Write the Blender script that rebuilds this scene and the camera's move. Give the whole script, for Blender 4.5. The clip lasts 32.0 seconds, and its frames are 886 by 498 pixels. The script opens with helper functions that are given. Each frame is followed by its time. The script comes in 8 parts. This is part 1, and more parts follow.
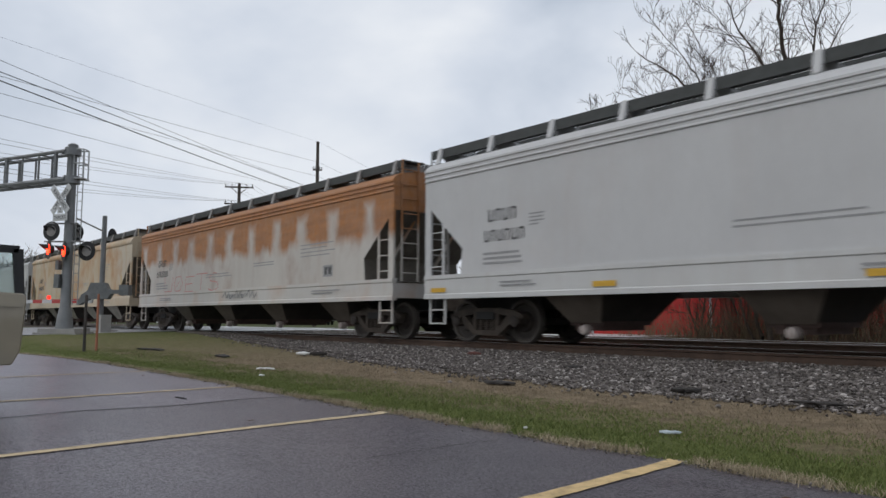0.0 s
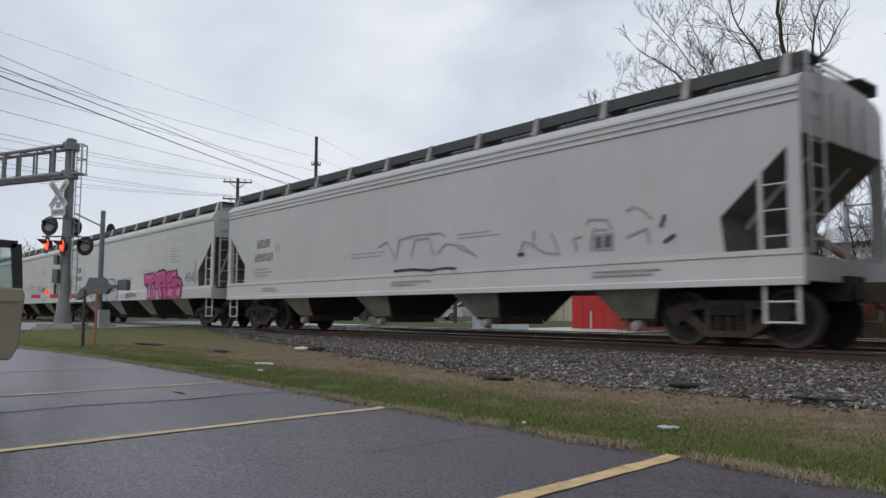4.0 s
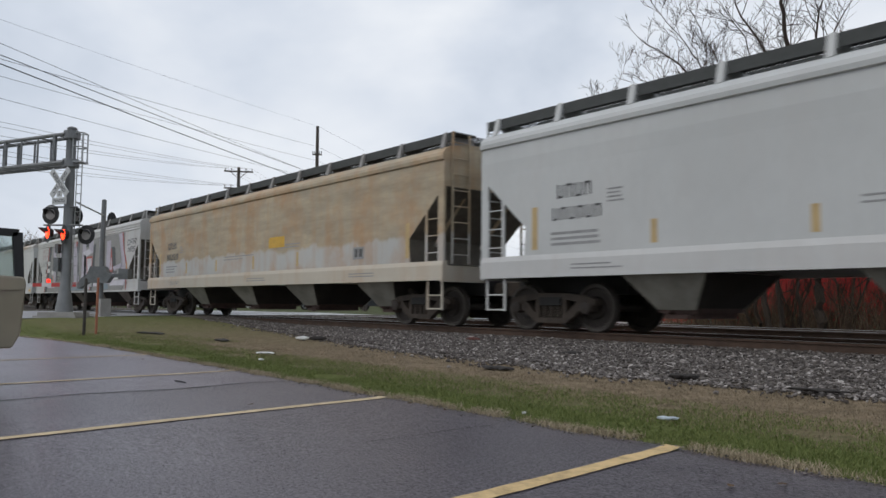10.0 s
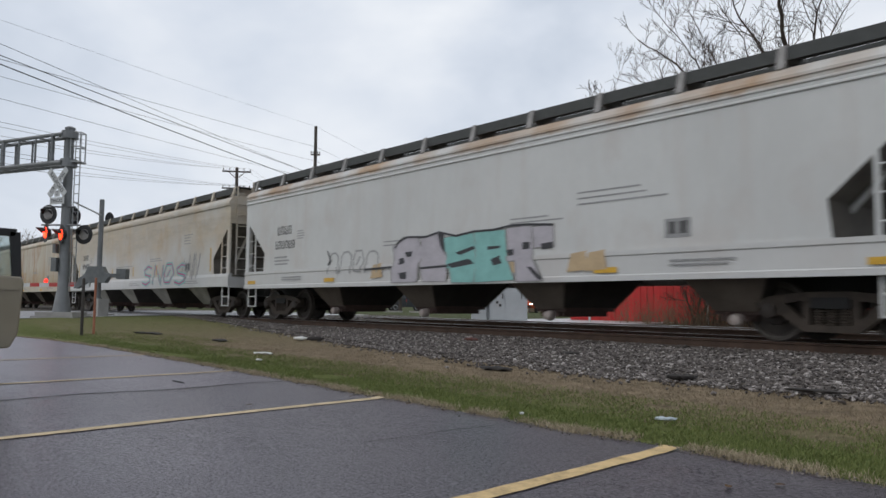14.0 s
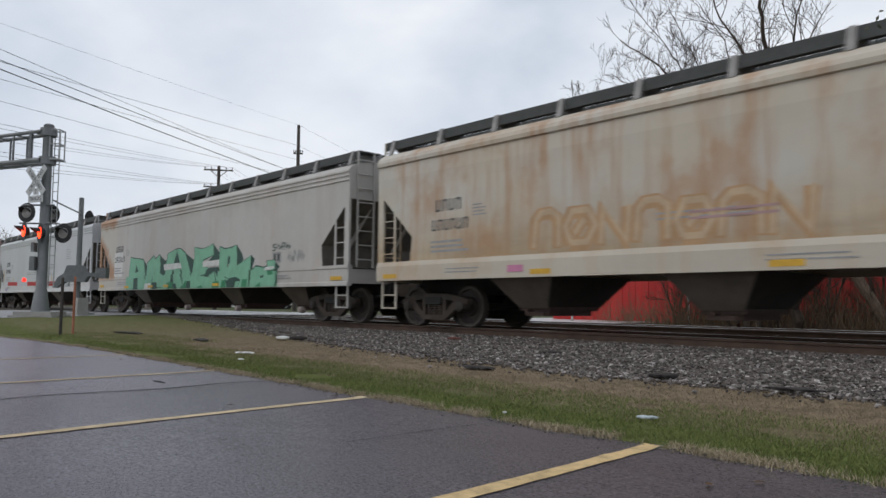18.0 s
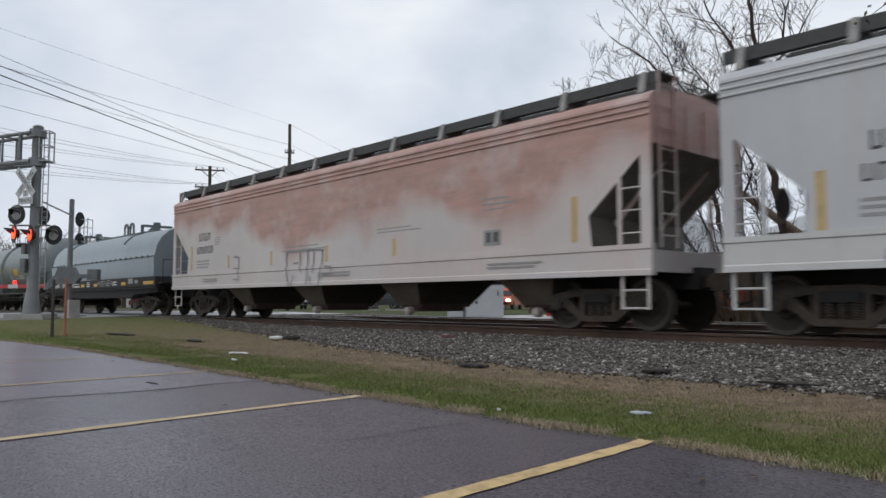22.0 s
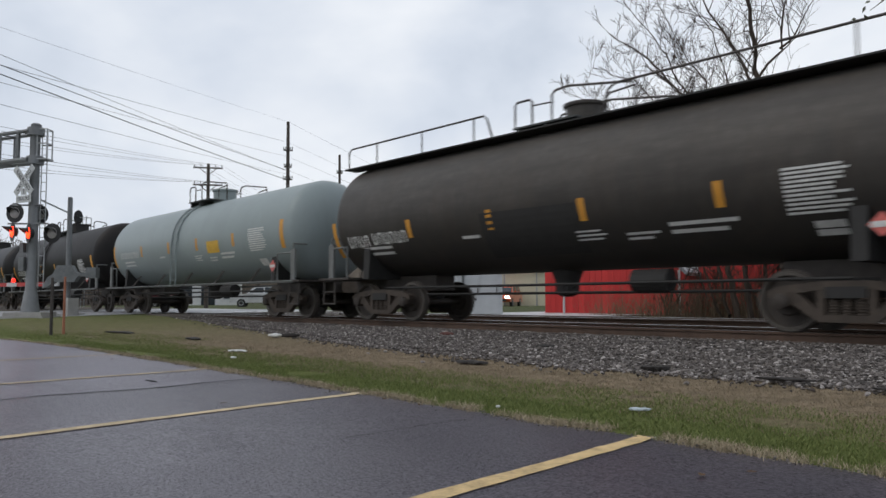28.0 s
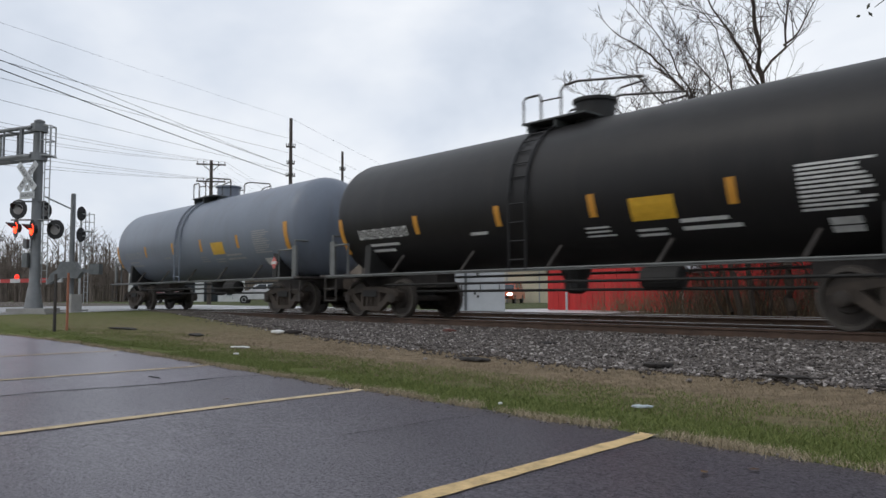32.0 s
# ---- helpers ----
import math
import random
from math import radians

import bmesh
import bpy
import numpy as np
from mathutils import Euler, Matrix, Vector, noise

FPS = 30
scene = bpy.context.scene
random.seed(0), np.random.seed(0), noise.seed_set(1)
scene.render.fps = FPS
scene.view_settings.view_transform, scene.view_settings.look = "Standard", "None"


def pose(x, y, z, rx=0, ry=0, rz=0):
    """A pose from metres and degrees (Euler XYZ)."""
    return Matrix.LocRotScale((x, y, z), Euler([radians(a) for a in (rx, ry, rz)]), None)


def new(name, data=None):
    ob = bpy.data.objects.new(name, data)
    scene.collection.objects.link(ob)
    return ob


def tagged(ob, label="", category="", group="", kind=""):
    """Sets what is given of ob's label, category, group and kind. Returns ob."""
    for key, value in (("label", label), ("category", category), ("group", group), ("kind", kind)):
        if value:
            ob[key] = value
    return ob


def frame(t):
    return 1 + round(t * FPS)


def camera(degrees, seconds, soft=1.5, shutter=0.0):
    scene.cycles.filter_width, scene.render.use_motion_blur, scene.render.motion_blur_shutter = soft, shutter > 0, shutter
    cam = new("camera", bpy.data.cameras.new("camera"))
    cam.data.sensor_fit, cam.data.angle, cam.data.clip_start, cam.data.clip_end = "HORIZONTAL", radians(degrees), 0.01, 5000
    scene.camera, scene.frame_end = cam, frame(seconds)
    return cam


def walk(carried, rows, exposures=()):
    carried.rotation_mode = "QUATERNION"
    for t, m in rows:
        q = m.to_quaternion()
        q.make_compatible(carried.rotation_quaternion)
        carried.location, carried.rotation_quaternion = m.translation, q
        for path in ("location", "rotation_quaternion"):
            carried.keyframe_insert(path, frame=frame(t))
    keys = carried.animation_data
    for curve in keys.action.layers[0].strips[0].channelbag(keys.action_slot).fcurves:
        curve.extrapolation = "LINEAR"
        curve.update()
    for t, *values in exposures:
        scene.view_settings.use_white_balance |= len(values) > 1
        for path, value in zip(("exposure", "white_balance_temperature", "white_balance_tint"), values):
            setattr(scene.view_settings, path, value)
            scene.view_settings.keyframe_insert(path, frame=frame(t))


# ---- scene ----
# The camera stands still in the car park and only pans and tilts a little.
EYE = (0.0, 0.0, 0.90)
PATH = [
    (0.0, 95.360, -0.217, 49.460),
    (0.5, 95.380, -0.317, 49.491),
    (1.0, 95.370, -0.409, 49.510),
    (1.5, 95.323, -0.475, 49.524),
    (2.0, 95.260, -0.426, 49.552),
    (2.5, 95.204, -0.331, 49.562),
    (3.0, 95.160, -0.311, 49.511),
    (3.5, 95.105, -0.234, 49.407),
    (5.5, 94.659, -0.458, 49.264),
    (6.0, 94.588, -0.497, 49.284),
    (6.5, 94.511, -0.550, 49.310),
    (7.0, 94.434, -0.585, 49.339),
    (7.5, 94.377, -0.591, 49.371),
    (8.0, 94.346, -0.589, 49.390),
    (8.5, 94.320, -0.591, 49.396),
    (9.0, 94.291, -0.580, 49.403),
    (9.5, 94.261, -0.549, 49.405),
    (10.0, 94.246, -0.505, 49.403),
    (10.5, 94.254, -0.461, 49.399),
    (11.0, 94.267, -0.462, 49.394),
    (11.5, 94.275, -0.473, 49.386),
    (12.0, 94.268, -0.470, 49.369),
    (12.5, 94.257, -0.500, 49.342),
    (13.0, 94.266, -0.548, 49.311),
    (13.5, 94.277, -0.571, 49.284),
    (14.0, 94.278, -0.569, 49.256),
    (14.5, 94.279, -0.562, 49.221),
    (16.5, 94.201, -0.689, 48.793),
    (17.0, 94.247, -0.694, 48.476),
    (17.5, 94.251, -0.642, 48.192),
    (18.0, 94.241, -0.566, 47.964),
    (18.5, 94.247, -0.482, 47.804),
    (19.0, 94.253, -0.386, 47.699),
    (19.5, 94.248, -0.300, 47.619),
    (20.0, 94.239, -0.235, 47.556),
    (20.5, 94.228, -0.159, 47.513),
    (21.0, 94.201, -0.076, 47.480),
    (21.5, 94.144, -0.018, 47.455),
    (22.0, 94.097, 0.033, 47.441),
    (22.5, 94.086, 0.080, 47.432),
    (23.0, 94.071, 0.095, 47.426),
    (23.5, 94.041, 0.085, 47.420),
    (24.0, 94.024, 0.060, 47.407),
    (24.5, 94.013, 0.049, 47.398),
    (25.0, 93.983, 0.085, 47.398),
    (25.5, 93.936, 0.137, 47.401),
    (27.5, 93.889, 0.285, 47.349),
    (28.0, 93.876, 0.199, 47.364),
    (28.5, 93.864, 0.152, 47.369),
    (29.0, 93.832, 0.105, 47.373),
    (29.5, 93.792, 0.064, 47.390),
    (30.0, 93.766, 0.044, 47.425),
    (30.5, 93.743, 0.041, 47.464),
    (31.0, 93.717, 0.046, 47.490),
    (31.5, 93.688, 0.056, 47.515),
    (32.0, 93.639, 0.094, 47.559),
]
cam = camera(61.42, 32.0, shutter=0.24)
walk(cam, [(t, pose(*EYE, rx, ry, rz)) for t, rx, ry, rz in PATH], [(0, -0.02), (6, 0.01), (12, 0.04), (20, 0.06), (25, 0.04), (32, 0.11)])

# ---- light: overcast sky, a weak wide sun behind the cloud ----
SUN_ELEV, SUN_AZ = 48.0, 200.0
world = bpy.data.worlds.new("overcast_sky")
scene.world = world
world.use_nodes = True
wt = world.node_tree
wt.nodes.clear()


def wn(kind, **kw):
    n = wt.nodes.new(kind)
    for k, v in kw.items():
        n.inputs[k].default_value = v
    return n


sky = wt.nodes.new("ShaderNodeTexSky")
sky.sky_type, sky.sun_disc = "NISHITA", False
sky.sun_elevation, sky.sun_rotation = radians(SUN_ELEV), radians(SUN_AZ)
sky.air_density, sky.dust_density = 1.0, 3.0
tc = wt.nodes.new("ShaderNodeTexCoord")
mp = wt.nodes.new("ShaderNodeMapping")
mp.inputs["Scale"].default_value = (1.0, 1.0, 1.9)
mp.inputs["Location"].default_value = (0.35, 0.1, 0.2)
big = wn("ShaderNodeTexNoise", Scale=2.1, Detail=5.0, Roughness=0.5, Distortion=0.15)
wt.links.new(tc.outputs["Generated"], mp.inputs["Vector"])
wt.links.new(mp.outputs["Vector"], big.inputs["Vector"])
ramp = wt.nodes.new("ShaderNodeValToRGB")
ramp.color_ramp.elements[0].position, ramp.color_ramp.elements[0].color = 0.34, (5.3, 5.95, 6.95, 1)
ramp.color_ramp.elements[1].position, ramp.color_ramp.elements[1].color = 0.64, (8.9, 9.2, 9.65, 1)
mid = ramp.color_ramp.elements.new(0.47)
mid.color = (6.9, 7.45, 8.35, 1)
wt.links.new(big.outputs["Fac"], ramp.inputs["Fac"])
mixw = wt.nodes.new("ShaderNodeMix")
mixw.data_type = "RGBA"
mixw.inputs["Factor"].default_value = 0.93
wt.links.new(sky.outputs["Color"], mixw.inputs["A"])
wt.links.new(ramp.outputs["Color"], mixw.inputs["B"])
bg = wn("ShaderNodeBackground", Strength=0.100)
wt.links.new(mixw.outputs["Result"], bg.inputs["Color"])
wo = wt.nodes.new("ShaderNodeOutputWorld")
wt.links.new(bg.outputs["Background"], wo.inputs["Surface"])

sun_data = bpy.data.lights.new("sun", "SUN")
sun_data.energy, sun_data.angle, sun_data.color = 0.6, radians(25), (1.0, 0.96, 0.9)
sun = new("sun", sun_data)
sun.matrix_world = pose(0, 0, 60, 90 - SUN_ELEV, 0, 180 - SUN_AZ)


# ---- materials ----
def nodes_of(name, rough=0.6, metal=0.0, spec=0.5):
    m = bpy.data.materials.new(name)
    m.use_nodes = True
    nt = m.node_tree
    b = nt.nodes["Principled BSDF"]
    b.inputs["Roughness"].default_value = rough
    b.inputs["Metallic"].default_value = metal
    b.inputs["Specular IOR Level"].default_value = spec
    return m, nt, b


def noise_fac(nt, scale, detail=4.0, rough=0.6, stretch=(1, 1, 1), lo=0.35, hi=0.65, w=0.0):
    """A noise in the object's own metres, spread between lo and hi."""
    c = nt.nodes.new("ShaderNodeTexCoord")
    p = nt.nodes.new("ShaderNodeMapping")
    p.inputs["Scale"].default_value = stretch
    p.inputs["Location"].default_value = (w, w * 1.7, w * 0.6)
    n = nt.nodes.new("ShaderNodeTexNoise")
    n.inputs["Scale"].default_value, n.inputs["Detail"].default_value, n.inputs["Roughness"].default_value = scale, detail, rough
    r = nt.nodes.new("ShaderNodeMapRange")
    r.inputs["From Min"].default_value, r.inputs["From Max"].default_value = lo, hi
    nt.links.new(c.outputs["Object"], p.inputs["Vector"])
    nt.links.new(p.outputs["Vector"], n.inputs["Vector"])
    nt.links.new(n.outputs["Fac"], r.inputs["Value"])
    return r.outputs["Result"]


def mixed(nt, fac, a, b, scale=1.0):
    """a and b blended by fac (a socket or a number); each is a colour or a socket."""
    x = nt.nodes.new("ShaderNodeMix")
    x.data_type = "RGBA"
    if scale != 1.0:
        s = nt.nodes.new("ShaderNodeMath")
        s.operation, s.use_clamp = "MULTIPLY", True
        s.inputs[1].default_value = scale
        nt.links.new(fac, s.inputs[0])
        fac = s.outputs[0]
    if isinstance(fac, (int, float)):
        x.inputs["Factor"].default_value = fac
    else:
        nt.links.new(fac, x.inputs["Factor"])
    for key, v in (("A", a), ("B", b)):
        if isinstance(v, tuple):
            x.inputs[key].default_value = (*v[:3], 1)
        else:
            nt.links.new(v, x.inputs[key])
    return x.outputs["Result"]


def times(nt, a, b):
    s = nt.nodes.new("ShaderNodeMath")
    s.operation, s.use_clamp = "MULTIPLY", True
    for i, v in enumerate((a, b)):
        if isinstance(v, (int, float)):
            s.inputs[i].default_value = v
        else:
            nt.links.new(v, s.inputs[i])
    return s.outputs[0]


def height(nt, lo, hi, axis="Z", wobble=None, amount=0.0):
    """0 to 1 as the object's own coordinate goes from lo to hi, with an uneven edge."""
    c = nt.nodes.new("ShaderNodeTexCoord")
    s = nt.nodes.new("ShaderNodeSeparateXYZ")
    nt.links.new(c.outputs["Object"], s.inputs[0])
    v = s.outputs[axis]
    if wobble is not None:
        k = nt.nodes.new("ShaderNodeMath")
        k.operation = "MULTIPLY_ADD"
        k.inputs[1].default_value = amount
        nt.links.new(wobble, k.inputs[0])
        nt.links.new(v, k.inputs[2])
        v = k.outputs[0]
    r = nt.nodes.new("ShaderNodeMapRange")
    r.inputs["From Min"].default_value, r.inputs["From Max"].default_value = lo, hi
    nt.links.new(v, r.inputs["Value"])
    return r.outputs["Result"]


def bump(nt, b, fac, strength=0.3, distance=0.02):
    n = nt.nodes.new("ShaderNodeBump")
    n.inputs["Strength"].default_value, n.inputs["Distance"].default_value = strength, distance
    nt.links.new(fac, n.inputs["Height"])
    nt.links.new(n.outputs["Normal"], b.inputs["Normal"])


def plain(name, base, dark=0.7, scale=3.0, rough=0.6, metal=0.0, fine=40.0, bumpy=0.15, spec=0.5):
    """A surface of one colour with broad and fine variation."""
    m, nt, b = nodes_of(name, rough, metal, spec)
    broad = noise_fac(nt, scale)
    grain = noise_fac(nt, fine, 3.0)
    col = mixed(nt, broad, tuple(c * dark for c in base), base)
    col = mixed(nt, grain, col, tuple(min(1, c * 1.12) for c in base), 0.35)
    nt.links.new(col, b.inputs["Base Color"])
    bump(nt, b, grain, bumpy, 0.01)
    return m


def glow(name, color, strength):
    m, nt, b = nodes_of(name, 0.3)
    b.inputs["Base Color"].default_value = (*color, 1)
    b.inputs["Emission Color"].default_value = (*color, 1)
    b.inputs["Emission Strength"].default_value = strength
    return m


RUST = (0.30, 0.115, 0.03)


def sheet_edges(nt, seed):
    """0 along the upright weld lines of the side sheets, below the eaves, and 1 between them."""
    c = nt.nodes.new("ShaderNodeTexCoord")
    s = nt.nodes.new("ShaderNodeSeparateXYZ")
    nt.links.new(c.outputs["Object"], s.inputs[0])
    wob = noise_fac(nt, 1.1, 4, 0.6, (1, 1, 0.5), 0.2, 0.8, seed + 70)
    a = nt.nodes.new("ShaderNodeMath")
    a.operation = "MULTIPLY_ADD"
    a.inputs[1].default_value = 0.55
    nt.links.new(wob, a.inputs[0])
    nt.links.new(s.outputs["X"], a.inputs[2])
    p = nt.nodes.new("ShaderNodeMath")
    p.operation = "PINGPONG"
    p.inputs[1].default_value = 0.80
    nt.links.new(a.outputs[0], p.inputs[0])
    r = nt.nodes.new("ShaderNodeMapRange")
    r.inputs["From Min"].default_value, r.inputs["From Max"].default_value = 0.06, 0.34
    r.inputs["To Min"].default_value = 0.12
    nt.links.new(p.outputs[0], r.inputs["Value"])
    top = height(nt, 3.25, 3.6, "Z", wob, 0.2)
    m = nt.nodes.new("ShaderNodeMath")
    m.operation = "MAXIMUM"
    nt.links.new(r.outputs["Result"], m.inputs[0])
    nt.links.new(top, m.inputs[1])
    return m.outputs[0]


def end_rust(nt, seed, x_end):
    """1 along the rusting end slope and eaves of a hopper's trailing end, out to x_end, with a ragged edge."""
    c = nt.nodes.new("ShaderNodeTexCoord")
    d = nt.nodes.new("ShaderNodeVectorMath")
    d.operation = "DOT_PRODUCT"
    d.inputs[1].default_value = (0.78, 0.0, 1.0)
    nt.links.new(c.outputs["Object"], d.inputs[0])
    wob = noise_fac(nt, 1.6, 5, 0.65, (1, 1, 0.8), 0.25, 0.75, seed + 80)
    a = nt.nodes.new("ShaderNodeMath")
    a.operation = "MULTIPLY_ADD"
    a.inputs[1].default_value = 0.55
    nt.links.new(wob, a.inputs[0])
    nt.links.new(d.outputs["Value"], a.inputs[2])
    r = nt.nodes.new("ShaderNodeMapRange")
    r.inputs["From Min"].default_value, r.inputs["From Max"].default_value = -3.95, -3.60
    r.inputs["To Min"].default_value, r.inputs["To Max"].default_value = 1.0, 0.0
    nt.links.new(a.outputs[0], r.inputs["Value"])
    top = height(nt, 3.72, 3.98, "Z", wob, 0.5)
    both = nt.nodes.new("ShaderNodeMath")
    both.operation = "MAXIMUM"
    nt.links.new(r.outputs[0], both.inputs[0])
    nt.links.new(top, both.inputs[1])
    return times(nt, times(nt, both.outputs[0], height(nt, 1.30, 1.50)), height(nt, x_end + 0.28, x_end, "X", wob, 0.2))


def car_paint(name, base, zone=None, rust=0.2, smear=0.2, seed=0.0, rustcol=RUST, grime=0.25, rough=0.55, patch=None, spec=0.35, end=None):
    """Weathered freight car paint. zone: a second tone above a ragged height (colour, low, high, raggedness, amount, banding);
    smear: vertical runs; rust: blotches; patch: cloudy areas of another colour (colour, amount)."""
    m, nt, b = nodes_of(name, rough, 0.0, spec)
    broad = noise_fac(nt, 0.5, 5, 0.55, (1, 1, 1), 0.38, 0.62, seed)
    runs = noise_fac(nt, 1.0, 5, 0.6, (1.5, 1.5, 0.12), 0.34, 0.66, seed + 3)
    fine = noise_fac(nt, 7.0, 6, 0.72, (1, 1, 0.5), 0.3, 0.72, seed + 5)
    col = mixed(nt, broad, tuple(c * 0.92 for c in base), base)
    if patch:
        col = mixed(nt, noise_fac(nt, 0.42, 4, 0.55, (1, 1, 1.1), 0.42, 0.62, seed + 30), col, patch[0], patch[1])
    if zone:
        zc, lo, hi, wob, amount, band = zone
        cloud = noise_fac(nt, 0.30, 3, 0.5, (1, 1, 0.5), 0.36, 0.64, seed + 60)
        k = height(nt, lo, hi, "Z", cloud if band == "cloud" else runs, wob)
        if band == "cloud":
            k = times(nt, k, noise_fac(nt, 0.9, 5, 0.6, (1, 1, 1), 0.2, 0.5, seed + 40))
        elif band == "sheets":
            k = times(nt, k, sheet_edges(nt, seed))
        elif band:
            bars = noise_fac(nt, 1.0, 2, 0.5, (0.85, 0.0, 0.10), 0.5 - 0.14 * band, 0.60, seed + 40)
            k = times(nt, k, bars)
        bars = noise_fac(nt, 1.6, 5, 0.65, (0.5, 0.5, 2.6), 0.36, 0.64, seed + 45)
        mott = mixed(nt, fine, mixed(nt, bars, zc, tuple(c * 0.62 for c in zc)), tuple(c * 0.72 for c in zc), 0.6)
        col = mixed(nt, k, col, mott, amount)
    if smear:
        thin = noise_fac(nt, 1.0, 6, 0.62, (2.3, 2.3, 0.20), 0.50, 0.66, seed + 50)
        col = mixed(nt, thin, col, rustcol, smear)
    if rust:
        blot = noise_fac(nt, 0.75, 5, 0.55, (1.0, 1, 0.7), 0.52 if rust < 0.5 else 0.46, 0.63 if rust < 0.5 else 0.58, seed + 12)
        blot = times(nt, blot, noise_fac(nt, 2.4, 5, 0.65, (1, 1, 0.6), 0.30, 0.58, seed + 15))
        col = mixed(nt, blot, col, rustcol, rust)
    if end is not None:
        col = mixed(nt, height(nt, end + 0.25, end, "X"), col, (0.50, 0.46, 0.36), 0.45)
        col = mixed(nt, end_rust(nt, seed, end), col, mixed(nt, fine, (0.30, 0.125, 0.045), (0.40, 0.20, 0.085)), 0.85)
    col = mixed(nt, fine, col, tuple(c * 0.74 for c in base), grime)
    nt.links.new(col, b.inputs["Base Color"])
    plates = noise_fac(nt, 0.8, 2, 0.5, (1, 1, 0.6), 0.3, 0.7, seed + 20)
    bump(nt, b, plates, 0.25, 0.03)
    return m


M_STEEL = plain("weathered_steel", (0.058, 0.049, 0.043), 0.55, 4, 0.75)
M_BOGIE = plain("rusty_bogie", (0.062, 0.047, 0.036), 0.5, 6, 0.8)
M_WHEEL = plain("wheel_steel", (0.042, 0.033, 0.027), 0.6, 5, 0.7, 0.1)
M_TREAD = plain("worn_rim", (0.085, 0.074, 0.064), 0.7, 5, 0.6, 0.3)
M_BLACK = plain("black_underframe", (0.022, 0.021, 0.02), 0.7, 4, 0.75)
M_GRATE = plain("dark_grating_and_hatch_shade", (0.062, 0.066, 0.064), 0.75, 6, 0.8)
M_INK = plain("faded_black_lettering", (0.09, 0.09, 0.09), 0.8, 8, 0.7)
M_WHITE_MARK = plain("white_lettering", (0.62, 0.62, 0.60), 0.75, 8, 0.6)
M_GREY_MARK = plain("grey_lettering", (0.30, 0.30, 0.30), 0.75, 8, 0.6)
M_YELLOW = plain("yellow_reflector", (0.62, 0.36, 0.03), 0.8, 8, 0.45)
M_AMBER = plain("amber_reflector", (0.58, 0.27, 0.035), 0.85, 8, 0.5)
M_TAN_MARK = plain("faded_yellow_reflector", (0.50, 0.36, 0.17), 0.8, 8, 0.55)
M_GALV = plain("galvanised_steel", (0.36, 0.37, 0.37), 0.8, 6, 0.5, 0.5)
M_CONC = plain("concrete", (0.33, 0.32, 0.30), 0.7, 2.5, 0.9)
M_RAIL_SIDE = plain("rusty_rail", (0.085, 0.052, 0.036), 0.6, 3, 0.85)
M_RAIL_TOP = plain("shiny_rail_head", (0.42, 0.42, 0.42), 0.8, 2, 0.28, 0.9)
M_TIE = plain("creosoted_tie", (0.07, 0.055, 0.045), 0.6, 3, 0.9)
M_REDGLOW = glow("red_lamp_lit", (1.0, 0.035, 0.008), 5.0)
M_REDDIM = glow("small_red_lamp_lit", (1.0, 0.03, 0.015), 1.6)


# ---- mesh helpers ----
def box(bm, x0, x1, y0, y1, z0, z1):
    v = [bm.verts.new((x, y, z)) for x in (x0, x1) for y in (y0, y1) for z in (z0, z1)]
    for f in ((0, 1, 3, 2), (4, 6, 7, 5), (0, 4, 5, 1), (2, 3, 7, 6), (0, 2, 6, 4), (1, 5, 7, 3)):
        bm.faces.new([v[i] for i in f])
    return v


def prism(bm, pts, axis, a, b):
    """A closed outline swept along an axis: x takes (y, z), y takes (x, z), z takes (x, y)."""
    def at(p, s):
        return {"x": (s, p[0], p[1]), "y": (p[0], s, p[1]), "z": (p[0], p[1], s)}[axis]
    lo = [bm.verts.new(at(p, a)) for p in pts]
    hi = [bm.verts.new(at(p, b)) for p in pts]
    bm.faces.new(lo)
    bm.faces.new(hi[::-1])
    n = len(pts)
    for i in range(n):
        bm.faces.new((lo[i], hi[i], hi[(i + 1) % n], lo[(i + 1) % n]))


def tube(bm, pts, r, n=6, close=False):
    """A round bar along a line of points; r is one radius or one a point."""
    pts = [Vector(p) for p in pts]
    rings = []
    for i, p in enumerate(pts):
        d = (pts[min(i + 1, len(pts) - 1)] - pts[max(i - 1, 0)]).normalized()
        side = d.cross(Vector((0, 0, 1)))
        if side.length < 0.05:
            side = d.cross(Vector((0, 1, 0)))
        side.normalize()
        up = side.cross(d)
        rr = r[i] if isinstance(r, (list, tuple)) else r
        rings.append([bm.verts.new(p + rr * (math.cos(6.28318 * k / n) * side + math.sin(6.28318 * k / n) * up)) for k in range(n)])
    for a, b in zip(rings, rings[1:]):
        for k in range(n):
            bm.faces.new((a[k], a[(k + 1) % n], b[(k + 1) % n], b[k]))
    bm.faces.new(rings[0][::-1])
    bm.faces.new(rings[-1])


def lathe(bm, prof, axis="y", n=24, c=(0, 0, 0)):
    """Turns (along, radius) pairs round an axis through c."""
    rings = []
    for s, r in prof:
        ring = []
        for k in range(n):
            a = 6.2831853 * k / n
            u, w = r * math.cos(a), r * math.sin(a)
            p = {"y": (u, s, w), "x": (s, u, w), "z": (u, w, s)}[axis]
            ring.append(bm.verts.new((p[0] + c[0], p[1] + c[1], p[2] + c[2])))
        rings.append(ring)
    for a, b in zip(rings, rings[1:]):
        for k in range(n):
            bm.faces.new((a[k], a[(k + 1) % n], b[(k + 1) % n], b[k]))
    bm.faces.new(rings[0][::-1])
    bm.faces.new(rings[-1])


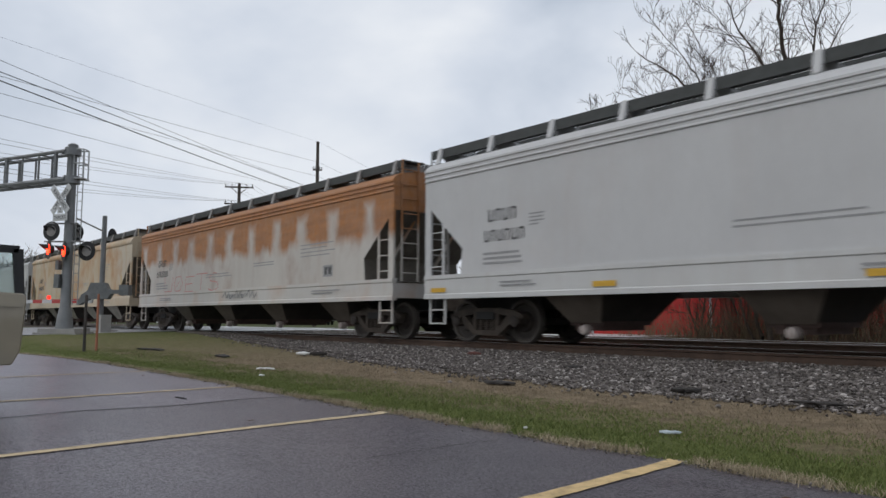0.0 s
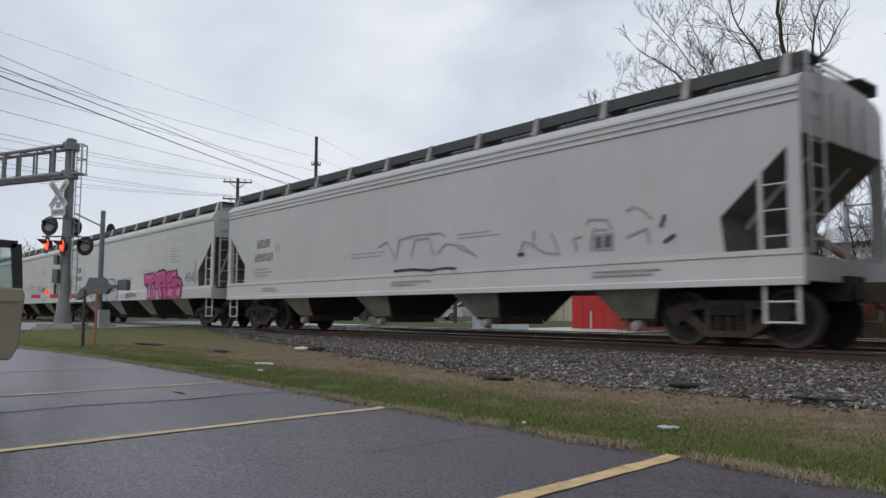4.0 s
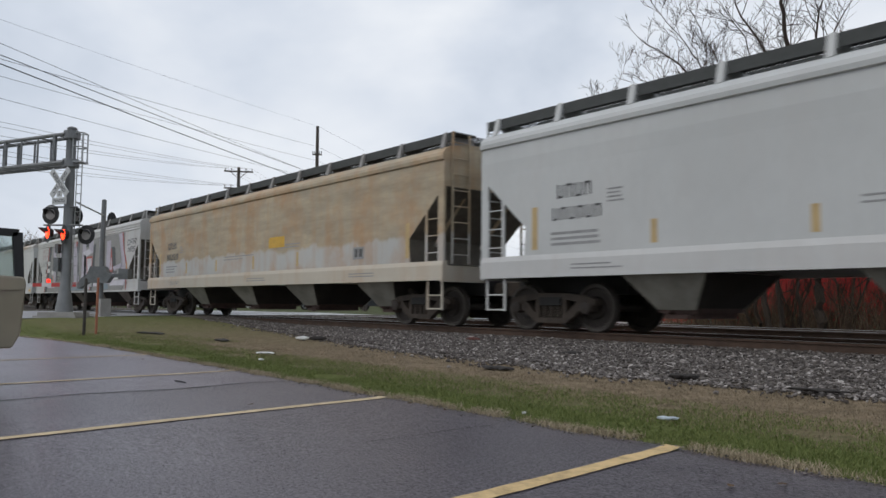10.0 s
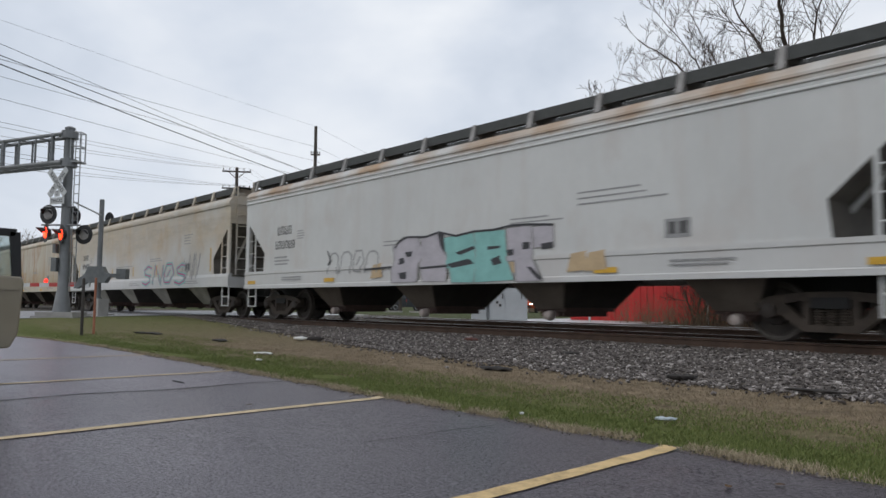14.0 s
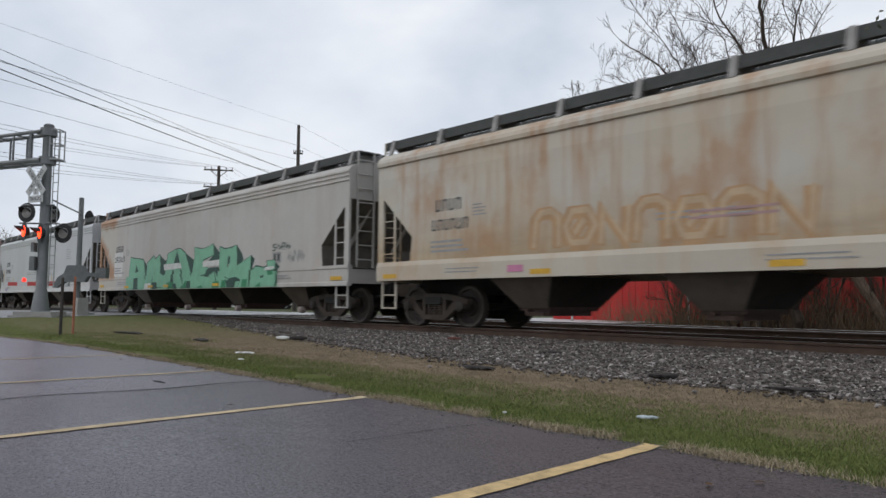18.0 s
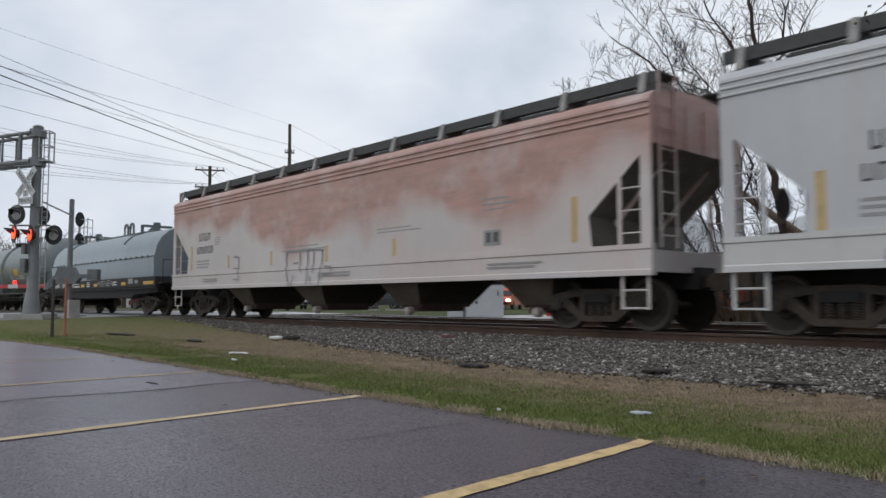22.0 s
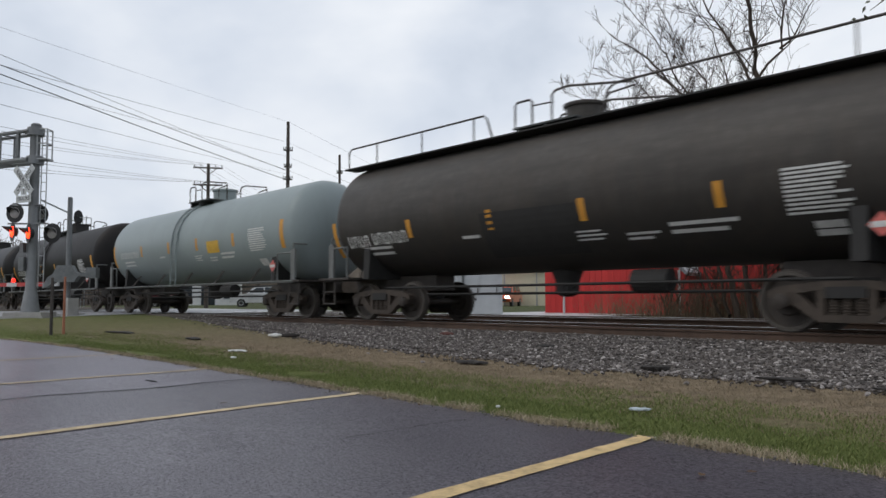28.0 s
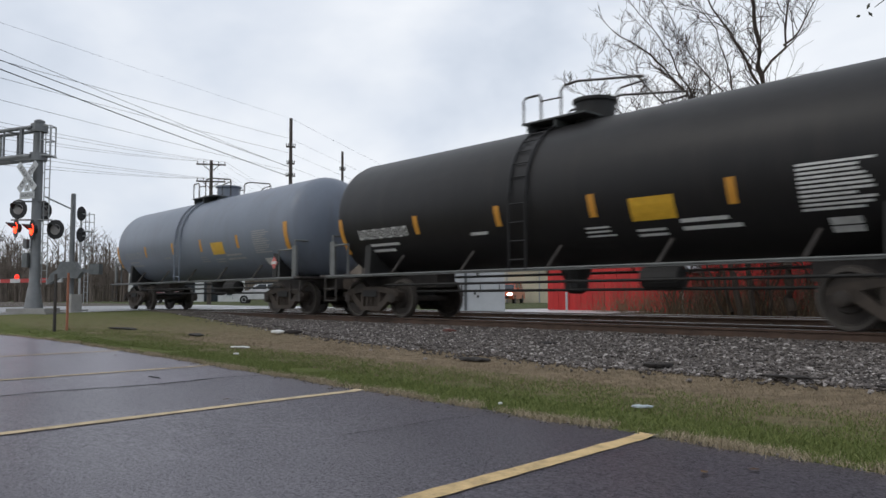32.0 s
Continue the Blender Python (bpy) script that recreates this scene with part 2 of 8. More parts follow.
def mesh_of(name, bm, material, smooth=False, bevel=0.0):
    if bevel:
        sharp = [e for e in bm.edges if len(e.link_faces) == 2 and e.calc_face_angle(0) > 0.5]
        bmesh.ops.bevel(bm, geom=sharp, offset=bevel, segments=1, affect="EDGES", clamp_overlap=True)
    bmesh.ops.recalc_face_normals(bm, faces=bm.faces)
    me = bpy.data.meshes.new(name)
    bm.to_mesh(me)
    bm.free()
    for m in (material if isinstance(material, (list, tuple)) else [material]):
        me.materials.append(m)
    if smooth:
        me.shade_smooth()
        me.set_sharp_from_angle(angle=radians(35))
    return me


def part(name, bm, material, parent, label="", smooth=False, bevel=0.0):
    """One mesh object under a thing or under a part."""
    ob = new(name, mesh_of(name, bm, material, smooth, bevel) if isinstance(bm, bmesh.types.BMesh) else bm)
    ob.parent = parent
    return tagged(ob, label) if label else ob


def thing(name, label, category, at=(0, 0, 0), rz=0, group="", kind=""):
    ob = new(name)
    ob.empty_display_size = 0.2
    ob.matrix_basis = pose(*at, 0, 0, rz)
    return tagged(ob, label, category, group, kind)


def solid(name, bm, material, label, category, kind="", smooth=False, bevel=0.0, group=""):
    ob = new(name, mesh_of(name, bm, material, smooth, bevel))
    return tagged(ob, label, category, group, kind)


# ---- ground, car park, track bed ----
def step(v, a, b):
    k = min(1.0, max(0.0, (v - a) / (b - a)))
    return k * k * (3 - 2 * k)


def ground_z(x, y):
    z = float(np.interp(y, [-30, 3.9, 4.15, 5.2, 6.6, 10.0, 11.2, 19.5, 22, 40, 80], [0.0, 0.03, 0.05, 0.08, 0.11, 0.17, 0.20, 0.20, 0.24, 0.26, 0.30]))
    z += 0.006 * min(16.0, max(-4.0, -x)) * (1 - step(y, 4.0, 7.0))
    return z + (0.37 - z) * step(-x, 19.0, 27.0) * step(y, 1.0, 6.5)


def sheet(name, xs, ys, zf, material, smooth=True):
    """A grid over xs and ys whose height is zf(x, y)."""
    verts = [(x, y, zf(x, y)) for y in ys for x in xs]
    n = len(xs)
    faces = [(j * n + i, j * n + i + 1, (j + 1) * n + i + 1, (j + 1) * n + i) for j in range(len(ys) - 1) for i in range(n - 1)]
    me = bpy.data.meshes.new(name)
    me.from_pydata(verts, [], faces)
    me.materials.append(material)
    if smooth:
        me.shade_smooth()
    return new(name, me)


def spread(a, b, n):
    return [a + (b - a) * i / (n - 1) for i in range(n)]


def ground_material():
    m, nt, b = nodes_of("grass_and_earth", 0.95, 0, 0.15)
    w = noise_fac(nt, 1.3, 6, 0.65, (1, 1, 1), 0.3, 0.7)
    green = mixed(nt, noise_fac(nt, 5, 6, 0.7), (0.085, 0.095, 0.030), (0.13, 0.15, 0.045))
    brown = mixed(nt, noise_fac(nt, 6, 6, 0.75), (0.125, 0.094, 0.062), (0.29, 0.225, 0.15))
    dry = height(nt, 4.95, 5.65, "Y", w, 0.5)
    far = height(nt, 19.5, 22.0, "Y", w, 1.0)
    dry = times(nt, dry, height(nt, -27.0, -9.0, "X", w, 4.0))
    col = mixed(nt, dry, green, brown)
    col = mixed(nt, far, col, mixed(nt, w, (0.07, 0.065, 0.035), (0.075, 0.10, 0.035)))
    nt.links.new(col, b.inputs["Base Color"])
    bump(nt, b, noise_fac(nt, 18, 6, 0.7), 0.6, 0.03)
    return m


def asphalt_material(name, dark, light, wet=0.0, old=None):
    """old: (colour, x) for older, paler paving beyond a seam, with wet sheen painted in."""
    m, nt, b = nodes_of(name, 0.7, 0, 0.5)
    broad = noise_fac(nt, 0.35, 6, 0.6, (0.8, 1.4, 1), 0.33, 0.66)
    mid_n = noise_fac(nt, 2.2, 6, 0.7, (0.7, 1.2, 1), 0.3, 0.7)
    clump = noise_fac(nt, 13, 6, 0.8, (1, 1, 1), 0.36, 0.64, 2.0)
    grain = noise_fac(nt, 55, 4, 0.8, (1, 1, 1), 0.36, 0.66)
    col = mixed(nt, broad, dark, light)
    if old:
        col = mixed(nt, height(nt, old[1] + 0.03, old[1] - 0.03, "X", mid_n, 0.06), col, mixed(nt, noise_fac(nt, 0.9, 6, 0.7, (0.6, 1.3, 1), 0.38, 0.62, 5.0), tuple(c * 0.42 for c in old[0]), old[0]))
    col = mixed(nt, mid_n, col, tuple(c * 0.72 for c in dark), 0.40)
    col = mixed(nt, clump, col, tuple(c * 0.4 for c in dark), 0.55)
    col = mixed(nt, grain, col, tuple(c * 3.2 for c in light), 0.42)
    nt.links.new(col, b.inputs["Base Color"])
    r = nt.nodes.new("ShaderNodeMapRange")
    r.inputs["To Min"].default_value, r.inputs["To Max"].default_value = 0.62 - wet, 0.86 - wet
    nt.links.new(mixed(nt, 0.4, mid_n, clump), r.inputs["Value"])
    nt.links.new(r.outputs["Result"], b.inputs["Roughness"])
    bump(nt, b, mixed(nt, 0.5, grain, clump), 1.0, 0.008)
    if old:
        film = nt.nodes.new("ShaderNodeMapRange")
        film.inputs["From Min"].default_value, film.inputs["From Max"].default_value = 0.15, 0.85
        film.inputs["To Min"].default_value, film.inputs["To Max"].default_value = 0.08, 1.0
        nt.links.new(mixed(nt, 0.5, grain, mixed(nt, 0.5, clump, mid_n)), film.inputs["Value"])
        nt.links.new(film.outputs["Result"], b.inputs["Coat Weight"])
        pits = nt.nodes.new("ShaderNodeMapRange")
        pits.inputs["To Min"].default_value, pits.inputs["To Max"].default_value = 0.05, 0.95
        nt.links.new(grain, pits.inputs["Value"])
        nt.links.new(pits.outputs["Result"], b.inputs["Specular IOR Level"])
        b.inputs["Coat Roughness"].default_value = 0.30
        b.inputs["Coat Tint"].default_value = (1.0, 0.95, 1.0, 1)
        b.inputs["Specular Tint"].default_value = (1.0, 0.955, 0.985, 1)
        stain = noise_fac(nt, 5.5, 5, 0.7, (1, 1, 1), 0.66, 0.72, 7.0)
        nt.links.new(mixed(nt, stain, col, (0.012, 0.012, 0.013), 0.7), b.inputs["Base Color"])
    return m


M_GROUND = ground_material()
M_ASPHALT = asphalt_material("car_park_asphalt", (0.0215, 0.0182, 0.0255), (0.0392, 0.0332, 0.0455), 0.36, ((0.185, 0.166, 0.200), -7.12))
M_ROAD = asphalt_material("worn_road_asphalt", (0.17, 0.17, 0.175), (0.26, 0.26, 0.265), 0.15)
M_YARD = asphalt_material("pale_wet_yard_concrete", (0.34, 0.34, 0.345), (0.46, 0.46, 0.46), 0.30)
M_BALLAST = plain("ballast_dust", (0.10, 0.083, 0.065), 0.55, 9, 0.95, 0, 60, 0.7)
M_LINE = plain("yellow_line_paint", (0.62, 0.44, 0.21), 0.55, 9, 0.7, 0, 60, 0.3)
M_LINE_OLD = plain("faded_line_paint", (0.55, 0.43, 0.27), 0.55, 5, 0.75, 0, 60, 0.3)

xs = [-1800, -600, -250, -120, -80, -60] + spread(-48, 14, 125) + [20, 30, 50, 100, 250, 700, 1800]
ys = [-900, -300, -120, -60, -30, -15, -8, -4, 0, 2, 3, 3.5] + spread(3.8, 7.4, 25) + spread(7.8, 20.6, 26) + [22, 25, 30, 40, 60, 90, 150, 300, 800, 1800]
g = sheet("ground", xs, ys, lambda x, y: ground_z(x, y) + (0.012 * noise.noise((x * 1.1, y * 1.7, 0)) if 4.1 < y < 30 else 0) - (0.02 if y < 4.0 else 0), M_GROUND)
tagged(g, "green and winter-brown grass verge beside the tracks", "ground", "", "structure")


def lot_edge(x):
    """Where the car park's asphalt ends towards the grass."""
    e = 4.0 - 0.012 * max(0.0, -12.0 - x) ** 2 if x < -12 else 4.0 + 0.012 * max(0.0, x + 5.0)
    return e + 0.045 * noise.noise((x * 1.3, 7.1, 0)) + 0.03 * noise.noise((x * 5.0, 2.0, 0))


bm = bmesh.new()
lot_xs = spread(-21, 9, 241)
lot_ys = [-30, -12, -5, -2, 0, 1, 2, 2.8, 3.4, 3.8]
rows = []
for x in lot_xs:
    e = lot_edge(x)
    col = [bm.verts.new((x, min(y, e - 0.1), ground_z(x, min(y, e)) + 0.006)) for y in lot_ys]
    col.append(bm.verts.new((x, e, ground_z(x, min(3.9, e)) + 0.006)))
    col.append(bm.verts.new((x, e + 0.02, ground_z(x, min(3.9, e)) - 0.05)))
    rows.append(col)
for a, b in zip(rows, rows[1:]):
    for i in range(len(a) - 1):
        bm.faces.new((a[i], b[i], b[i + 1], a[i + 1]))
solid("car_park", bm, M_ASPHALT, "dark damp asphalt car park with faint patches", "car park", "structure", smooth=True)

# painted stall lines, square to the track
for x0, wide, mat_l, skew, lab in ((-2.56, 0.115, M_LINE, 0.061, "yellow painted parking stall line"), (-5.44, 0.11, M_LINE_OLD, 0.0746, "worn yellow parking stall line"), (-8.45, 0.10, M_LINE_OLD, 0.033, "worn yellow parking stall line"), (-11.45, 0.10, M_LINE_OLD, 0.0065, "faded parking stall line"), (0.46, 0.11, M_LINE, 0.07, "yellow painted parking stall line")):
    bm = bmesh.new()
    e = lot_edge(x0) - 0.02
    prev = None
    for i in range(61):
        y = e - 5.4 * i / 60
        dx = skew * (e - y) + 0.012 * noise.noise((x0, y * 1.2, 3))
        w2 = wide * (0.5 + 0.10 * noise.noise((x0 * 3, y * 6, 1)))
        z = ground_z(x0, y) + 0.0105
        cur = (bm.verts.new((x0 + dx - w2, y, z)), bm.verts.new((x0 + dx + w2, y, z)))
        if prev:
            bm.faces.new((prev[0], prev[1], cur[1], cur[0]))
        prev = cur
    solid("stall_line", bm, mat_l, lab, "line marking", "structure", group="stall lines")

# ballast bed with a ragged edge towards the grass
def ballast_edge(x):
    return float(np.interp(x, [-22, -20, -14, -10.5, -7.7, -5, -2, 5], [10.4, 10.1, 8.6, 7.7, 7.3, 7.0, 7.15, 7.3])) + 0.18 * noise.noise((x * 0.6, 1.0, 0)) + 0.14 * noise.noise((x * 1.9, 4.0, 0))


def bed_z(x, y):
    return ground_z(x, y) + 0.02 + 0.03 * step(y, 7, 10) + 0.018 * noise.noise((x * 2.5, y * 2.5, 5)) - (0.07 if y <= ballast_edge(x) + 0.02 else 0)


bed_xs = spread(-27, 16, 173)
bm = bmesh.new()
cols = []
for x in bed_xs:
    e = ballast_edge(x)
    cols.append([bm.verts.new((x, y, bed_z(x, y))) for y in [e, e + 0.1] + spread(e + 0.3, 20.2, 40)])
for a, b in zip(cols, cols[1:]):
    for i in range(len(a) - 1):
        bm.faces.new((a[i], b[i], b[i + 1], a[i + 1]))
solid("ballast_bed", bm, M_BALLAST, "bed of grey crushed stone under the tracks", "track bed", "structure", smooth=True)
far_bed = sheet("ballast_bed", [16, 60, 160, 400], spread(7, 20, 6), lambda x, y: ground_z(x, y) + 0.03, M_BALLAST)
tagged(far_bed, "bed of grey crushed stone under the tracks", "track bed", "", "structure")
far_bed = sheet("ballast_bed", [-500, -160, -60, -44], spread(9, 20, 6), lambda x, y: ground_z(x, y) + 0.03, M_BALLAST)
tagged(far_bed, "bed of grey crushed stone under the tracks", "track bed", "", "structure")

# rails and ties
RAIL_Z, TRACK_Y = 0.40, 12.2
RAIL = [(-0.07, -0.18), (0.07, -0.18), (0.07, -0.168), (0.012, -0.14), (0.012, -0.05), (0.036, -0.04), (0.036, -0.006), (0.026, 0), (-0.026, 0), (-0.036, -0.006), (-0.036, -0.04), (-0.012, -0.05), (-0.012, -0.14), (-0.07, -0.168)]


def track(yc, label):
    t = thing("railway_track", label, "railway track", (0, yc, RAIL_Z), kind="structure")
    for y in (-0.755, 0.755):
        bm = bmesh.new()
        prism(bm, [(p[0] + y, p[1]) for p in RAIL], "x", -500, 300)
        bm.faces.ensure_lookup_table()
        for f in bm.faces:
            if f.calc_center_median().z > -0.004:
                f.material_index = 1
        part("rail", bm, [M_RAIL_SIDE, M_RAIL_TOP], t)
    bm = bmesh.new()
    box(bm, -0.11, 0.11, -1.3, 1.3, -0.34, -0.182)
    tie = mesh_of("tie", bm, M_TIE, bevel=0.012)
    for i in range(86):
        o = part("tie", tie, None, t)
        o.location = (-26 + 0.5 * i, 0.03 * math.sin(i * 7.3), 0.004 * math.sin(i * 3.1))
    return t


track(TRACK_Y, "worn main line track with rusty rails and shiny heads")
track(17.45, "second track with shiny rail heads behind the first")

# road over the tracks and paved yard beyond them
road_dir = Vector((-0.44, 0.898, 0)).normalized()
road_side = Vector((road_dir.y, -road_dir.x, 0))


bm = bmesh.new()
mid_road = Vector((-37.5, 14.0, 0))
prev = None
for s in [-300, -120, -60, -40, -30, -24, -20, -16, -12, -8, -6, -4, -2, 0, 2, 4, 6, 8, 10, 14, 20, 30, 50, 100, 200]:
    c = mid_road + road_dir * s
    cur = []
    for w in (-6.5, -3, 0, 3, 6.5):
        p = c + road_side * w
        cur.append(bm.verts.new((p.x, p.y, 0.395 if -10 < s < 8 else 0.36 if s > -20 else 0.32)))
    if prev:
        for i in range(4):
            bm.faces.new((prev[i], prev[i + 1], cur[i + 1], cur[i]))
    prev = cur
solid("road", bm, M_ROAD, "worn grey road over the level crossing", "road", "structure", smooth=True)
yard = sheet("yard", spread(-120, -15.5, 20), [20.3] + spread(22.5, 72, 10), lambda x, y: 0.29 + 0.0008 * y, M_YARD)
tagged(yard, "pale paved yard beyond the tracks", "paved yard", "", "structure")
apron = sheet("pavement", spread(-60, -27.2, 12), spread(13.5, 20.6, 4), lambda x, y: 0.386, M_YARD)
tagged(apron, "pale worn pavement beside the level crossing", "pavement", "", "structure")


# ---- the train ----
SPEED = 12.02
R_W = 0.457
GAPS = [6.5, -13.66, -32.49, -52.09, -71.98, -91.98, -111.92, -132.0, -151.6, -170.7, -190.8, -210.74, -231.07, -251.14, -270.41, -290.53, -306.35, -322.25, -337.9, -353.4, -369.4, -385.6, -401.55, -417.3]
PAINT_DX = [0.4, 0.465, 0.5, 0.425, 0.305, 0.385, 0.51, 0.73, 0.825, 0.725, 0.665, 0.65, 0.595, 0.695, 0.725]   # lie of the painted work on each car
paint_dx = {}
deep_sills = set()
wheelsets = []   # (wheelset, place in its bogie, x of the axle at the start)
train = []       # (car, x at the start)


def wheelset_mesh():
    bm = bmesh.new()
    for s in (-1, 1):
        prof = [(0.69, 0.09), (0.70, 0.20), (0.735, 0.22), (0.735, 0.36), (0.69, 0.39), (0.69, 0.484), (0.715, 0.484), (0.73, 0.457), (0.82, 0.452), (0.82, 0.39), (0.775, 0.365), (0.775, 0.22), (0.83, 0.20), (0.83, 0.09)]
        lathe(bm, [(s * a, r) for a, r in prof], "y", 32)
    lathe(bm, [(-0.95, 0.075), (0.95, 0.075)], "y", 12)
    for s in (-1, 1):
        lathe(bm, [(s * 0.93, 0.085), (s * 0.94, 0.115), (s * 1.13, 0.115), (s * 1.15, 0.07)], "y", 14)
    for f in bm.faces:
        c = f.calc_center_median()
        if 0.375 < math.hypot(c.x, c.z) < 0.47 and abs(c.y) > 0.74:
            f.material_index = 1
    return mesh_of("wheelset", bm, [M_WHEEL, M_TREAD], smooth=True)


def sideframe_mesh():
    bm = bmesh.new()
    for s in (-1, 1):
        top = [(s * 1.10, 0.50), (s * 1.10, 0.60), (s * 0.88, 0.68), (s * 0.30, 0.74), (0, 0.74), (0, 0.63), (s * 0.35, 0.62), (s * 0.72, 0.56), (s * 0.74, 0.40), (s * 0.80, 0.38), (s * 1.0, 0.52)]
        prism(bm, top, "y", -0.08, 0.08)
        leg = [(s * 0.78, 0.56), (s * 0.66, 0.58), (s * 0.30, 0.26), (0, 0.26), (0, 0.16), (s * 0.38, 0.16), (s * 0.80, 0.46)]
        prism(bm, leg, "y", -0.075, 0.075)
        box(bm, s * 0.34 - 0.05, s * 0.34 + 0.05, -0.07, 0.07, 0.22, 0.66)
        box(bm, s * 0.889 - 0.13, s * 0.889 + 0.13, -0.10, 0.10, 0.40, 0.60)
    return mesh_of("sideframe", bm, M_BOGIE, bevel=0.015)


def spring_mesh():
    bm = bmesh.new()
    prof = []
    for k in range(6):
        prof += [(0.255 + k * 0.04, 0.062), (0.265 + k * 0.04, 0.078), (0.280 + k * 0.04, 0.078), (0.290 + k * 0.04, 0.062)]
    lathe(bm, prof, "z", 10)
    return mesh_of("spring", bm, M_BOGIE)


def bolster_mesh():
    bm = bmesh.new()
    box(bm, -0.27, 0.27, -1.10, 1.10, 0.50, 0.66)
    lathe(bm, [(0.70, 0.36), (0.80, 0.36)], "z", 16)
    for y in (-0.55, 0.55):
        box(bm, -0.75, 0.75, y - 0.03, y + 0.03, 0.30, 0.38)
        for x in (-0.45, 0.45):
            box(bm, x - 0.05, x + 0.05, y - 0.09, y + 0.09, 0.28, 0.52)
    return mesh_of("bogie", bm, M_BLACK, bevel=0.01)


WHEELSET, SIDEFRAME, SPRINGS, BOLSTER = wheelset_mesh(), sideframe_mesh(), spring_mesh(), bolster_mesh()


def bogie(car, x, car_x):
    b = part("bogie", BOLSTER, None, car)
    b.location = (x, 0, 0)
    for s in (-1, 1):
        f = part("sideframe", SIDEFRAME, None, b)
        f.location = (0, s * 1.0, 0)
        for dx in (-0.18, 0, 0.18):
            k = part("spring", SPRINGS, None, b)
            k.location = (dx, s * 1.0, 0)
    for s in (-0.889, 0.889):
        w = part("wheelset", WHEELSET, None, b)
        w.location = (s, 0, R_W)
        wheelsets.append((w, s, car_x + x + s))


def coupler(car, half, s):
    bm = bmesh.new()
    box(bm, s * (half - 0.95), s * (half - 0.30), -0.10, 0.10, 0.76, 0.96)
    box(bm, s * (half - 0.36), s * (half + 0.02), -0.16, 0.14, 0.70, 1.00)
    box(bm, s * (half - 0.12), s * (half + 0.05), 0.06, 0.19, 0.72, 0.98)
    part("coupler", bm, M_BOGIE, car, bevel=0.025)
    bm = bmesh.new()
    tube(bm, [(s * (half - 0.5), 0.35, 0.86), (s * (half - 0.3), 0.33, 0.62), (s * (half - 0.12), 0.25, 0.50), (s * half, 0.16, 0.46)], 0.025)
    part("brake_hose", bm, M_BLACK, car)


def clusters(rows):
    """Bars that touch one another, put together."""
    out = []
    for r in rows:
        for c in out:
            if any(abs(r[0] - q[0]) < (r[2] + q[2]) * 0.51 and abs(r[1] - q[1]) < (r[3] + q[3]) * 0.51 for q in c):
                c.append(r)
                break
        else:
            out.append([r])
    return out


def marks(name, car, y, rows, material, lift=0.004, label=""):
    """Bars of lettering on a side: rows of (x, z, width, height)."""
    s = -1 if y < 0 else 1
    for c in clusters(rows):
        bm = bmesh.new()
        for x, z, w, h in c:
            box(bm, x - w / 2, x + w / 2, min(y, y + s * lift), max(y, y + s * lift), z - h / 2, z + h / 2)
        o = part(name, bm, material, car, label)
    return o


def block(rng, x, z, w, n, h=0.05, gap=0.09):
    """Lines of unreadable lettering as bars."""
    out = []
    for i in range(n):
        ww = w * rng.uniform(0.6, 1.0)
        out.append((x - (w - ww) / 2, z - i * gap, ww, h))
    return out


def word(x, z, n, h, w=0.6):
    """A word of n upright letters as separate bars."""
    out = []
    for i in range(n):
        cx = x + (i - (n - 1) / 2) * h * (w + 0.22)
        out += [(cx - h * w * 0.36, z, h * 0.16, h), (cx, z + (h * 0.42 if i % 2 else -h * 0.42), h * w * 0.66, h * 0.16), (cx + h * w * 0.36, z, h * 0.16, h * 0.92)]
    return out


# strokes of the letters in a box one wide and one high
STROKES = {
    "K": [[(0.1, 0), (0.1, 1)], [(0.9, 1), (0.15, 0.48), (0.95, 0)]],
    "A": [[(0, 0), (0.42, 1), (0.58, 1), (1, 0)], [(0.22, 0.36), (0.78, 0.36)]],
    "M": [[(0.05, 0), (0.12, 1), (0.5, 0.42), (0.88, 1), (0.95, 0)]],
    "O": [[(0.15, 0.1), (0.08, 0.9), (0.85, 0.95), (0.92, 0.08), (0.15, 0.1)]],
    "U": [[(0.08, 1), (0.12, 0.08), (0.85, 0.08), (0.92, 1)]],
    "N": [[(0.08, 0), (0.1, 1), (0.88, 0.05), (0.92, 1)]],
    "D": [[(0.1, 0.05), (0.1, 0.95), (0.65, 0.95), (0.95, 0.5), (0.65, 0.05), (0.1, 0.05)]],
    "E": [[(0.95, 0.95), (0.1, 0.95), (0.1, 0.05), (0.95, 0.05)], [(0.1, 0.5), (0.8, 0.52)]],
    "R": [[(0.1, 0), (0.1, 0.95), (0.85, 0.92), (0.85, 0.52), (0.15, 0.48), (0.95, 0)]],
    "S": [[(0.92, 0.88), (0.5, 1.0), (0.1, 0.8), (0.2, 0.56), (0.85, 0.45), (0.9, 0.15), (0.5, 0.0), (0.05, 0.12)]],
    "T": [[(0.0, 0.95), (1.0, 0.95)], [(0.5, 0.95), (0.46, 0)]],
    "n": [[(0.02, 0), (0.06, 0.8), (0.25, 0.98), (0.62, 1.0), (0.9, 0.82), (0.94, 0)]],
    "~": [[(0.0, 0.3), (0.25, 0.9), (0.4, 0.2), (0.6, 0.8), (0.75, 0.1), (1.0, 0.6)]],
    "Q": [[(0.2, 0.05), (0.0, 0.5), (0.2, 0.95), (0.7, 0.95), (0.95, 0.5), (0.7, 0.05), (0.2, 0.05)], [(0.3, 0.3), (0.6, 0.7)]],
}


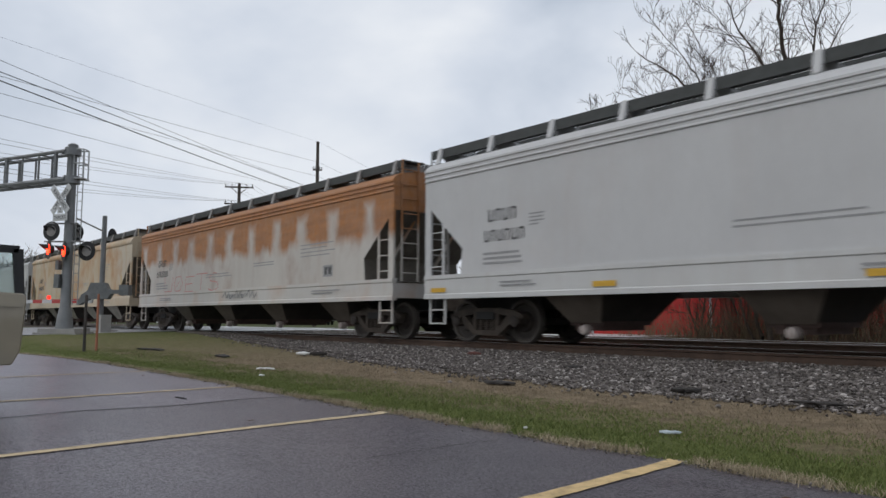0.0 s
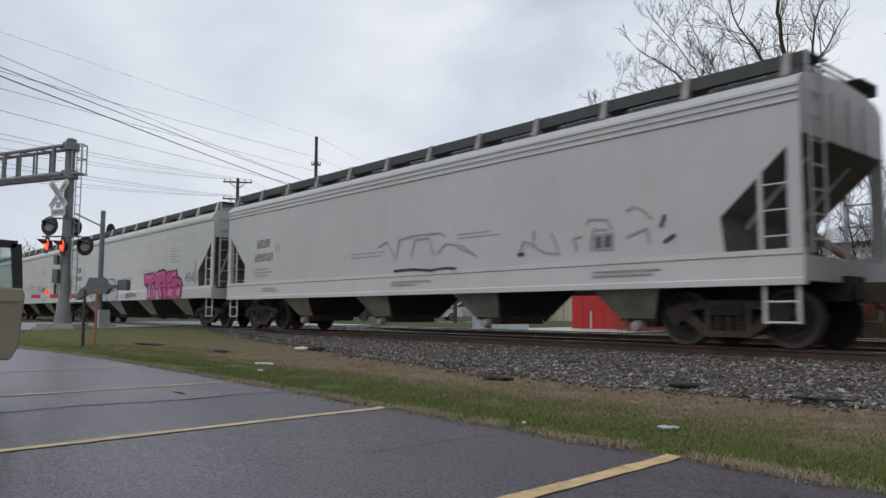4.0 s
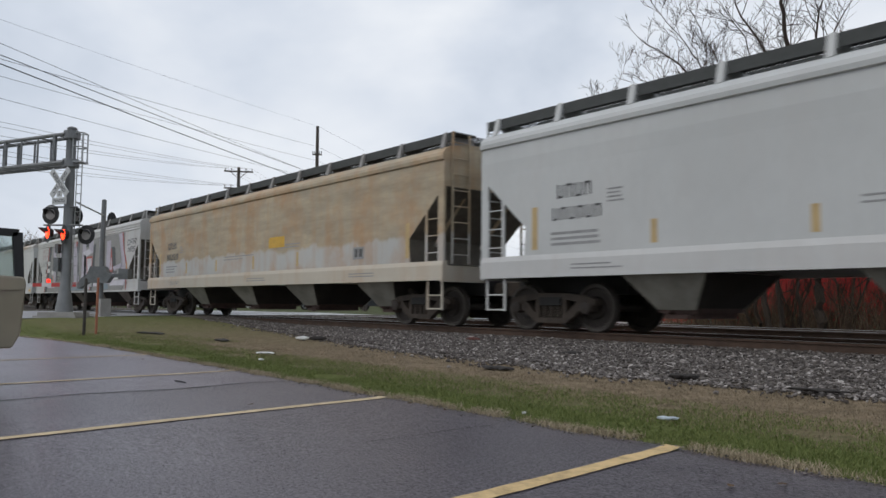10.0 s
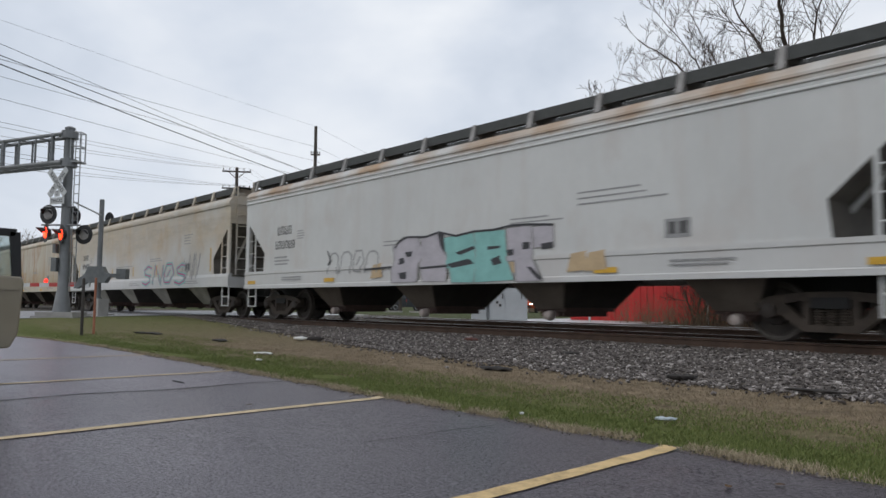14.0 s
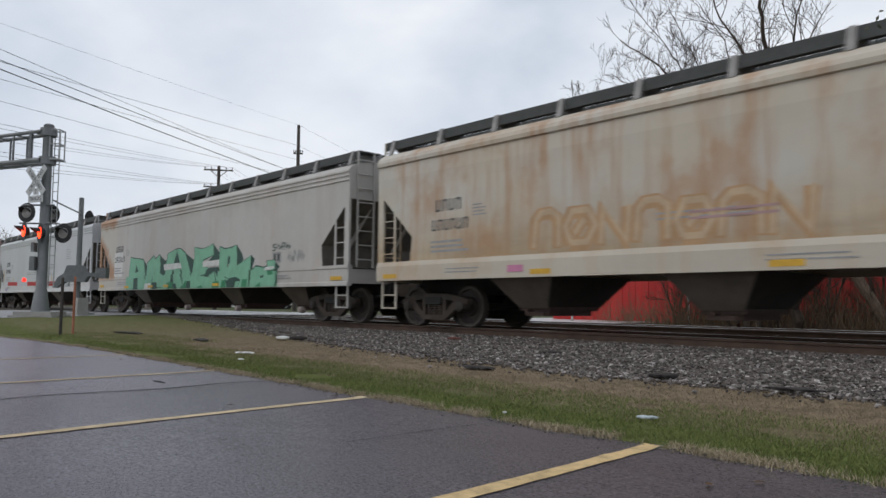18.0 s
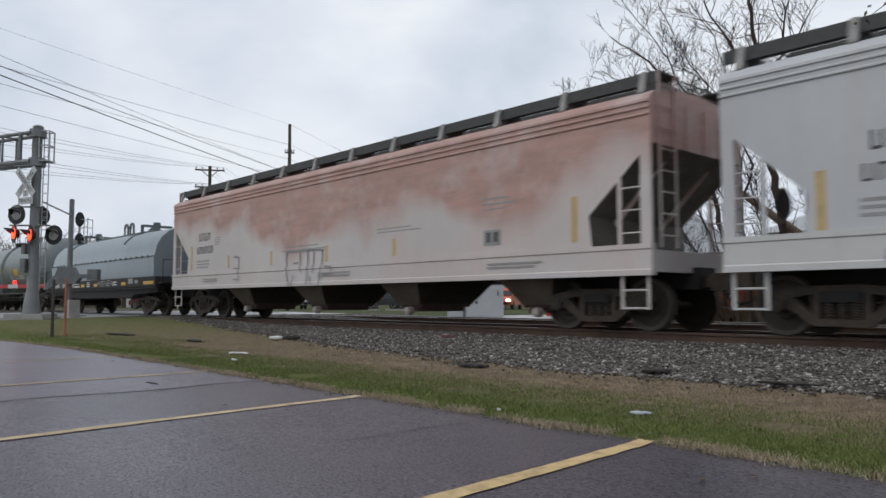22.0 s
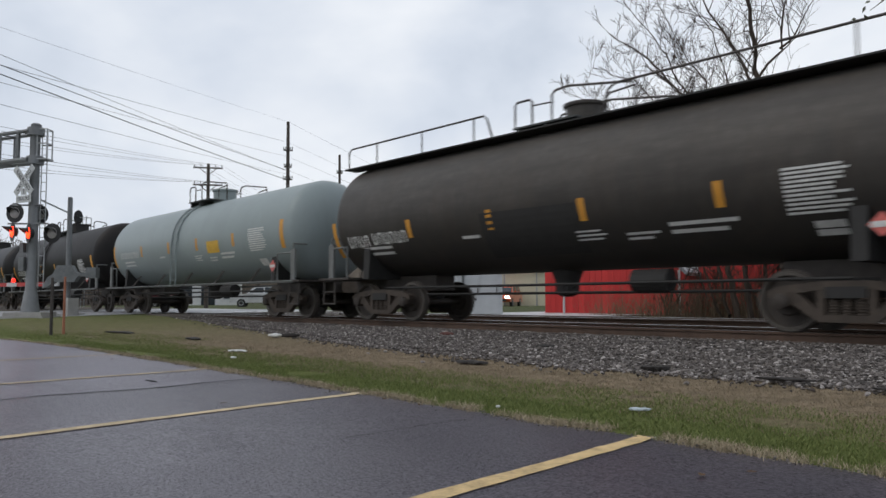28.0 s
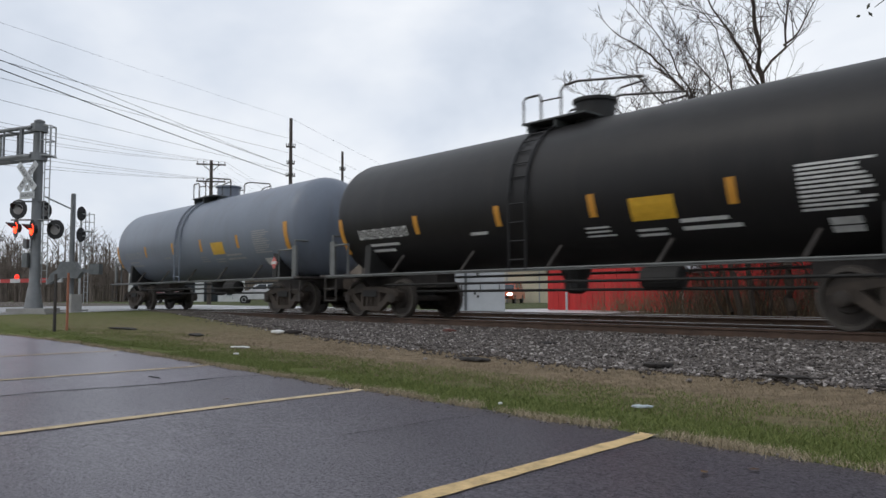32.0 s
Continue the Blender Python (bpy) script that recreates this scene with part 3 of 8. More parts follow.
def ribbon(bm, pts, w, y, hand, taper=1.0):
    """A flat painted stroke on the side of the car, with mitred bends."""
    pts = [Vector((p[0], p[1])) for p in pts]
    left, right = [], []
    for i, p in enumerate(pts):
        a = (p - pts[i - 1]).normalized() if i else (pts[1] - p).normalized()
        b = (pts[i + 1] - p).normalized() if i < len(pts) - 1 else a
        t = (a + b)
        t = t.normalized() if t.length > 0.2 else a
        n = Vector((-t.y, t.x))
        k = min(1.6, 1 / max(0.5, abs(n.dot(Vector((-a.y, a.x))))))
        ww = w * (1 + (taper - 1) * i / max(1, len(pts) - 1))
        left.append(p + n * ww * k / 2)
        right.append(p - n * ww * k / 2)
    for i in range(len(pts) - 1):
        q = [left[i], left[i + 1], right[i + 1], right[i]]
        f = bm.faces.new([bm.verts.new((c.x, y + (0.0006 * (i % 2)), c.y)) for c in q])


def on_side(bm, y, sill_y, z=1.468, deep=False):
    """Lays flat paint on the side sheet and, below z, on the sill that stands proud of it."""
    bmesh.ops.bisect_plane(bm, geom=bm.verts[:] + bm.edges[:] + bm.faces[:], plane_co=(0, 0, z), plane_no=(0, 0, 1))
    bmesh.ops.bisect_plane(bm, geom=bm.verts[:] + bm.edges[:] + bm.faces[:], plane_co=(0, 0, 0.96 if deep else 1.04), plane_no=(0, 0, 1), clear_inner=True)
    cutline = [e for e in bm.edges if all(abs(v.co.z - z) < 1e-5 for v in e.verts)]
    bmesh.ops.split_edges(bm, edges=cutline)
    for f in bm.faces:
        if f.calc_center_median().z < z:
            for v in f.verts:
                if v.co.y > sill_y + 0.012:
                    v.co.y += sill_y - y


def graffiti(car, y, text, x0, z0, w, h, thick, colors, slant=0.0, label="", sill_y=None, overlap=0.92, rise=None):
    """Painted letters, each one a part, in layers (material, stroke widening, offset). rise: extra height for single letters."""
    n = len(text)
    x0 += paint_dx.get(car.name, 0)
    lw = w / n
    for i, ch in enumerate(text):
        if ch == " ":
            continue
        whole = bmesh.new()
        for k, (mat, grow_w, off) in enumerate(colors):
            bm = bmesh.new()
            r = random.Random(i * 17 + n)
            dy, sx, hh = r.uniform(-0.05, 0.05) * h, r.uniform(0.92, 1.06), h * r.uniform(0.94, 1.05) * (rise[i] if rise else 1.0)
            for st in STROKES[ch]:
                pts = [(x0 + i * lw + (p[0] * lw * overlap * sx) + slant * p[1] * h + off[0], z0 + dy + p[1] * hh + off[1]) for p in st]
                ribbon(bm, pts, thick * grow_w, y - 0.004 - 0.003 * k - 0.0008 * (i % 2), 0)
            if sill_y is not None:
                on_side(bm, y, sill_y, deep=car.name in deep_sills)
            for f in bm.faces:
                f.material_index = k
            me = bpy.data.meshes.new("layer")
            bm.to_mesh(me)
            bm.free()
            whole.from_mesh(me)
            bpy.data.meshes.remove(me)
        part("graffiti_letter", whole, [c[0] for c in colors], car, label)


def paint_panel(car, y, x0, x1, z0, z1, material, sill_y=None, ragged=0.08, label=""):
    """A ragged patch of sprayed or rolled paint."""
    x0, x1 = x0 + paint_dx.get(car.name, 0), x1 + paint_dx.get(car.name, 0)
    bm = bmesh.new()
    n = 24
    top = [(x0 + (x1 - x0) * i / n, z1 + ragged * noise.noise((i * 0.9, x0, 1))) for i in range(n + 1)]
    low = [(x0 + (x1 - x0) * i / n, z0 + ragged * noise.noise((i * 0.9, x0, 5))) for i in range(n + 1)]
    tv = [bm.verts.new((p[0], y - 0.0025, p[1])) for p in top]
    lv = [bm.verts.new((p[0], y - 0.0025, p[1])) for p in low]
    for i in range(n):
        bm.faces.new((tv[i], tv[i + 1], lv[i + 1], lv[i]))
    if sill_y is not None:
        on_side(bm, y, sill_y, deep=car.name in deep_sills)
    part("paint_patch", bm, material, car, label)


def shape(car, pts, material, layer=0, name="graffiti_letter", label="", y=-1.565, sill_y=-1.604):
    """One flat painted shape with a convex outline of (x, z) on the side of a car."""
    bm = bmesh.new()
    bm.faces.new([bm.verts.new((p[0] + paint_dx.get(car.name, 0), y - 0.006 - 0.0025 * layer, p[1])) for p in pts])
    on_side(bm, y, sill_y, deep=car.name in deep_sills)
    part(name, bm, material, car, label)


def piece(car, polys, face, edge, grow, label, y=-1.565, sill_y=-1.604):
    """One painted letter of convex shapes, each with a wider outline under it."""
    bm = bmesh.new()
    for j, pts in enumerate(polys):
        pts = [Vector((p[0] + paint_dx.get(car.name, 0), p[1])) for p in pts]
        mid = sum(pts, Vector((0, 0))) / len(pts)
        for k, g in ((0, grow), (1, 0.0)):
            ring = [p + (p - mid).normalized() * g * 1.25 for p in pts]
            f = bm.faces.new([bm.verts.new((p.x, y - 0.0090 - 0.0036 * k - 0.0005 * j, p.y)) for p in ring])
            f.material_index = k
    on_side(bm, y, sill_y, deep=car.name in deep_sills)
    part("graffiti_letter", bm, [edge, face], car, label)


def stroke(car, pts, w, material, y=-1.565, sill_y=-1.604):
    """One thin sprayed line on the side of a car."""
    bm = bmesh.new()
    ribbon(bm, [(p[0] + paint_dx.get(car.name, 0), p[1]) for p in pts], w, y - 0.021, 0)
    on_side(bm, y, sill_y, deep=car.name in deep_sills)
    part("paint_stroke", bm, material, car)


def ladder(car, x0, x1, y, z0, z1, n, mat, r=0.014, stile=0.03):
    bm = bmesh.new()
    for x in (x0, x1):
        box(bm, x - stile, x + stile, y - 0.012, y + 0.012, z0, z1)
    for i in range(n):
        z = z0 + (i + 0.5) * (z1 - z0) / n
        tube(bm, [(x0, y, z), (x1, y, z)], r, 5)
    part("ladder", bm, mat, car)


def taper(bm, top, low):
    """A funnel between two level rectangles, each (x0, x1, y0, y1, z)."""
    rings = [[bm.verts.new((x, y, r[4])) for x, y in ((r[0], r[2]), (r[1], r[2]), (r[1], r[3]), (r[0], r[3]))] for r in (top, low)]
    bm.faces.new(rings[0])
    bm.faces.new(rings[1][::-1])
    for k in range(4):
        bm.faces.new((rings[0][k], rings[1][k], rings[1][(k + 1) % 4], rings[0][(k + 1) % 4]))


def hopper_car(i, label, paint, roof=None, sill=None, style="B", bracket=None, reflect=None, bay=None):
    """Covered hopper car of the train; the camera sees its side towards -y."""
    x0, x1 = GAPS[i + 1], GAPS[i]
    L, xc = x1 - x0, (x0 + x1) / 2
    car = thing("hopper_car", label, "freight car", (xc, TRACK_Y, RAIL_Z), group="freight cars of the train")
    train.append((car, xc))
    paint_dx[car.name] = PAINT_DX[i]
    if style == "A":
        deep_sills.add(car.name)
    half, E, HW = L / 2, L / 2 - 0.60, 1.60
    sill, roof, bay = sill or paint, roof or paint, bay or M_BAY
    cut, zc = 1.25, 3.12
    # shell: side sheets with the sloping end cut away, and the rounded top
    bm = bmesh.new()
    B = HW - 0.035
    prism(bm, [(-E, zc), (-E + cut, 2.0), (-E + cut - 0.06, 1.46), (E - cut + 0.06, 1.46), (E - cut, 2.0), (E, zc)], "y", -B, B)
    if style == "B":
        prof = [(-B, zc), (-B - 0.01, 3.40), (-B, 3.70), (-B - 0.045, 3.72), (-B - 0.055, 3.80), (-B - 0.03, 3.88), (-B + 0.06, 3.97), (-B + 0.2, 4.04), (-0.9, 4.12), (0, 4.17)]
    else:
        prof = [(-B, zc), (-B, 3.575), (-B - 0.028, 3.59), (-B - 0.028, 3.61), (-B - 0.008, 3.63), (-B - 0.008, 3.685), (-B - 0.032, 3.70), (-B - 0.032, 3.72), (-B - 0.01, 3.74), (-B - 0.01, 3.79), (-B - 0.035, 3.805), (-B - 0.03, 3.85), (-B + 0.03, 3.93), (-B + 0.18, 4.02), (-0.9, 4.12), (0, 4.17)]
    prism(bm, prof + [(-p[0], p[1]) for p in prof[-2::-1]], "x", -E, E)
    # end slopes take a darker colour that holds both grime and painted shade
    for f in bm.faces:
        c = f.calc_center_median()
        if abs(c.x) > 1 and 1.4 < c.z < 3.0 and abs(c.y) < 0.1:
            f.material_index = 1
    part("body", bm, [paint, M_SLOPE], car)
    # side sills
    for s in (-1, 1):
        bm = bmesh.new()
        y0, y1 = sorted((s * (HW - 0.12), s * HW))
        if style == "B":
            prism(bm, [(s * (HW - 0.14), 1.03), (s * HW, 1.03), (s * HW, 1.36), (s * (HW - 0.03), 1.46), (s * (HW - 0.14), 1.47)], "x", -E, E)
        else:
            prism(bm, [(s * (HW - 0.14), 0.94), (s * HW, 0.94), (s * HW, 1.03), (s * (HW - 0.02), 1.05), (s * (HW - 0.02), 1.36), (s * HW, 1.38), (s * HW, 1.46), (s * (HW - 0.14), 1.47)], "x", -E, E)
        part("side_sill", bm, sill, car)
    # discharge bays
    for k in range(4):
        x = PAINT_DX[i] + (k - 1.5) * (2 * half - 4.65) / 4.0
        bm = bmesh.new()
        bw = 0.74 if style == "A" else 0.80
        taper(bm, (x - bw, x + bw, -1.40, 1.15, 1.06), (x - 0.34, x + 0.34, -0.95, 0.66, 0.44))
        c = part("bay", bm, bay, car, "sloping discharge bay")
        bm = bmesh.new()
        box(bm, x - 0.38, x + 0.38, -0.93, 0.62, 0.39, 0.47)
        box(bm, x - 0.30, x + 0.30, -0.88, 0.50, 0.29, 0.39)
        box(bm, x - 0.20, x + 0.24, -0.97, -0.88, 0.29, 0.36)
        tube(bm, [(x - 0.1, -1.08, 0.40), (x - 0.1, 0.7, 0.40)], 0.035)
        part("outlet_gate", bm, M_GATE, c, bevel=0.012)
        if style == "A":
            bm = bmesh.new()
            lathe(bm, [(-1.14, 0.02), (-1.12, 0.085), (-1.06, 0.10), (-0.96, 0.10), (-0.95, 0.04)], "y", 12, (x + 0.05, 0, 0.31))
            part("outlet_cap", bm, M_CAPEND, c, "pale round outlet cap")
        for ys in ((-1.402, -1.425, -0.952, -0.975), (1.152, 1.175, 0.662, 0.685)):
            bm = bmesh.new()
            v = [bm.verts.new(p) for p in ((x - bw - 0.02, ys[0], 1.06), (x + bw + 0.02, ys[0], 1.06), (x + 0.36, ys[2], 0.44), (x - 0.36, ys[2], 0.44), (x - bw - 0.02, ys[1], 1.06), (x + bw + 0.02, ys[1], 1.06), (x + 0.36, ys[3], 0.44), (x - 0.36, ys[3], 0.44))]
            for q in ((0, 1, 2, 3), (4, 7, 6, 5), (0, 4, 5, 1), (1, 5, 6, 2), (2, 6, 7, 3), (3, 7, 4, 0)):
                bm.faces.new([v[j] for j in q])
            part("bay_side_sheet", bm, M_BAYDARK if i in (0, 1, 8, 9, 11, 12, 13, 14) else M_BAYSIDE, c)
    for sx in (-1, 1):
        bm = bmesh.new()
        xa, xb = sorted((sx * (half - 0.5), sx * (E - 2.7)))
        box(bm, xa, xb, -0.30, 0.30, 0.72, 1.10)
        part("stub_sill", bm, M_BLACK, car)
    # roof walk on brackets, with dark grating
    for s in (-1, 1):
        bm = bmesh.new()
        y0, y1 = sorted((s * 0.66, s * 1.30))
        box(bm, -E - 0.05, E + 0.05, y0, y1, 4.335, 4.36)
        box(bm, -E - 0.05, E + 0.05, s * 1.30 - 0.012, s * 1.30 + 0.012, 4.165, 4.37)
        part("running_board", bm, M_GRATE, car, "dark open-grid roof walkway")
        bm = bmesh.new()
        for k in range(5):
            x = s * (E - 0.05 - k * 0.13)
            box(bm, x - 0.02, x + 0.02, -0.66, 0.66, 4.337, 4.358)
        part("crossover_board", bm, M_GRATE, car)
        bm = bmesh.new()
        prism(bm, [(s * 0.42, 4.08), (s * 0.46, 4.33), (s * 1.28, 4.33), (s * 1.28, 4.17), (s * 1.05, 4.04)], "x", -0.02, 0.02)
        prism(bm, [(s * 1.316, 4.385), (s * 1.335, 4.385), (s * 1.44, 4.02), (s * 1.42, 4.00), (s * 1.316, 4.18)], "x", -0.062, 0.062)
        br = mesh_of("bracket", bm, bracket or (paint if i in (0, 4, 5, 6, 10) else M_BRACKET))
        for k in range(12):
            o = part("bracket", br, None, car)
            o.location = ((k - 5.5) * (2 * E - 0.5) / 11, 0, 0)
    # hatch coloured dark to stand in for the shade below the walkway
    bm = bmesh.new()
    box(bm, -E + 0.6, E - 0.6, -0.50, 0.50, 4.12, 4.385)
    part("hatch_cover", bm, M_GRATE, car, bevel=0.04)
    # ends
    for s in (-1, 1):
        bm = bmesh.new()
        x_lo, x_hi = sorted((s * (E - 0.12), s * E))
        box(bm, x_lo, x_hi, -HW + 0.02, HW - 0.02, 1.0, 1.36)
        x_lo, x_hi = sorted((s * (E - 1.2), s * E))
        box(bm, x_lo, x_hi, -HW + 0.16, HW - 0.16, 1.30, 1.345)
        part("end_platform", bm, sill, car)
        for sy in (-1, 1):
            bm = bmesh.new()
            xa, xb = sorted((s * (E - 0.20), s * (E - 0.005)))
            ya, yb = sorted((sy * (HW - 0.09), sy * (HW - 0.03)))
            box(bm, xa, xb, ya, yb, 1.46, 3.2)
            part("corner_post", bm, paint, car)
            ladder(car, s * (E - 0.62), s * (E - 0.18), sy * (HW - 0.05), 1.46, 2.60, 3, paint, 0.014, 0.035)
            bm = bmesh.new()
            for x in (s * (E - 0.62), s * (E - 0.12)):
                box(bm, x - 0.025, x + 0.025, sy * (HW - 0.10) - 0.015, sy * (HW - 0.10) + 0.015, 0.38, 1.05)
            for z in (0.40, 0.70):
                tube(bm, [(s * (E - 0.62), sy * (HW - 0.10), z), (s * (E - 0.12), sy * (HW - 0.10), z)], 0.018, 5)
            part("step_stirrup", bm, sill, car)
            bm = bmesh.new()
            tube(bm, [(s * (E - cut * 1.35), sy * 0.75, 1.46), (s * (E - 0.25), sy * 0.75, 2.95)], 0.05, 6)
            part("end_brace", bm, paint, car)
        bm = bmesh.new()
        for y in (-1.35, -0.85):
            box(bm, s * E + (0.03 if s > 0 else -0.05), s * E + (0.05 if s > 0 else -0.03), y - 0.025, y + 0.025, 1.40, 4.36)
        for k in range(8):
            z = 1.60 + k * 0.36
            tube(bm, [(s * (E + 0.045), -1.35, z), (s * (E + 0.045), -0.85, z)], 0.014, 5)
        part("end_ladder", bm, paint, car)
        for y in (-0.4, 0.2, 0.8):
            bm = bmesh.new()
            box(bm, s * E - 0.03, s * E + 0.03, y - 0.05, y + 0.05, zc, 3.9)
            part("end_rib", bm, paint, car)
        coupler(car, half, s)
        bogie(car, s * (half - 2.05), xc)
    # brake gear on the trailing end
    bm = bmesh.new()
    lathe(bm, [(-0.45, 0.05), (-0.42, 0.20), (0.42, 0.20), (0.45, 0.05)], "y", 14, (-E + 0.75, 0.45, 1.60))
    part("brake_reservoir", bm, M_STEEL, car, smooth=True)
    bm = bmesh.new()
    lathe(bm, [(-0.03, 0.25), (0.0, 0.28), (0.03, 0.25)], "x", 16, (-E - 0.06, 0.75, 2.2))
    part("brake_wheel", bm, M_STEEL, car)
    # reflectors along the sheet's foot
    rng = random.Random(i * 31 + 5)
    y_side = -B
    if reflect == "tall":
        low = 0.17 if i == 13 else 0.0
        for x in (-7.62 if i == 13 else -7.95, -5.3, -2.7, 0.06, 2.8, 5.2, 7.6 if i == 13 else 7.9):
            if abs(x) > 7:
                marks("reflector", car, y_side, [(x, 1.97 - low / 2, 0.14, 0.82)], M_TAN_MARK, 0.006)
            elif x < 5 or i == 13:
                marks("reflector", car, y_side, [(x, 1.75 - low, 0.12, 0.40)], M_TAN_MARK, 0.006)
    elif reflect == "sill":
        for k in range(5):
            x = -E + 0.5 + k * (2 * E - 1.0) / 4.0
            marks("reflector", car, -HW, [(x, 1.13, 0.5, 0.10)], M_YELLOW, 0.006)
    # lettering
    big = word(-E + 2.45, 2.62, 4, 0.26) + word(-E + 2.5, 2.20, 6, 0.24)
    marks("lettering", car, y_side, big, M_INK, 0.005, "faded reporting marks as plain bars")
    marks("lettering", car, y_side, block(rng, -E + 2.5, 1.84, 1.2, 3, 0.05, 0.10) + block(rng, -E + 3.4, 2.55, 0.4, 4, 0.03, 0.07), M_GREY_MARK, 0.005)
    marks("lettering", car, y_side, block(rng, E - 3.4 - (1.2 if i == 9 else 0), 2.55 if i in (1, 9, 14) else 2.95, 2.0 if i in (1, 9) else 0.9, (0, 4, 3, 0, 6, 4, 8, 0, 0, 3, 4, 5, 0, 5, 3)[i], 0.03, 0.105) + block(rng, E - 6.5, 2.2, 1.6, 2, 0.03, 0.08) + block(rng, -1.0, 2.0, 2.2, 2, 0.03, 0.09), M_GREY_MARK, 0.005)
    marks("lettering", car, -HW, block(rng, E - 3.0, 1.25, 1.4, 2, 0.025, 0.07) + block(rng, -E + 3.0, 1.25, 1.2, 2, 0.025, 0.07) + block(rng, 0.5, 1.25, 1.6, 2, 0.025, 0.07), M_GREY_MARK, 0.005)
    if i != 13:
        bm = bmesh.new()
        box(bm, 5.65, 6.12, y_side - 0.008, y_side, 1.62, 1.93)
        p = part("placard_board", bm, M_GREY_MARK, car)
        marks("lettering", p, y_side - 0.008, [(5.79, 1.78, 0.12, 0.20), (5.99, 1.78, 0.14, 0.20)], M_INK)
    return car


M_BRACKET = plain("grey_walk_bracket", (0.27, 0.26, 0.25), 0.75, 5, 0.6)
M_SLOPE = plain("grimy_shaded_slope_sheet", (0.13, 0.117, 0.098), 0.6, 2.5, 0.8)
M_CAPEND = plain("pale_outlet_cap", (0.42, 0.36, 0.33), 0.7, 6, 0.6)
# near-black: the shade on the bays' end slopes is put into this colour
M_BAY = plain("grimy_shaded_bay_sheet", (0.045, 0.040, 0.034), 0.6, 2.5, 0.8)
M_GATE = plain("rusty_outlet_gate", (0.085, 0.052, 0.043), 0.6, 5, 0.8)
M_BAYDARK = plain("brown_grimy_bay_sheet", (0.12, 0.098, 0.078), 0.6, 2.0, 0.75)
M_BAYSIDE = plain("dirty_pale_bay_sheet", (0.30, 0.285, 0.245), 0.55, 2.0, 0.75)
P1 = car_paint("white_hopper_paint", (0.54, 0.54, 0.54), rust=0.05, smear=0.04, seed=1)
P2 = car_paint("rust_streaked_paint", (0.53, 0.50, 0.46), ((0.43, 0.155, 0.024), 2.55, 2.85, 0.32, 0.97, "sheets"), 0.34, 0.14, 4, (0.22, 0.07, 0.02))
P3 = car_paint("tan_rusting_paint", (0.52, 0.46, 0.36), ((0.46, 0.30, 0.14), 3.68, 3.80, 0.1, 0.6, 0.5), 0.80, 0.45, 7, (0.40, 0.19, 0.06), patch=((0.48, 0.37, 0.22), 0.6))
P4 = car_paint("light_grey_paint", (0.493, 0.493, 0.493), rust=0.04, smear=0.05, seed=11)
P5 = car_paint("off_white_paint", (0.538, 0.538, 0.515), rust=0.03, smear=0.05, seed=14)
P7 = car_paint("clean_pale_grey_paint", (0.538, 0.549, 0.543), rust=0.02, smear=0.03, seed=19)
P8 = car_paint("tan_over_grey_paint", (0.50, 0.50, 0.48), ((0.50, 0.40, 0.26), 2.12, 2.22, 0.25, 0.95, 0), 0.55, 0.34, 23, (0.42, 0.20, 0.06), patch=((0.52, 0.52, 0.51), 0.3))
P9 = car_paint("grey_white_paint", (0.526, 0.526, 0.51), rust=0.12, smear=0.10, seed=27)
P10 = car_paint("white_paint_rusty_eaves", (0.571, 0.577, 0.566), ((0.40, 0.22, 0.08), 3.74, 3.84, 0.10, 0.85, 1.6), 0.12, 0.08, 31)
P11 = car_paint("streaked_white_paint", (0.545, 0.54, 0.52), ((0.50, 0.37, 0.20), 2.6, 3.3, 0.9, 0.55, "cloud"), 0.40, 0.12, 36, (0.43, 0.27, 0.12), patch=((0.52, 0.42, 0.27), 0.3))
P12 = car_paint("buff_rusting_paint", (0.54, 0.51, 0.45), ((0.47, 0.33, 0.17), 2.7, 1.5, 0.35, 0.85, 0), 0.55, 0.62, 41, (0.36, 0.165, 0.05), patch=((0.50, 0.40, 0.27), 0.45))
P13 = car_paint("dusty_grey_paint", (0.47, 0.455, 0.43), ((0.47, 0.43, 0.38), 3.3, 3.7, 0.3, 0.5, 0.3), 0.12, 0.12, 46, end=-7.45)
P14 = car_paint("cool_pale_grey_paint", (0.51, 0.521, 0.532), rust=0.03, smear=0.05, seed=52)
P15 = car_paint("faded_pink_paint", (0.56, 0.53, 0.52), ((0.50, 0.255, 0.20), 2.95, 3.55, 1.5, 0.85, "cloud"), 0.10, 0.06, 57, (0.50, 0.27, 0.20), patch=((0.54, 0.38, 0.32), 0.25))
SILL_TAN = car_paint("tan_sill_paint", (0.50, 0.42, 0.31), None, 0.4, 0.2, 8, (0.40, 0.22, 0.09))
SILL_LIGHT = car_paint("pale_sill_paint", (0.56, 0.56, 0.55), None, 0.06, 0.06, 9)
SILL_STAIN = car_paint("stained_white_sill_paint", (0.55, 0.53, 0.50), None, 0.35, 0.12, 13, (0.45, 0.24, 0.12))
SILL_CREAM = car_paint("cream_sill_paint", (0.53, 0.48, 0.40), None, 0.45, 0.2, 10, (0.42, 0.24, 0.10))

hopper_car(0, "white covered hopper car with a clean side", P1, sill=SILL_LIGHT, style="A", reflect="sill")
c2 = hopper_car(1, "white covered hopper car, its upper half streaked with orange rust", P2, sill=SILL_STAIN, style="A", reflect="")
hopper_car(2, "tan covered hopper car blotched with rust", P3, sill=SILL_TAN, reflect="tall")
c4 = hopper_car(3, "light grey covered hopper car with faint grey graffiti", P4, sill=SILL_LIGHT, style="A", reflect="")
c5 = hopper_car(4, "off-white covered hopper car with pink graffiti", P5, sill=SILL_LIGHT, reflect="tall")
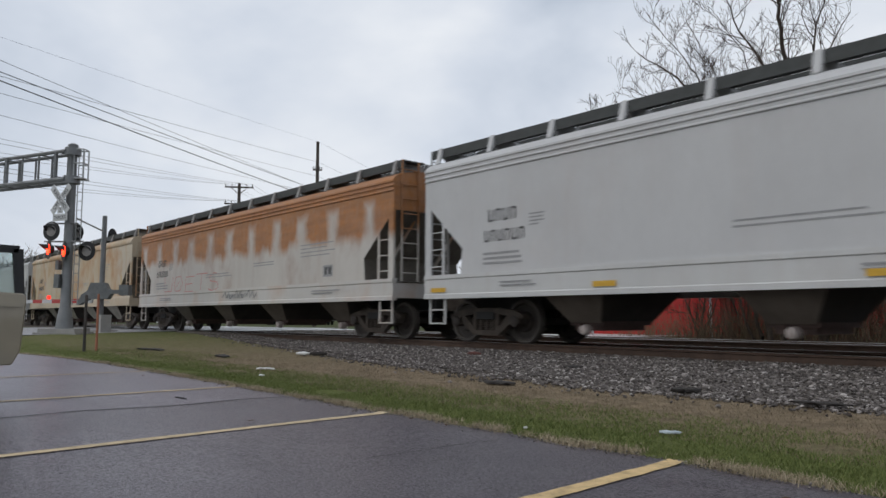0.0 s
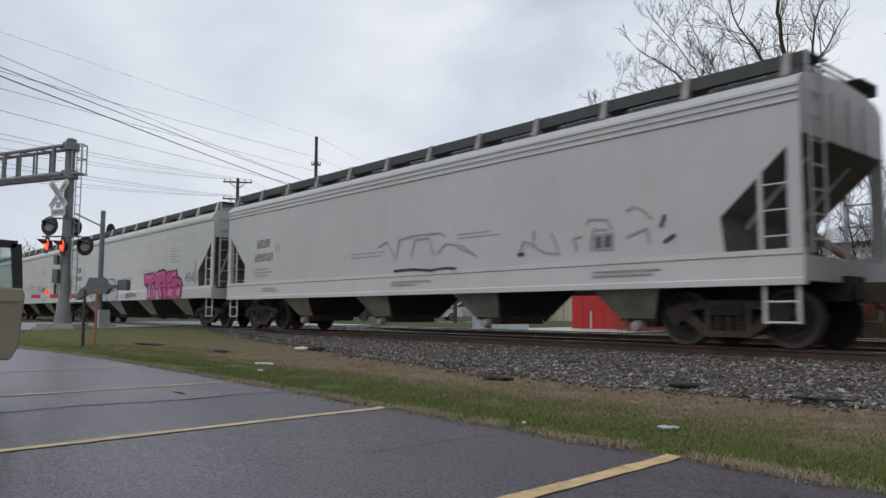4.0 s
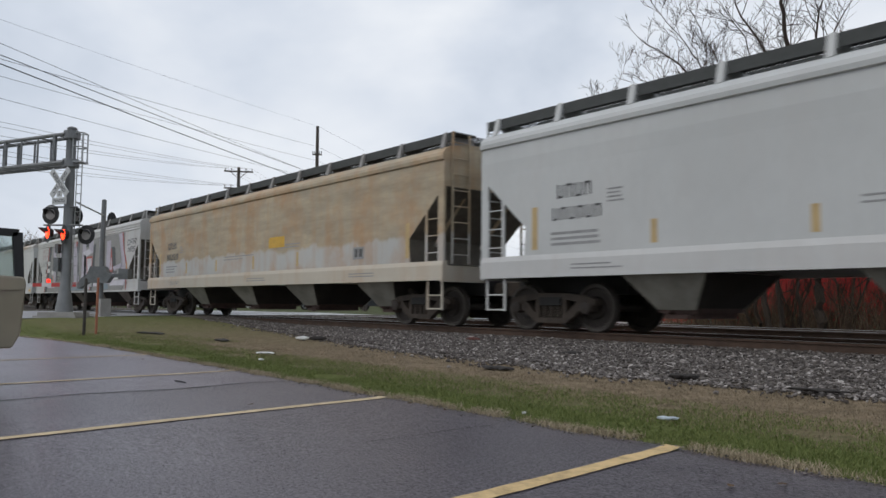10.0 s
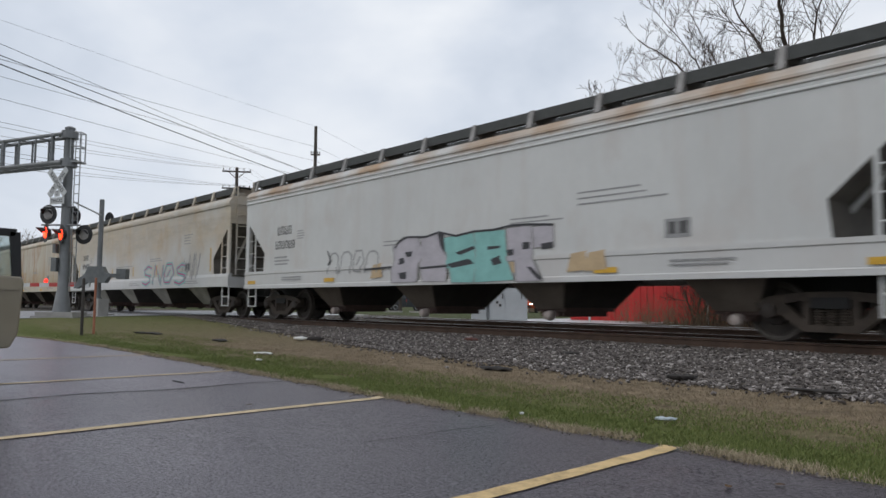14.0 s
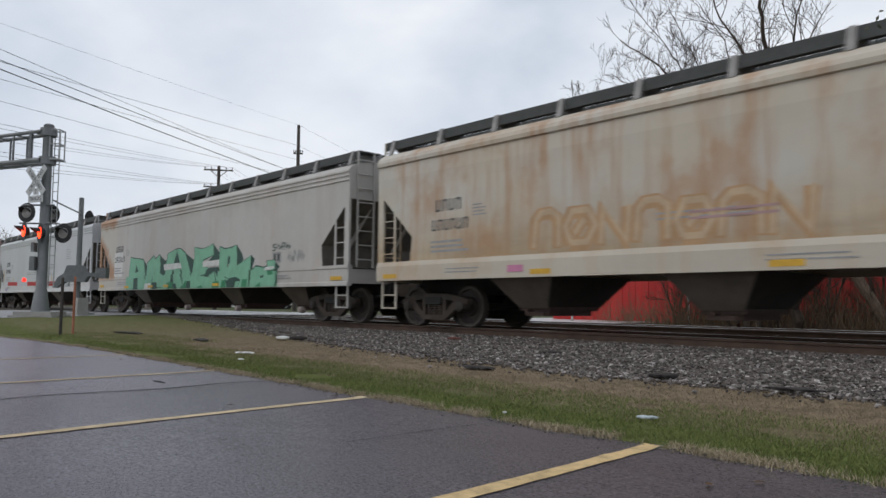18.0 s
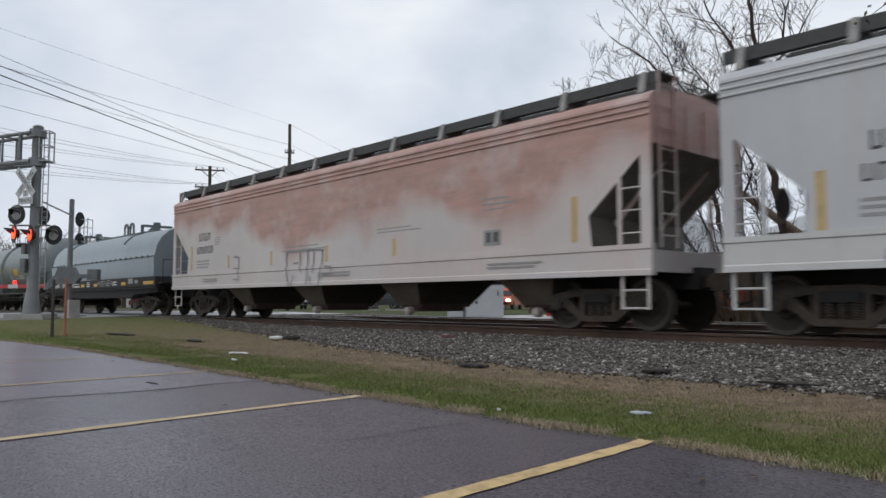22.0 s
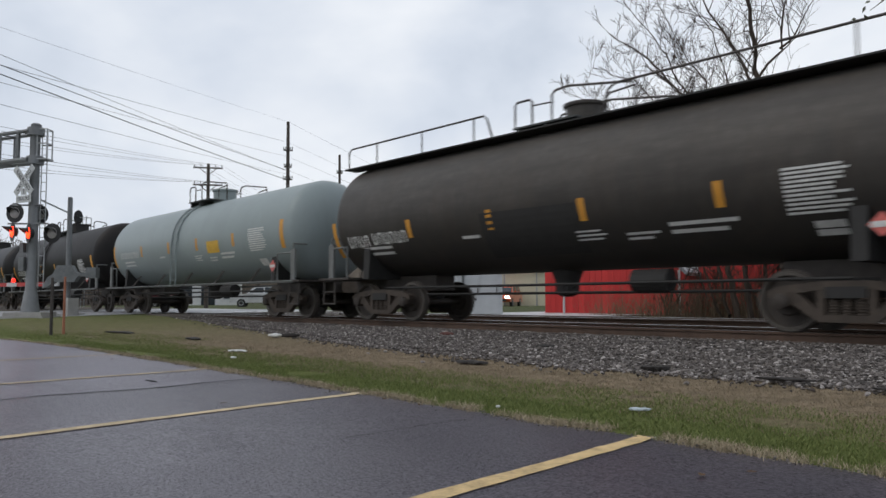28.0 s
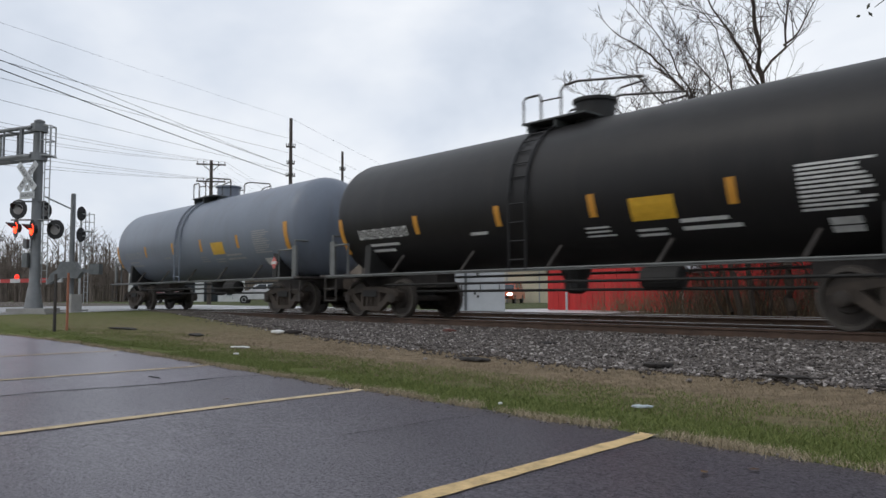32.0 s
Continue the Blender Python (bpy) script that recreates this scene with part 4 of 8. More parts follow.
c6 = hopper_car(5, "off-white covered hopper car with grey outline graffiti", P5, sill=SILL_LIGHT, reflect="tall")
c7 = hopper_car(6, "clean pale grey covered hopper car", P7, sill=SILL_LIGHT, reflect="tall")
c8 = hopper_car(7, "covered hopper car, rusty tan above and grey below", P8, sill=SILL_CREAM, reflect="tall")
c9 = hopper_car(8, "grey-white covered hopper car under huge lavender block letters", P9, style="A", reflect="")
c10 = hopper_car(9, "white covered hopper car with teal graffiti and rusty eaves", P10, sill=SILL_LIGHT, style="A", reflect="sill")
c11 = hopper_car(10, "streaked white covered hopper car with small teal graffiti", P11, sill=SILL_LIGHT, reflect="tall")
c12 = hopper_car(11, "buff covered hopper car with rust runs", P12, sill=SILL_CREAM, reflect="sill")
c13 = hopper_car(12, "dusty grey covered hopper car with green graffiti", P13, style="A", reflect="sill")
c14 = hopper_car(13, "cool pale grey covered hopper car", P14, sill=SILL_LIGHT, style="A", reflect="tall")
c15 = hopper_car(14, "covered hopper car with faded pink upper side", P15, style="A", reflect="tall")

# ---- painted letters on the cars ----
SIDE, SILL = -1.565, -1.604


def spray(name, c, dark=0.8):
    return plain(name, c, dark, 3.0, 0.6, 0, 30, 0.05)


S_PINK, S_MAROON, S_LPINK = spray("magenta_spray", (0.50, 0.055, 0.215)), spray("dark_maroon_spray", (0.05, 0.008, 0.02)), spray("light_pink_spray", (0.58, 0.22, 0.36))
S_GREY, S_DARK, S_SILVER = spray("grey_spray", (0.24, 0.24, 0.24)), spray("black_spray", (0.035, 0.035, 0.04)), spray("silver_spray", (0.42, 0.43, 0.43))
S_MINT, S_GREEN, S_DKGREEN = spray("mint_spray", (0.19, 0.43, 0.29)), spray("mid_green_spray", (0.03, 0.215, 0.10)), spray("dark_green_spray", (0.02, 0.065, 0.05))
S_TEAL, S_LILAC, S_PEACH = spray("teal_spray", (0.22, 0.47, 0.44)), spray("lilac_spray", (0.44, 0.415, 0.45)), spray("peach_spray", (0.50, 0.37, 0.22))
S_LAV, S_SHADE, S_RED = spray("lavender_spray", (0.43, 0.40, 0.46)), spray("stone_grey_spray", (0.255, 0.25, 0.235)), spray("red_spray", (0.40, 0.09, 0.07))
# car with rust bands: thin pink outlines
S_INK = spray("dark_grey_spray", (0.09, 0.09, 0.095))
S_MAUVE = spray("faded_maroon_spray", (0.38, 0.24, 0.24))
graffiti(c2, SIDE, "UQETS", -6.6, 1.45, 5.2, 0.62, 0.035, [(spray("faded_red_spray", (0.52, 0.23, 0.21)), 1.0, (0, 0))], 0.1, "faded red outline graffiti", SILL)
graffiti(c2, SIDE, "~~~", -1.1, 1.10, 2.6, 0.30, 0.04, [(S_GREY, 1.0, (0, 0))], 0.1, "", SILL)
S_FAINT = spray("faint_grey_spray", (0.31, 0.31, 0.31))
# scribbles on the light grey car
for pts in ([(-1.29, 2.14), (-0.94, 2.23), (-0.74, 2.01), (-0.65, 1.86)],
            [(-0.57, 1.77), (-0.45, 2.24), (0.18, 2.31), (1.06, 2.29), (1.23, 2.18)],
            [(0.02, 1.83), (0.15, 2.20), (0.65, 2.21), (0.81, 1.80)],
            [(0.94, 1.83), (1.24, 2.04), (1.80, 1.95), (2.20, 1.71)],
            [(1.61, 1.93), (2.07, 1.78)],
            [(3.43, 1.66), (3.56, 1.92), (3.90, 1.82)],
            [(3.84, 2.12), (3.79, 1.82), (4.13, 1.66), (4.45, 1.64), (4.28, 2.03)],
            [(4.87, 1.65), (4.81, 1.89), (5.01, 1.91)],
            [(5.11, 2.12), (5.16, 2.21), (5.55, 2.16), (5.66, 1.98)],
            [(5.17, 1.64), (5.26, 2.03), (5.51, 1.99), (5.47, 1.63)],
            [(5.94, 2.27), (6.12, 2.34), (6.31, 2.25), (6.45, 2.10)],
            [(5.94, 1.83), (6.36, 1.94), (6.41, 1.69)],):
    stroke(c4, pts, 0.035, S_FAINT)
for pts in ([(-0.63, 1.51), (0.04, 1.52), (0.75, 1.47), (1.26, 1.50), (1.60, 1.47)],
            [(6.63, 1.93), (6.71, 2.14)],
            [(6.68, 1.68), (6.89, 1.80)],
            [(3.40, 1.66), (3.57, 1.68)],):
    stroke(c4, pts, 0.06, S_DARK)
# magenta piece and silver throw-up on the off-white car
piece(c5, [[(2.35, 2.06), (3.19, 2.05), (3.45, 2.13), (3.50, 1.75), (3.19, 1.63), (2.52, 1.65)], [(2.88, 1.72), (3.24, 1.70), (3.34, 1.06), (2.95, 1.07)]], S_PINK, S_MAROON, 0.07, 'magenta graffiti letter with a dark outline')
piece(c5, [[(3.42, 1.94), (4.00, 2.13), (4.23, 2.05), (4.13, 1.47), (3.65, 1.47)], [(3.49, 1.57), (3.78, 1.55), (3.86, 1.05), (3.52, 1.06)], [(4.03, 1.54), (4.38, 1.55), (4.59, 1.06), (4.19, 1.04)]], S_PINK, S_MAROON, 0.07, 'magenta graffiti letter with a dark outline')
piece(c5, [[(4.13, 2.12), (4.46, 2.14), (4.75, 2.09), (4.87, 1.50), (4.16, 1.49)]], S_PINK, S_MAROON, 0.07, 'magenta graffiti letter with a dark outline')
piece(c5, [[(4.70, 1.99), (5.18, 2.06), (5.31, 1.52), (4.78, 1.48)], [(4.58, 1.45), (4.97, 1.50), (5.09, 1.06), (4.68, 1.06)]], S_PINK, S_MAROON, 0.07, 'magenta graffiti letter with a dark outline')
piece(c5, [[(5.23, 2.06), (5.82, 2.09), (5.90, 1.82), (5.45, 1.70), (5.23, 1.78)], [(5.11, 1.75), (5.84, 1.78), (6.22, 1.76), (6.44, 1.49), (6.41, 1.17), (6.21, 1.06), (5.58, 1.03), (5.01, 1.13)]], S_PINK, S_MAROON, 0.07, 'magenta graffiti letter with a dark outline')
for pts in ([(3.27, 1.69), (3.76, 1.74), (3.75, 1.66), (3.31, 1.63)],
            [(4.19, 1.66), (4.52, 1.70), (4.55, 1.62), (4.23, 1.60)],
            [(5.08, 1.64), (5.40, 1.71), (5.40, 1.64), (5.12, 1.60)],
            [(5.82, 1.53), (6.10, 1.57), (6.32, 1.49), (5.91, 1.46)],
            [(5.48, 1.84), (5.74, 1.89), (5.74, 1.82), (5.52, 1.77)],
            [(2.56, 1.68), (2.91, 1.70), (2.88, 1.53), (2.63, 1.49)],
            [(3.36, 1.50), (3.49, 1.51), (3.52, 1.43), (3.39, 1.43)],
            [(5.39, 1.46), (5.89, 1.48), (5.89, 1.44), (5.42, 1.41)],):
    shape(c5, pts, S_MAROON, 4, 'graffiti_shadow', 'dark painted gap in a letter')
for pts in ([(2.57, 1.95), (3.15, 1.96), (3.39, 2.03), (3.39, 1.99), (3.15, 1.91), (2.59, 1.91)],
            [(3.75, 2.01), (4.13, 2.06), (4.61, 2.06), (4.61, 2.03), (4.13, 2.02), (3.78, 1.96)],
            [(5.45, 1.95), (5.77, 2.01), (5.79, 1.98), (5.48, 1.92)],
            [(5.99, 1.39), (6.34, 1.41), (6.31, 1.16), (6.04, 1.14)],
            [(2.98, 1.43), (3.22, 1.43), (3.28, 1.13), (3.02, 1.14)],
            [(3.62, 1.40), (3.75, 1.41), (3.80, 1.14), (3.65, 1.15)],
            [(4.22, 1.38), (4.40, 1.38), (4.49, 1.15), (4.28, 1.15)],
            [(5.18, 1.38), (5.58, 1.40), (5.50, 1.14), (5.15, 1.19)],):
    shape(c5, pts, S_LPINK, 4, 'paint_stroke', 'lighter pink painted highlight')
piece(c5, [[(-4.93, 1.37), (-4.88, 1.86), (-4.54, 2.00), (-3.95, 2.00), (-3.94, 1.06), (-4.48, 1.07)]], S_SILVER, S_DARK, 0.045, 'silver bubble graffiti letter with a black outline')
piece(c5, [[(-3.95, 2.02), (-3.26, 2.03), (-3.19, 1.05), (-3.84, 1.06)], [(-3.23, 2.01), (-2.54, 2.01), (-2.47, 1.04), (-3.15, 1.05)]], S_SILVER, S_DARK, 0.045, 'silver bubble graffiti letter with a black outline')
piece(c5, [[(-2.48, 1.98), (-1.92, 2.01), (-1.46, 1.93), (-1.17, 1.61), (-1.26, 1.02), (-2.35, 1.04)], [(-1.37, 1.65), (-0.89, 1.43), (-0.88, 1.19), (-1.20, 1.03), (-1.43, 1.08)]], S_SILVER, S_DARK, 0.045, 'silver bubble graffiti letter with a black outline')
for pts in ([(-1.85, 1.67), (-1.01, 1.70), (-1.01, 1.65), (-1.79, 1.62)],
            [(-1.78, 1.51), (-1.33, 1.53), (-1.39, 1.44), (-1.75, 1.44)],
            [(-4.13, 1.53), (-3.83, 1.55), (-3.82, 1.44), (-4.06, 1.43)],
            [(-3.38, 1.80), (-3.19, 1.82), (-3.18, 1.56), (-3.30, 1.53)],):
    shape(c5, pts, S_DARK, 4, 'paint_stroke', 'black painted stroke')
graffiti(c5, SIDE, "TE", -0.5, 1.62, 1.3, 0.36, 0.06, [(S_GREY, 1.0, (0, 0))], 0.2)
graffiti(c5, SIDE, "~S~R~", 6.65, 1.6, 1.15, 0.36, 0.06, [(S_GREY, 1.0, (0, 0))], 0.2)
graffiti(c5, SIDE, "SR~", 0.2, 1.14, 1.4, 0.18, 0.045, [(S_DARK, 1.0, (0, 0))], 0.2, "", SILL)
for x0, w0, tx_ in ((-5.55, 2.6, "nnnnQ"), (-2.75, 2.4, "nnQnn"), (0.85, 2.6, "nQnnS")):
    graffiti(c6, SIDE, tx_, x0, 1.18, w0, 0.80, 0.026, [(S_GREY, 1.0, (0, 0))], 0.06, "grey outline graffiti letters", SILL, rise=[1.0, 0.95, 1.04, 1.0, 1.06])
    stroke(c6, [(x0 + 0.1, 1.93), (x0 + 0.7, 2.0), (x0 + 1.2, 1.97), (x0 + 1.9, 2.06), (x0 + w0 - 0.1, 2.0)], 0.035, S_GREY)
graffiti(c6, SIDE, "n~N~S", 3.95, 1.58, 2.2, 0.45, 0.045, [(S_DARK, 1.0, (0, 0))], 0.2, "black scribbled tag")
marks("sign_panel", c8, SIDE, [(1.55, 2.30, 0.95, 0.32)], M_YELLOW, 0.006, "yellow warning panel")
# huge block letters over the whole side
paint_panel(c9, SIDE, -7.3, 6.2, 1.00, 3.55, S_SHADE, SILL, 0.03, "grey background of the block letters")
S_SOOT = spray("soot_grey_spray", (0.062, 0.068, 0.07))
S_PALE, S_SLATE = spray("pale_lavender_spray", (0.55, 0.53, 0.57)), spray("blue_grey_spray", (0.20, 0.25, 0.28))
LAB = "huge lavender block letter shape with dark shadows"
for pts in ([(-7.6, 1.0), (-7.1, 1.0), (-6.45, 3.56), (-6.95, 3.56)], [(-5.63, 3.56), (-5.25, 3.56), (-5.42, 2.9)], [(-5.42, 2.2), (-5.02, 2.2), (-5.16, 1.4)], [(-4.25, 3.56), (-3.58, 3.56), (-3.9, 2.9)], [(-4.0, 2.95), (-3.85, 2.95), (-3.46, 1.3), (-3.68, 1.3)],
            [(-2.94, 3.27), (-2.50, 3.27), (-2.48, 2.79), (-2.92, 2.76)], [(-2.80, 2.40), (-2.35, 2.44), (-2.50, 1.5)], [(-1.52, 3.56), (-0.80, 3.56), (-1.10, 2.6)], [(-1.25, 2.8), (-1.07, 2.8), (-0.58, 1.3), (-0.78, 1.3)], [(0.30, 3.34), (0.77, 3.34), (0.78, 3.18), (0.31, 3.18)],
            [(1.58, 3.25), (1.92, 3.27), (1.66, 1.02), (1.30, 1.02)], [(2.92, 3.56), (3.45, 3.56), (3.17, 3.1)], [(3.02, 3.3), (3.20, 3.3), (3.57, 1.34), (3.36, 1.34)], [(4.32, 2.98), (4.86, 2.98), (5.13, 1.78), (4.22, 1.79)], [(5.85, 3.56), (6.0, 3.2), (6.02, 2.9), (5.80, 3.3)]):
    shape(c9, pts, S_SOOT, 0, "graffiti_shadow", "dark grey painted shadow of a block letter")
for pts in ([(-6.05, 3.50), (-5.45, 3.52), (-5.40, 1.40), (-6.10, 1.36)], [(-5.15, 2.72), (-4.2, 2.98), (-4.1, 2.45), (-5.15, 2.30)], [(-4.72, 3.45), (-4.25, 3.48), (-3.64, 1.34), (-4.36, 1.32)], [(-3.47, 2.34), (-2.88, 2.36), (-2.72, 1.32), (-3.64, 1.34)],
            [(-2.12, 3.50), (-1.48, 3.50), (-0.70, 1.34), (-1.60, 1.32)], [(-0.30, 3.36), (0.28, 3.40), (0.50, 1.36), (-0.40, 1.34)], [(0.0, 2.86), (0.45, 2.70), (0.86, 1.36), (0.1, 1.34)], [(0.80, 3.42), (1.57, 3.46), (1.50, 2.84), (0.80, 3.10)],
            [(2.46, 3.54), (3.0, 3.54), (3.34, 1.36), (2.66, 1.36)], [(3.62, 3.30), (4.26, 3.30), (4.18, 1.40), (3.72, 1.34)], [(4.1, 1.80), (5.1, 1.76), (5.0, 1.30), (3.8, 1.32)], [(5.35, 3.52), (5.84, 3.54), (6.36, 2.45), (5.85, 2.40)], [(5.85, 2.42), (6.36, 2.47), (6.60, 1.34), (5.80, 1.28)], [(4.6, 2.06), (5.95, 2.22), (5.95, 2.02), (4.8, 1.92)]):
    shape(c9, pts, S_LAV, 1, "graffiti_letter", LAB)
for pts in ([(-3.56, 2.62), (-2.43, 2.82), (-1.84, 2.56), (-3.16, 2.34)], [(-0.42, 2.94), (0.81, 3.08), (1.50, 2.88), (0.45, 2.72)], [(0.50, 2.62), (1.36, 2.62), (1.30, 1.10), (0.88, 1.08)]):
    shape(c9, pts, S_PALE, 2, "graffiti_letter", "pale lavender face of a block letter")
for pts in ([(0.42, 2.70), (1.44, 2.70), (1.44, 2.60), (0.44, 2.60)], [(1.34, 2.62), (1.44, 2.62), (1.38, 1.05), (1.29, 1.05)], [(0.42, 2.64), (0.53, 2.64), (0.90, 1.08), (0.80, 1.08)], [(-4.30, 3.54), (-4.02, 3.54), (-4.22, 2.92), (-4.44, 2.92)], [(-1.54, 3.56), (-1.22, 3.56), (-1.34, 3.3), (-1.46, 3.3)], [(2.90, 3.56), (3.14, 3.56), (3.08, 3.36), (2.96, 3.36)], [(-2.94, 3.27), (-2.84, 3.27), (-2.82, 2.79), (-2.92, 2.76)], [(4.32, 2.92), (4.40, 2.90), (4.66, 1.86), (4.20, 1.80)],
            [(5.84, 3.57), (5.96, 3.57), (6.20, 2.75), (6.08, 2.75)], [(6.08, 2.76), (6.20, 2.76), (6.58, 2.18), (6.44, 2.18)], [(6.62, 1.5), (6.70, 1.5), (6.68, 1.02), (6.58, 1.02)], [(-7.06, 3.56), (-6.94, 3.56), (-7.60, 1.0), (-7.72, 1.0)]):
    shape(c9, pts, S_RED, 3, "paint_stroke", "red painted outline stroke")
S_ORANGE = spray("orange_spray", (0.50, 0.22, 0.04))
shape(c9, [(4.36, 2.5), (4.44, 2.5), (4.56, 1.95), (4.30, 1.92)], S_PALE, 4, "paint_stroke", "pale painted fill")
for pts in ([(6.46, 2.2), (6.58, 2.2), (6.74, 1.5), (6.60, 1.5)], [(-5.98, 1.9), (-5.84, 1.9), (-5.84, 1.35), (-5.98, 1.35)], [(-2.7, 1.9), (-2.6, 1.9), (-2.5, 1.4), (-2.62, 1.4)], [(0.60, 1.9), (0.72, 1.9), (0.90, 1.1), (0.80, 1.1)], [(4.5, 1.72), (4.66, 1.72), (4.60, 1.36), (4.56, 1.36)]):
    shape(c9, pts, S_ORANGE, 4, "paint_stroke", "orange painted drip")
for x0, x1 in ((-2.4, 0.2), (3.3, 4.2), (-4.2, -3.8)):
    shape(c9, [(x0, 1.05), (x1, 1.05), (x1 - 0.1, 1.32), (x0 + 0.1, 1.34)], S_SLATE, 2, "paint_patch", "blue-grey painted patch on the sill")
for x0, x1 in ((-6.9, -5.4), (-3.5, -2.6), (1.7, 3.2), (4.4, 6.5)):
    shape(c9, [(x0, 1.22), (x1, 1.22), (x1 - 0.06, 1.45), (x0 + 0.06, 1.45)], S_PALE, 2, "paint_patch", "pale lavender paint on the sill")
for x0, z, w in ((-7.25, 2.62, 0.55), (-7.3, 2.22, 0.6), (-5.95, 2.5, 0.25), (-6.3, 2.1, 0.5), (4.8, 1.6, 0.7)):
    shape(c9, [(x0, z - 0.12), (x0 + w, z - 0.12), (x0 + w, z + 0.12), (x0, z + 0.12)], M_WHITE_MARK, 4, "data_panel", "white lettering panel left free of paint")
graffiti(c9, SIDE, "DRR", 6.5, 2.95, 1.3, 0.24, 0.04, [(S_INK, 1.0, (0, 0))], 0.2, "dark scribbled tag")
graffiti(c9, SIDE, "NRS", 6.6, 2.64, 1.0, 0.22, 0.04, [(S_INK, 1.0, (0, 0))], 0.2, "dark scribbled tag")
graffiti(c9, SIDE, "SRTS", -8.6, 3.22, 1.3, 0.22, 0.03, [(S_MAUVE, 1.0, (0, 0))], 0.2, "faded maroon scribbled tag")
graffiti(c9, SIDE, "SRNT", -8.5, 2.90, 1.3, 0.22, 0.03, [(S_MAUVE, 1.0, (0, 0))], 0.2, "faded maroon scribbled tag")
graffiti(c9, SIDE, "DAKS", -9.0, 2.45, 1.6, 0.26, 0.035, [(S_GREY, 1.0, (0, 0))], 0.25, "grey scribbled tag")
graffiti(c9, SIDE, "~DSD", -6.4, 1.60, 1.9, 0.25, 0.05, [(S_DARK, 1.0, (0, 0))], 0.2, "black scribbled tag", None)
# teal piece
for x in (-3.3, -2.4, 1.2, 2.9, 3.3):
    shape(c10, [(x, 1.12), (x + 0.5, 1.15), (x + 0.42, 1.5), (x + 0.1, 1.45)], S_PEACH, -1, "paint_patch", "peach paint overspray")
# teal and lilac piece on the white car with rusty eaves
piece(c10, [[(-2.42, 1.86), (-2.02, 2.05), (-1.50, 2.02), (-1.31, 1.69), (-1.48, 1.29), (-2.33, 1.32)], [(-2.43, 1.38), (-1.44, 1.37), (-1.48, 1.02), (-2.42, 1.01)]], S_LILAC, S_SHADE, 0.03, 'lilac graffiti letter with grey edges')
piece(c10, [[(-1.36, 1.99), (-0.67, 2.08), (-0.44, 1.39), (-1.35, 1.32)], [(-1.35, 1.34), (-0.44, 1.37), (-0.47, 1.01), (-1.25, 1.02)]], S_LILAC, S_SHADE, 0.03, 'lilac graffiti letter with grey edges')
piece(c10, [[(-0.58, 1.96), (0.35, 2.02), (0.43, 1.68), (-0.28, 1.54), (-0.53, 1.66)], [(-0.49, 1.63), (0.40, 1.69), (0.48, 1.31), (-0.44, 1.29)], [(-0.36, 1.34), (0.48, 1.36), (0.41, 0.97), (-0.27, 0.98)]], S_TEAL, S_SHADE, 0.03, 'teal graffiti letter with dark edges')
piece(c10, [[(0.39, 2.02), (1.28, 2.01), (1.36, 1.33), (0.48, 1.31)], [(0.48, 1.34), (1.39, 1.38), (1.57, 1.00), (0.45, 0.97)]], S_TEAL, S_SHADE, 0.03, 'teal graffiti letter with dark edges')
piece(c10, [[(1.35, 2.03), (2.00, 2.06), (2.04, 1.40), (1.39, 1.38)], [(1.60, 1.40), (2.04, 1.40), (2.30, 0.98), (1.64, 0.97)], [(2.04, 2.01), (2.55, 2.02), (2.55, 1.63), (2.07, 1.61)]], S_LILAC, S_SHADE, 0.03, 'lilac graffiti letter with grey edges')
for pts in ([(-0.20, 1.62), (0.39, 1.74), (0.42, 1.67), (-0.04, 1.56)],
            [(-0.42, 1.38), (0.28, 1.47), (0.44, 1.36), (-0.27, 1.29)],
            [(0.78, 1.70), (1.16, 1.70), (1.16, 1.65), (0.81, 1.63)],
            [(1.77, 1.73), (1.96, 1.73), (1.96, 1.59), (1.77, 1.59)],
            [(2.24, 1.68), (2.55, 1.70), (2.55, 1.58), (2.27, 1.57)],
            [(-1.96, 1.71), (-1.68, 1.72), (-1.72, 1.60), (-1.88, 1.59)],
            [(-2.19, 1.56), (-2.00, 1.59), (-1.95, 1.44), (-2.14, 1.42)],
            [(1.32, 1.60), (1.53, 1.61), (1.53, 1.49), (1.39, 1.48)],
            [(0.93, 1.42), (1.14, 1.51), (1.25, 1.34), (1.00, 1.30)],
            [(-2.14, 1.23), (-1.85, 1.25), (-1.85, 1.08), (-2.08, 1.09)],
            [(1.91, 1.25), (2.04, 1.24), (2.34, 1.01), (2.21, 0.99)],
            [(-0.79, 2.07), (-0.58, 2.08), (-0.53, 1.58), (-0.70, 1.80)],):
    shape(c10, pts, S_DARK, 4, 'graffiti_shadow', 'dark painted gap in a letter')
for pts in ([(-2.35, 1.82), (-2.16, 1.98), (-1.87, 2.06), (-1.19, 2.02), (-0.75, 2.10), (-0.18, 1.98)],
            [(-0.18, 1.98), (0.41, 2.04), (0.97, 2.03), (1.42, 2.08), (1.94, 2.07), (2.55, 2.02)],
            [(-1.35, 1.32), (-0.38, 1.34)],
            [(-5.32, 1.90), (-5.15, 1.63), (-5.30, 1.53)],
            [(-3.56, 1.35), (-2.41, 1.38)],):
    stroke(c10, pts, 0.045, S_DARK)
graffiti(c10, SIDE, "nnQn", -5.3, 1.30, 2.3, 0.55, 0.05, [(S_FAINT, 1.0, (0, 0))], 0.1, "faint grey graffiti", SILL)
graffiti(c11, SIDE, "SNQS", 0.6, 1.2, 4.6, 0.75, 0.16, [(S_TEAL, 1.0, (0, 0)), (S_PINK, 0.3, (0, 0))], 0.15, "small teal and pink graffiti", SILL)
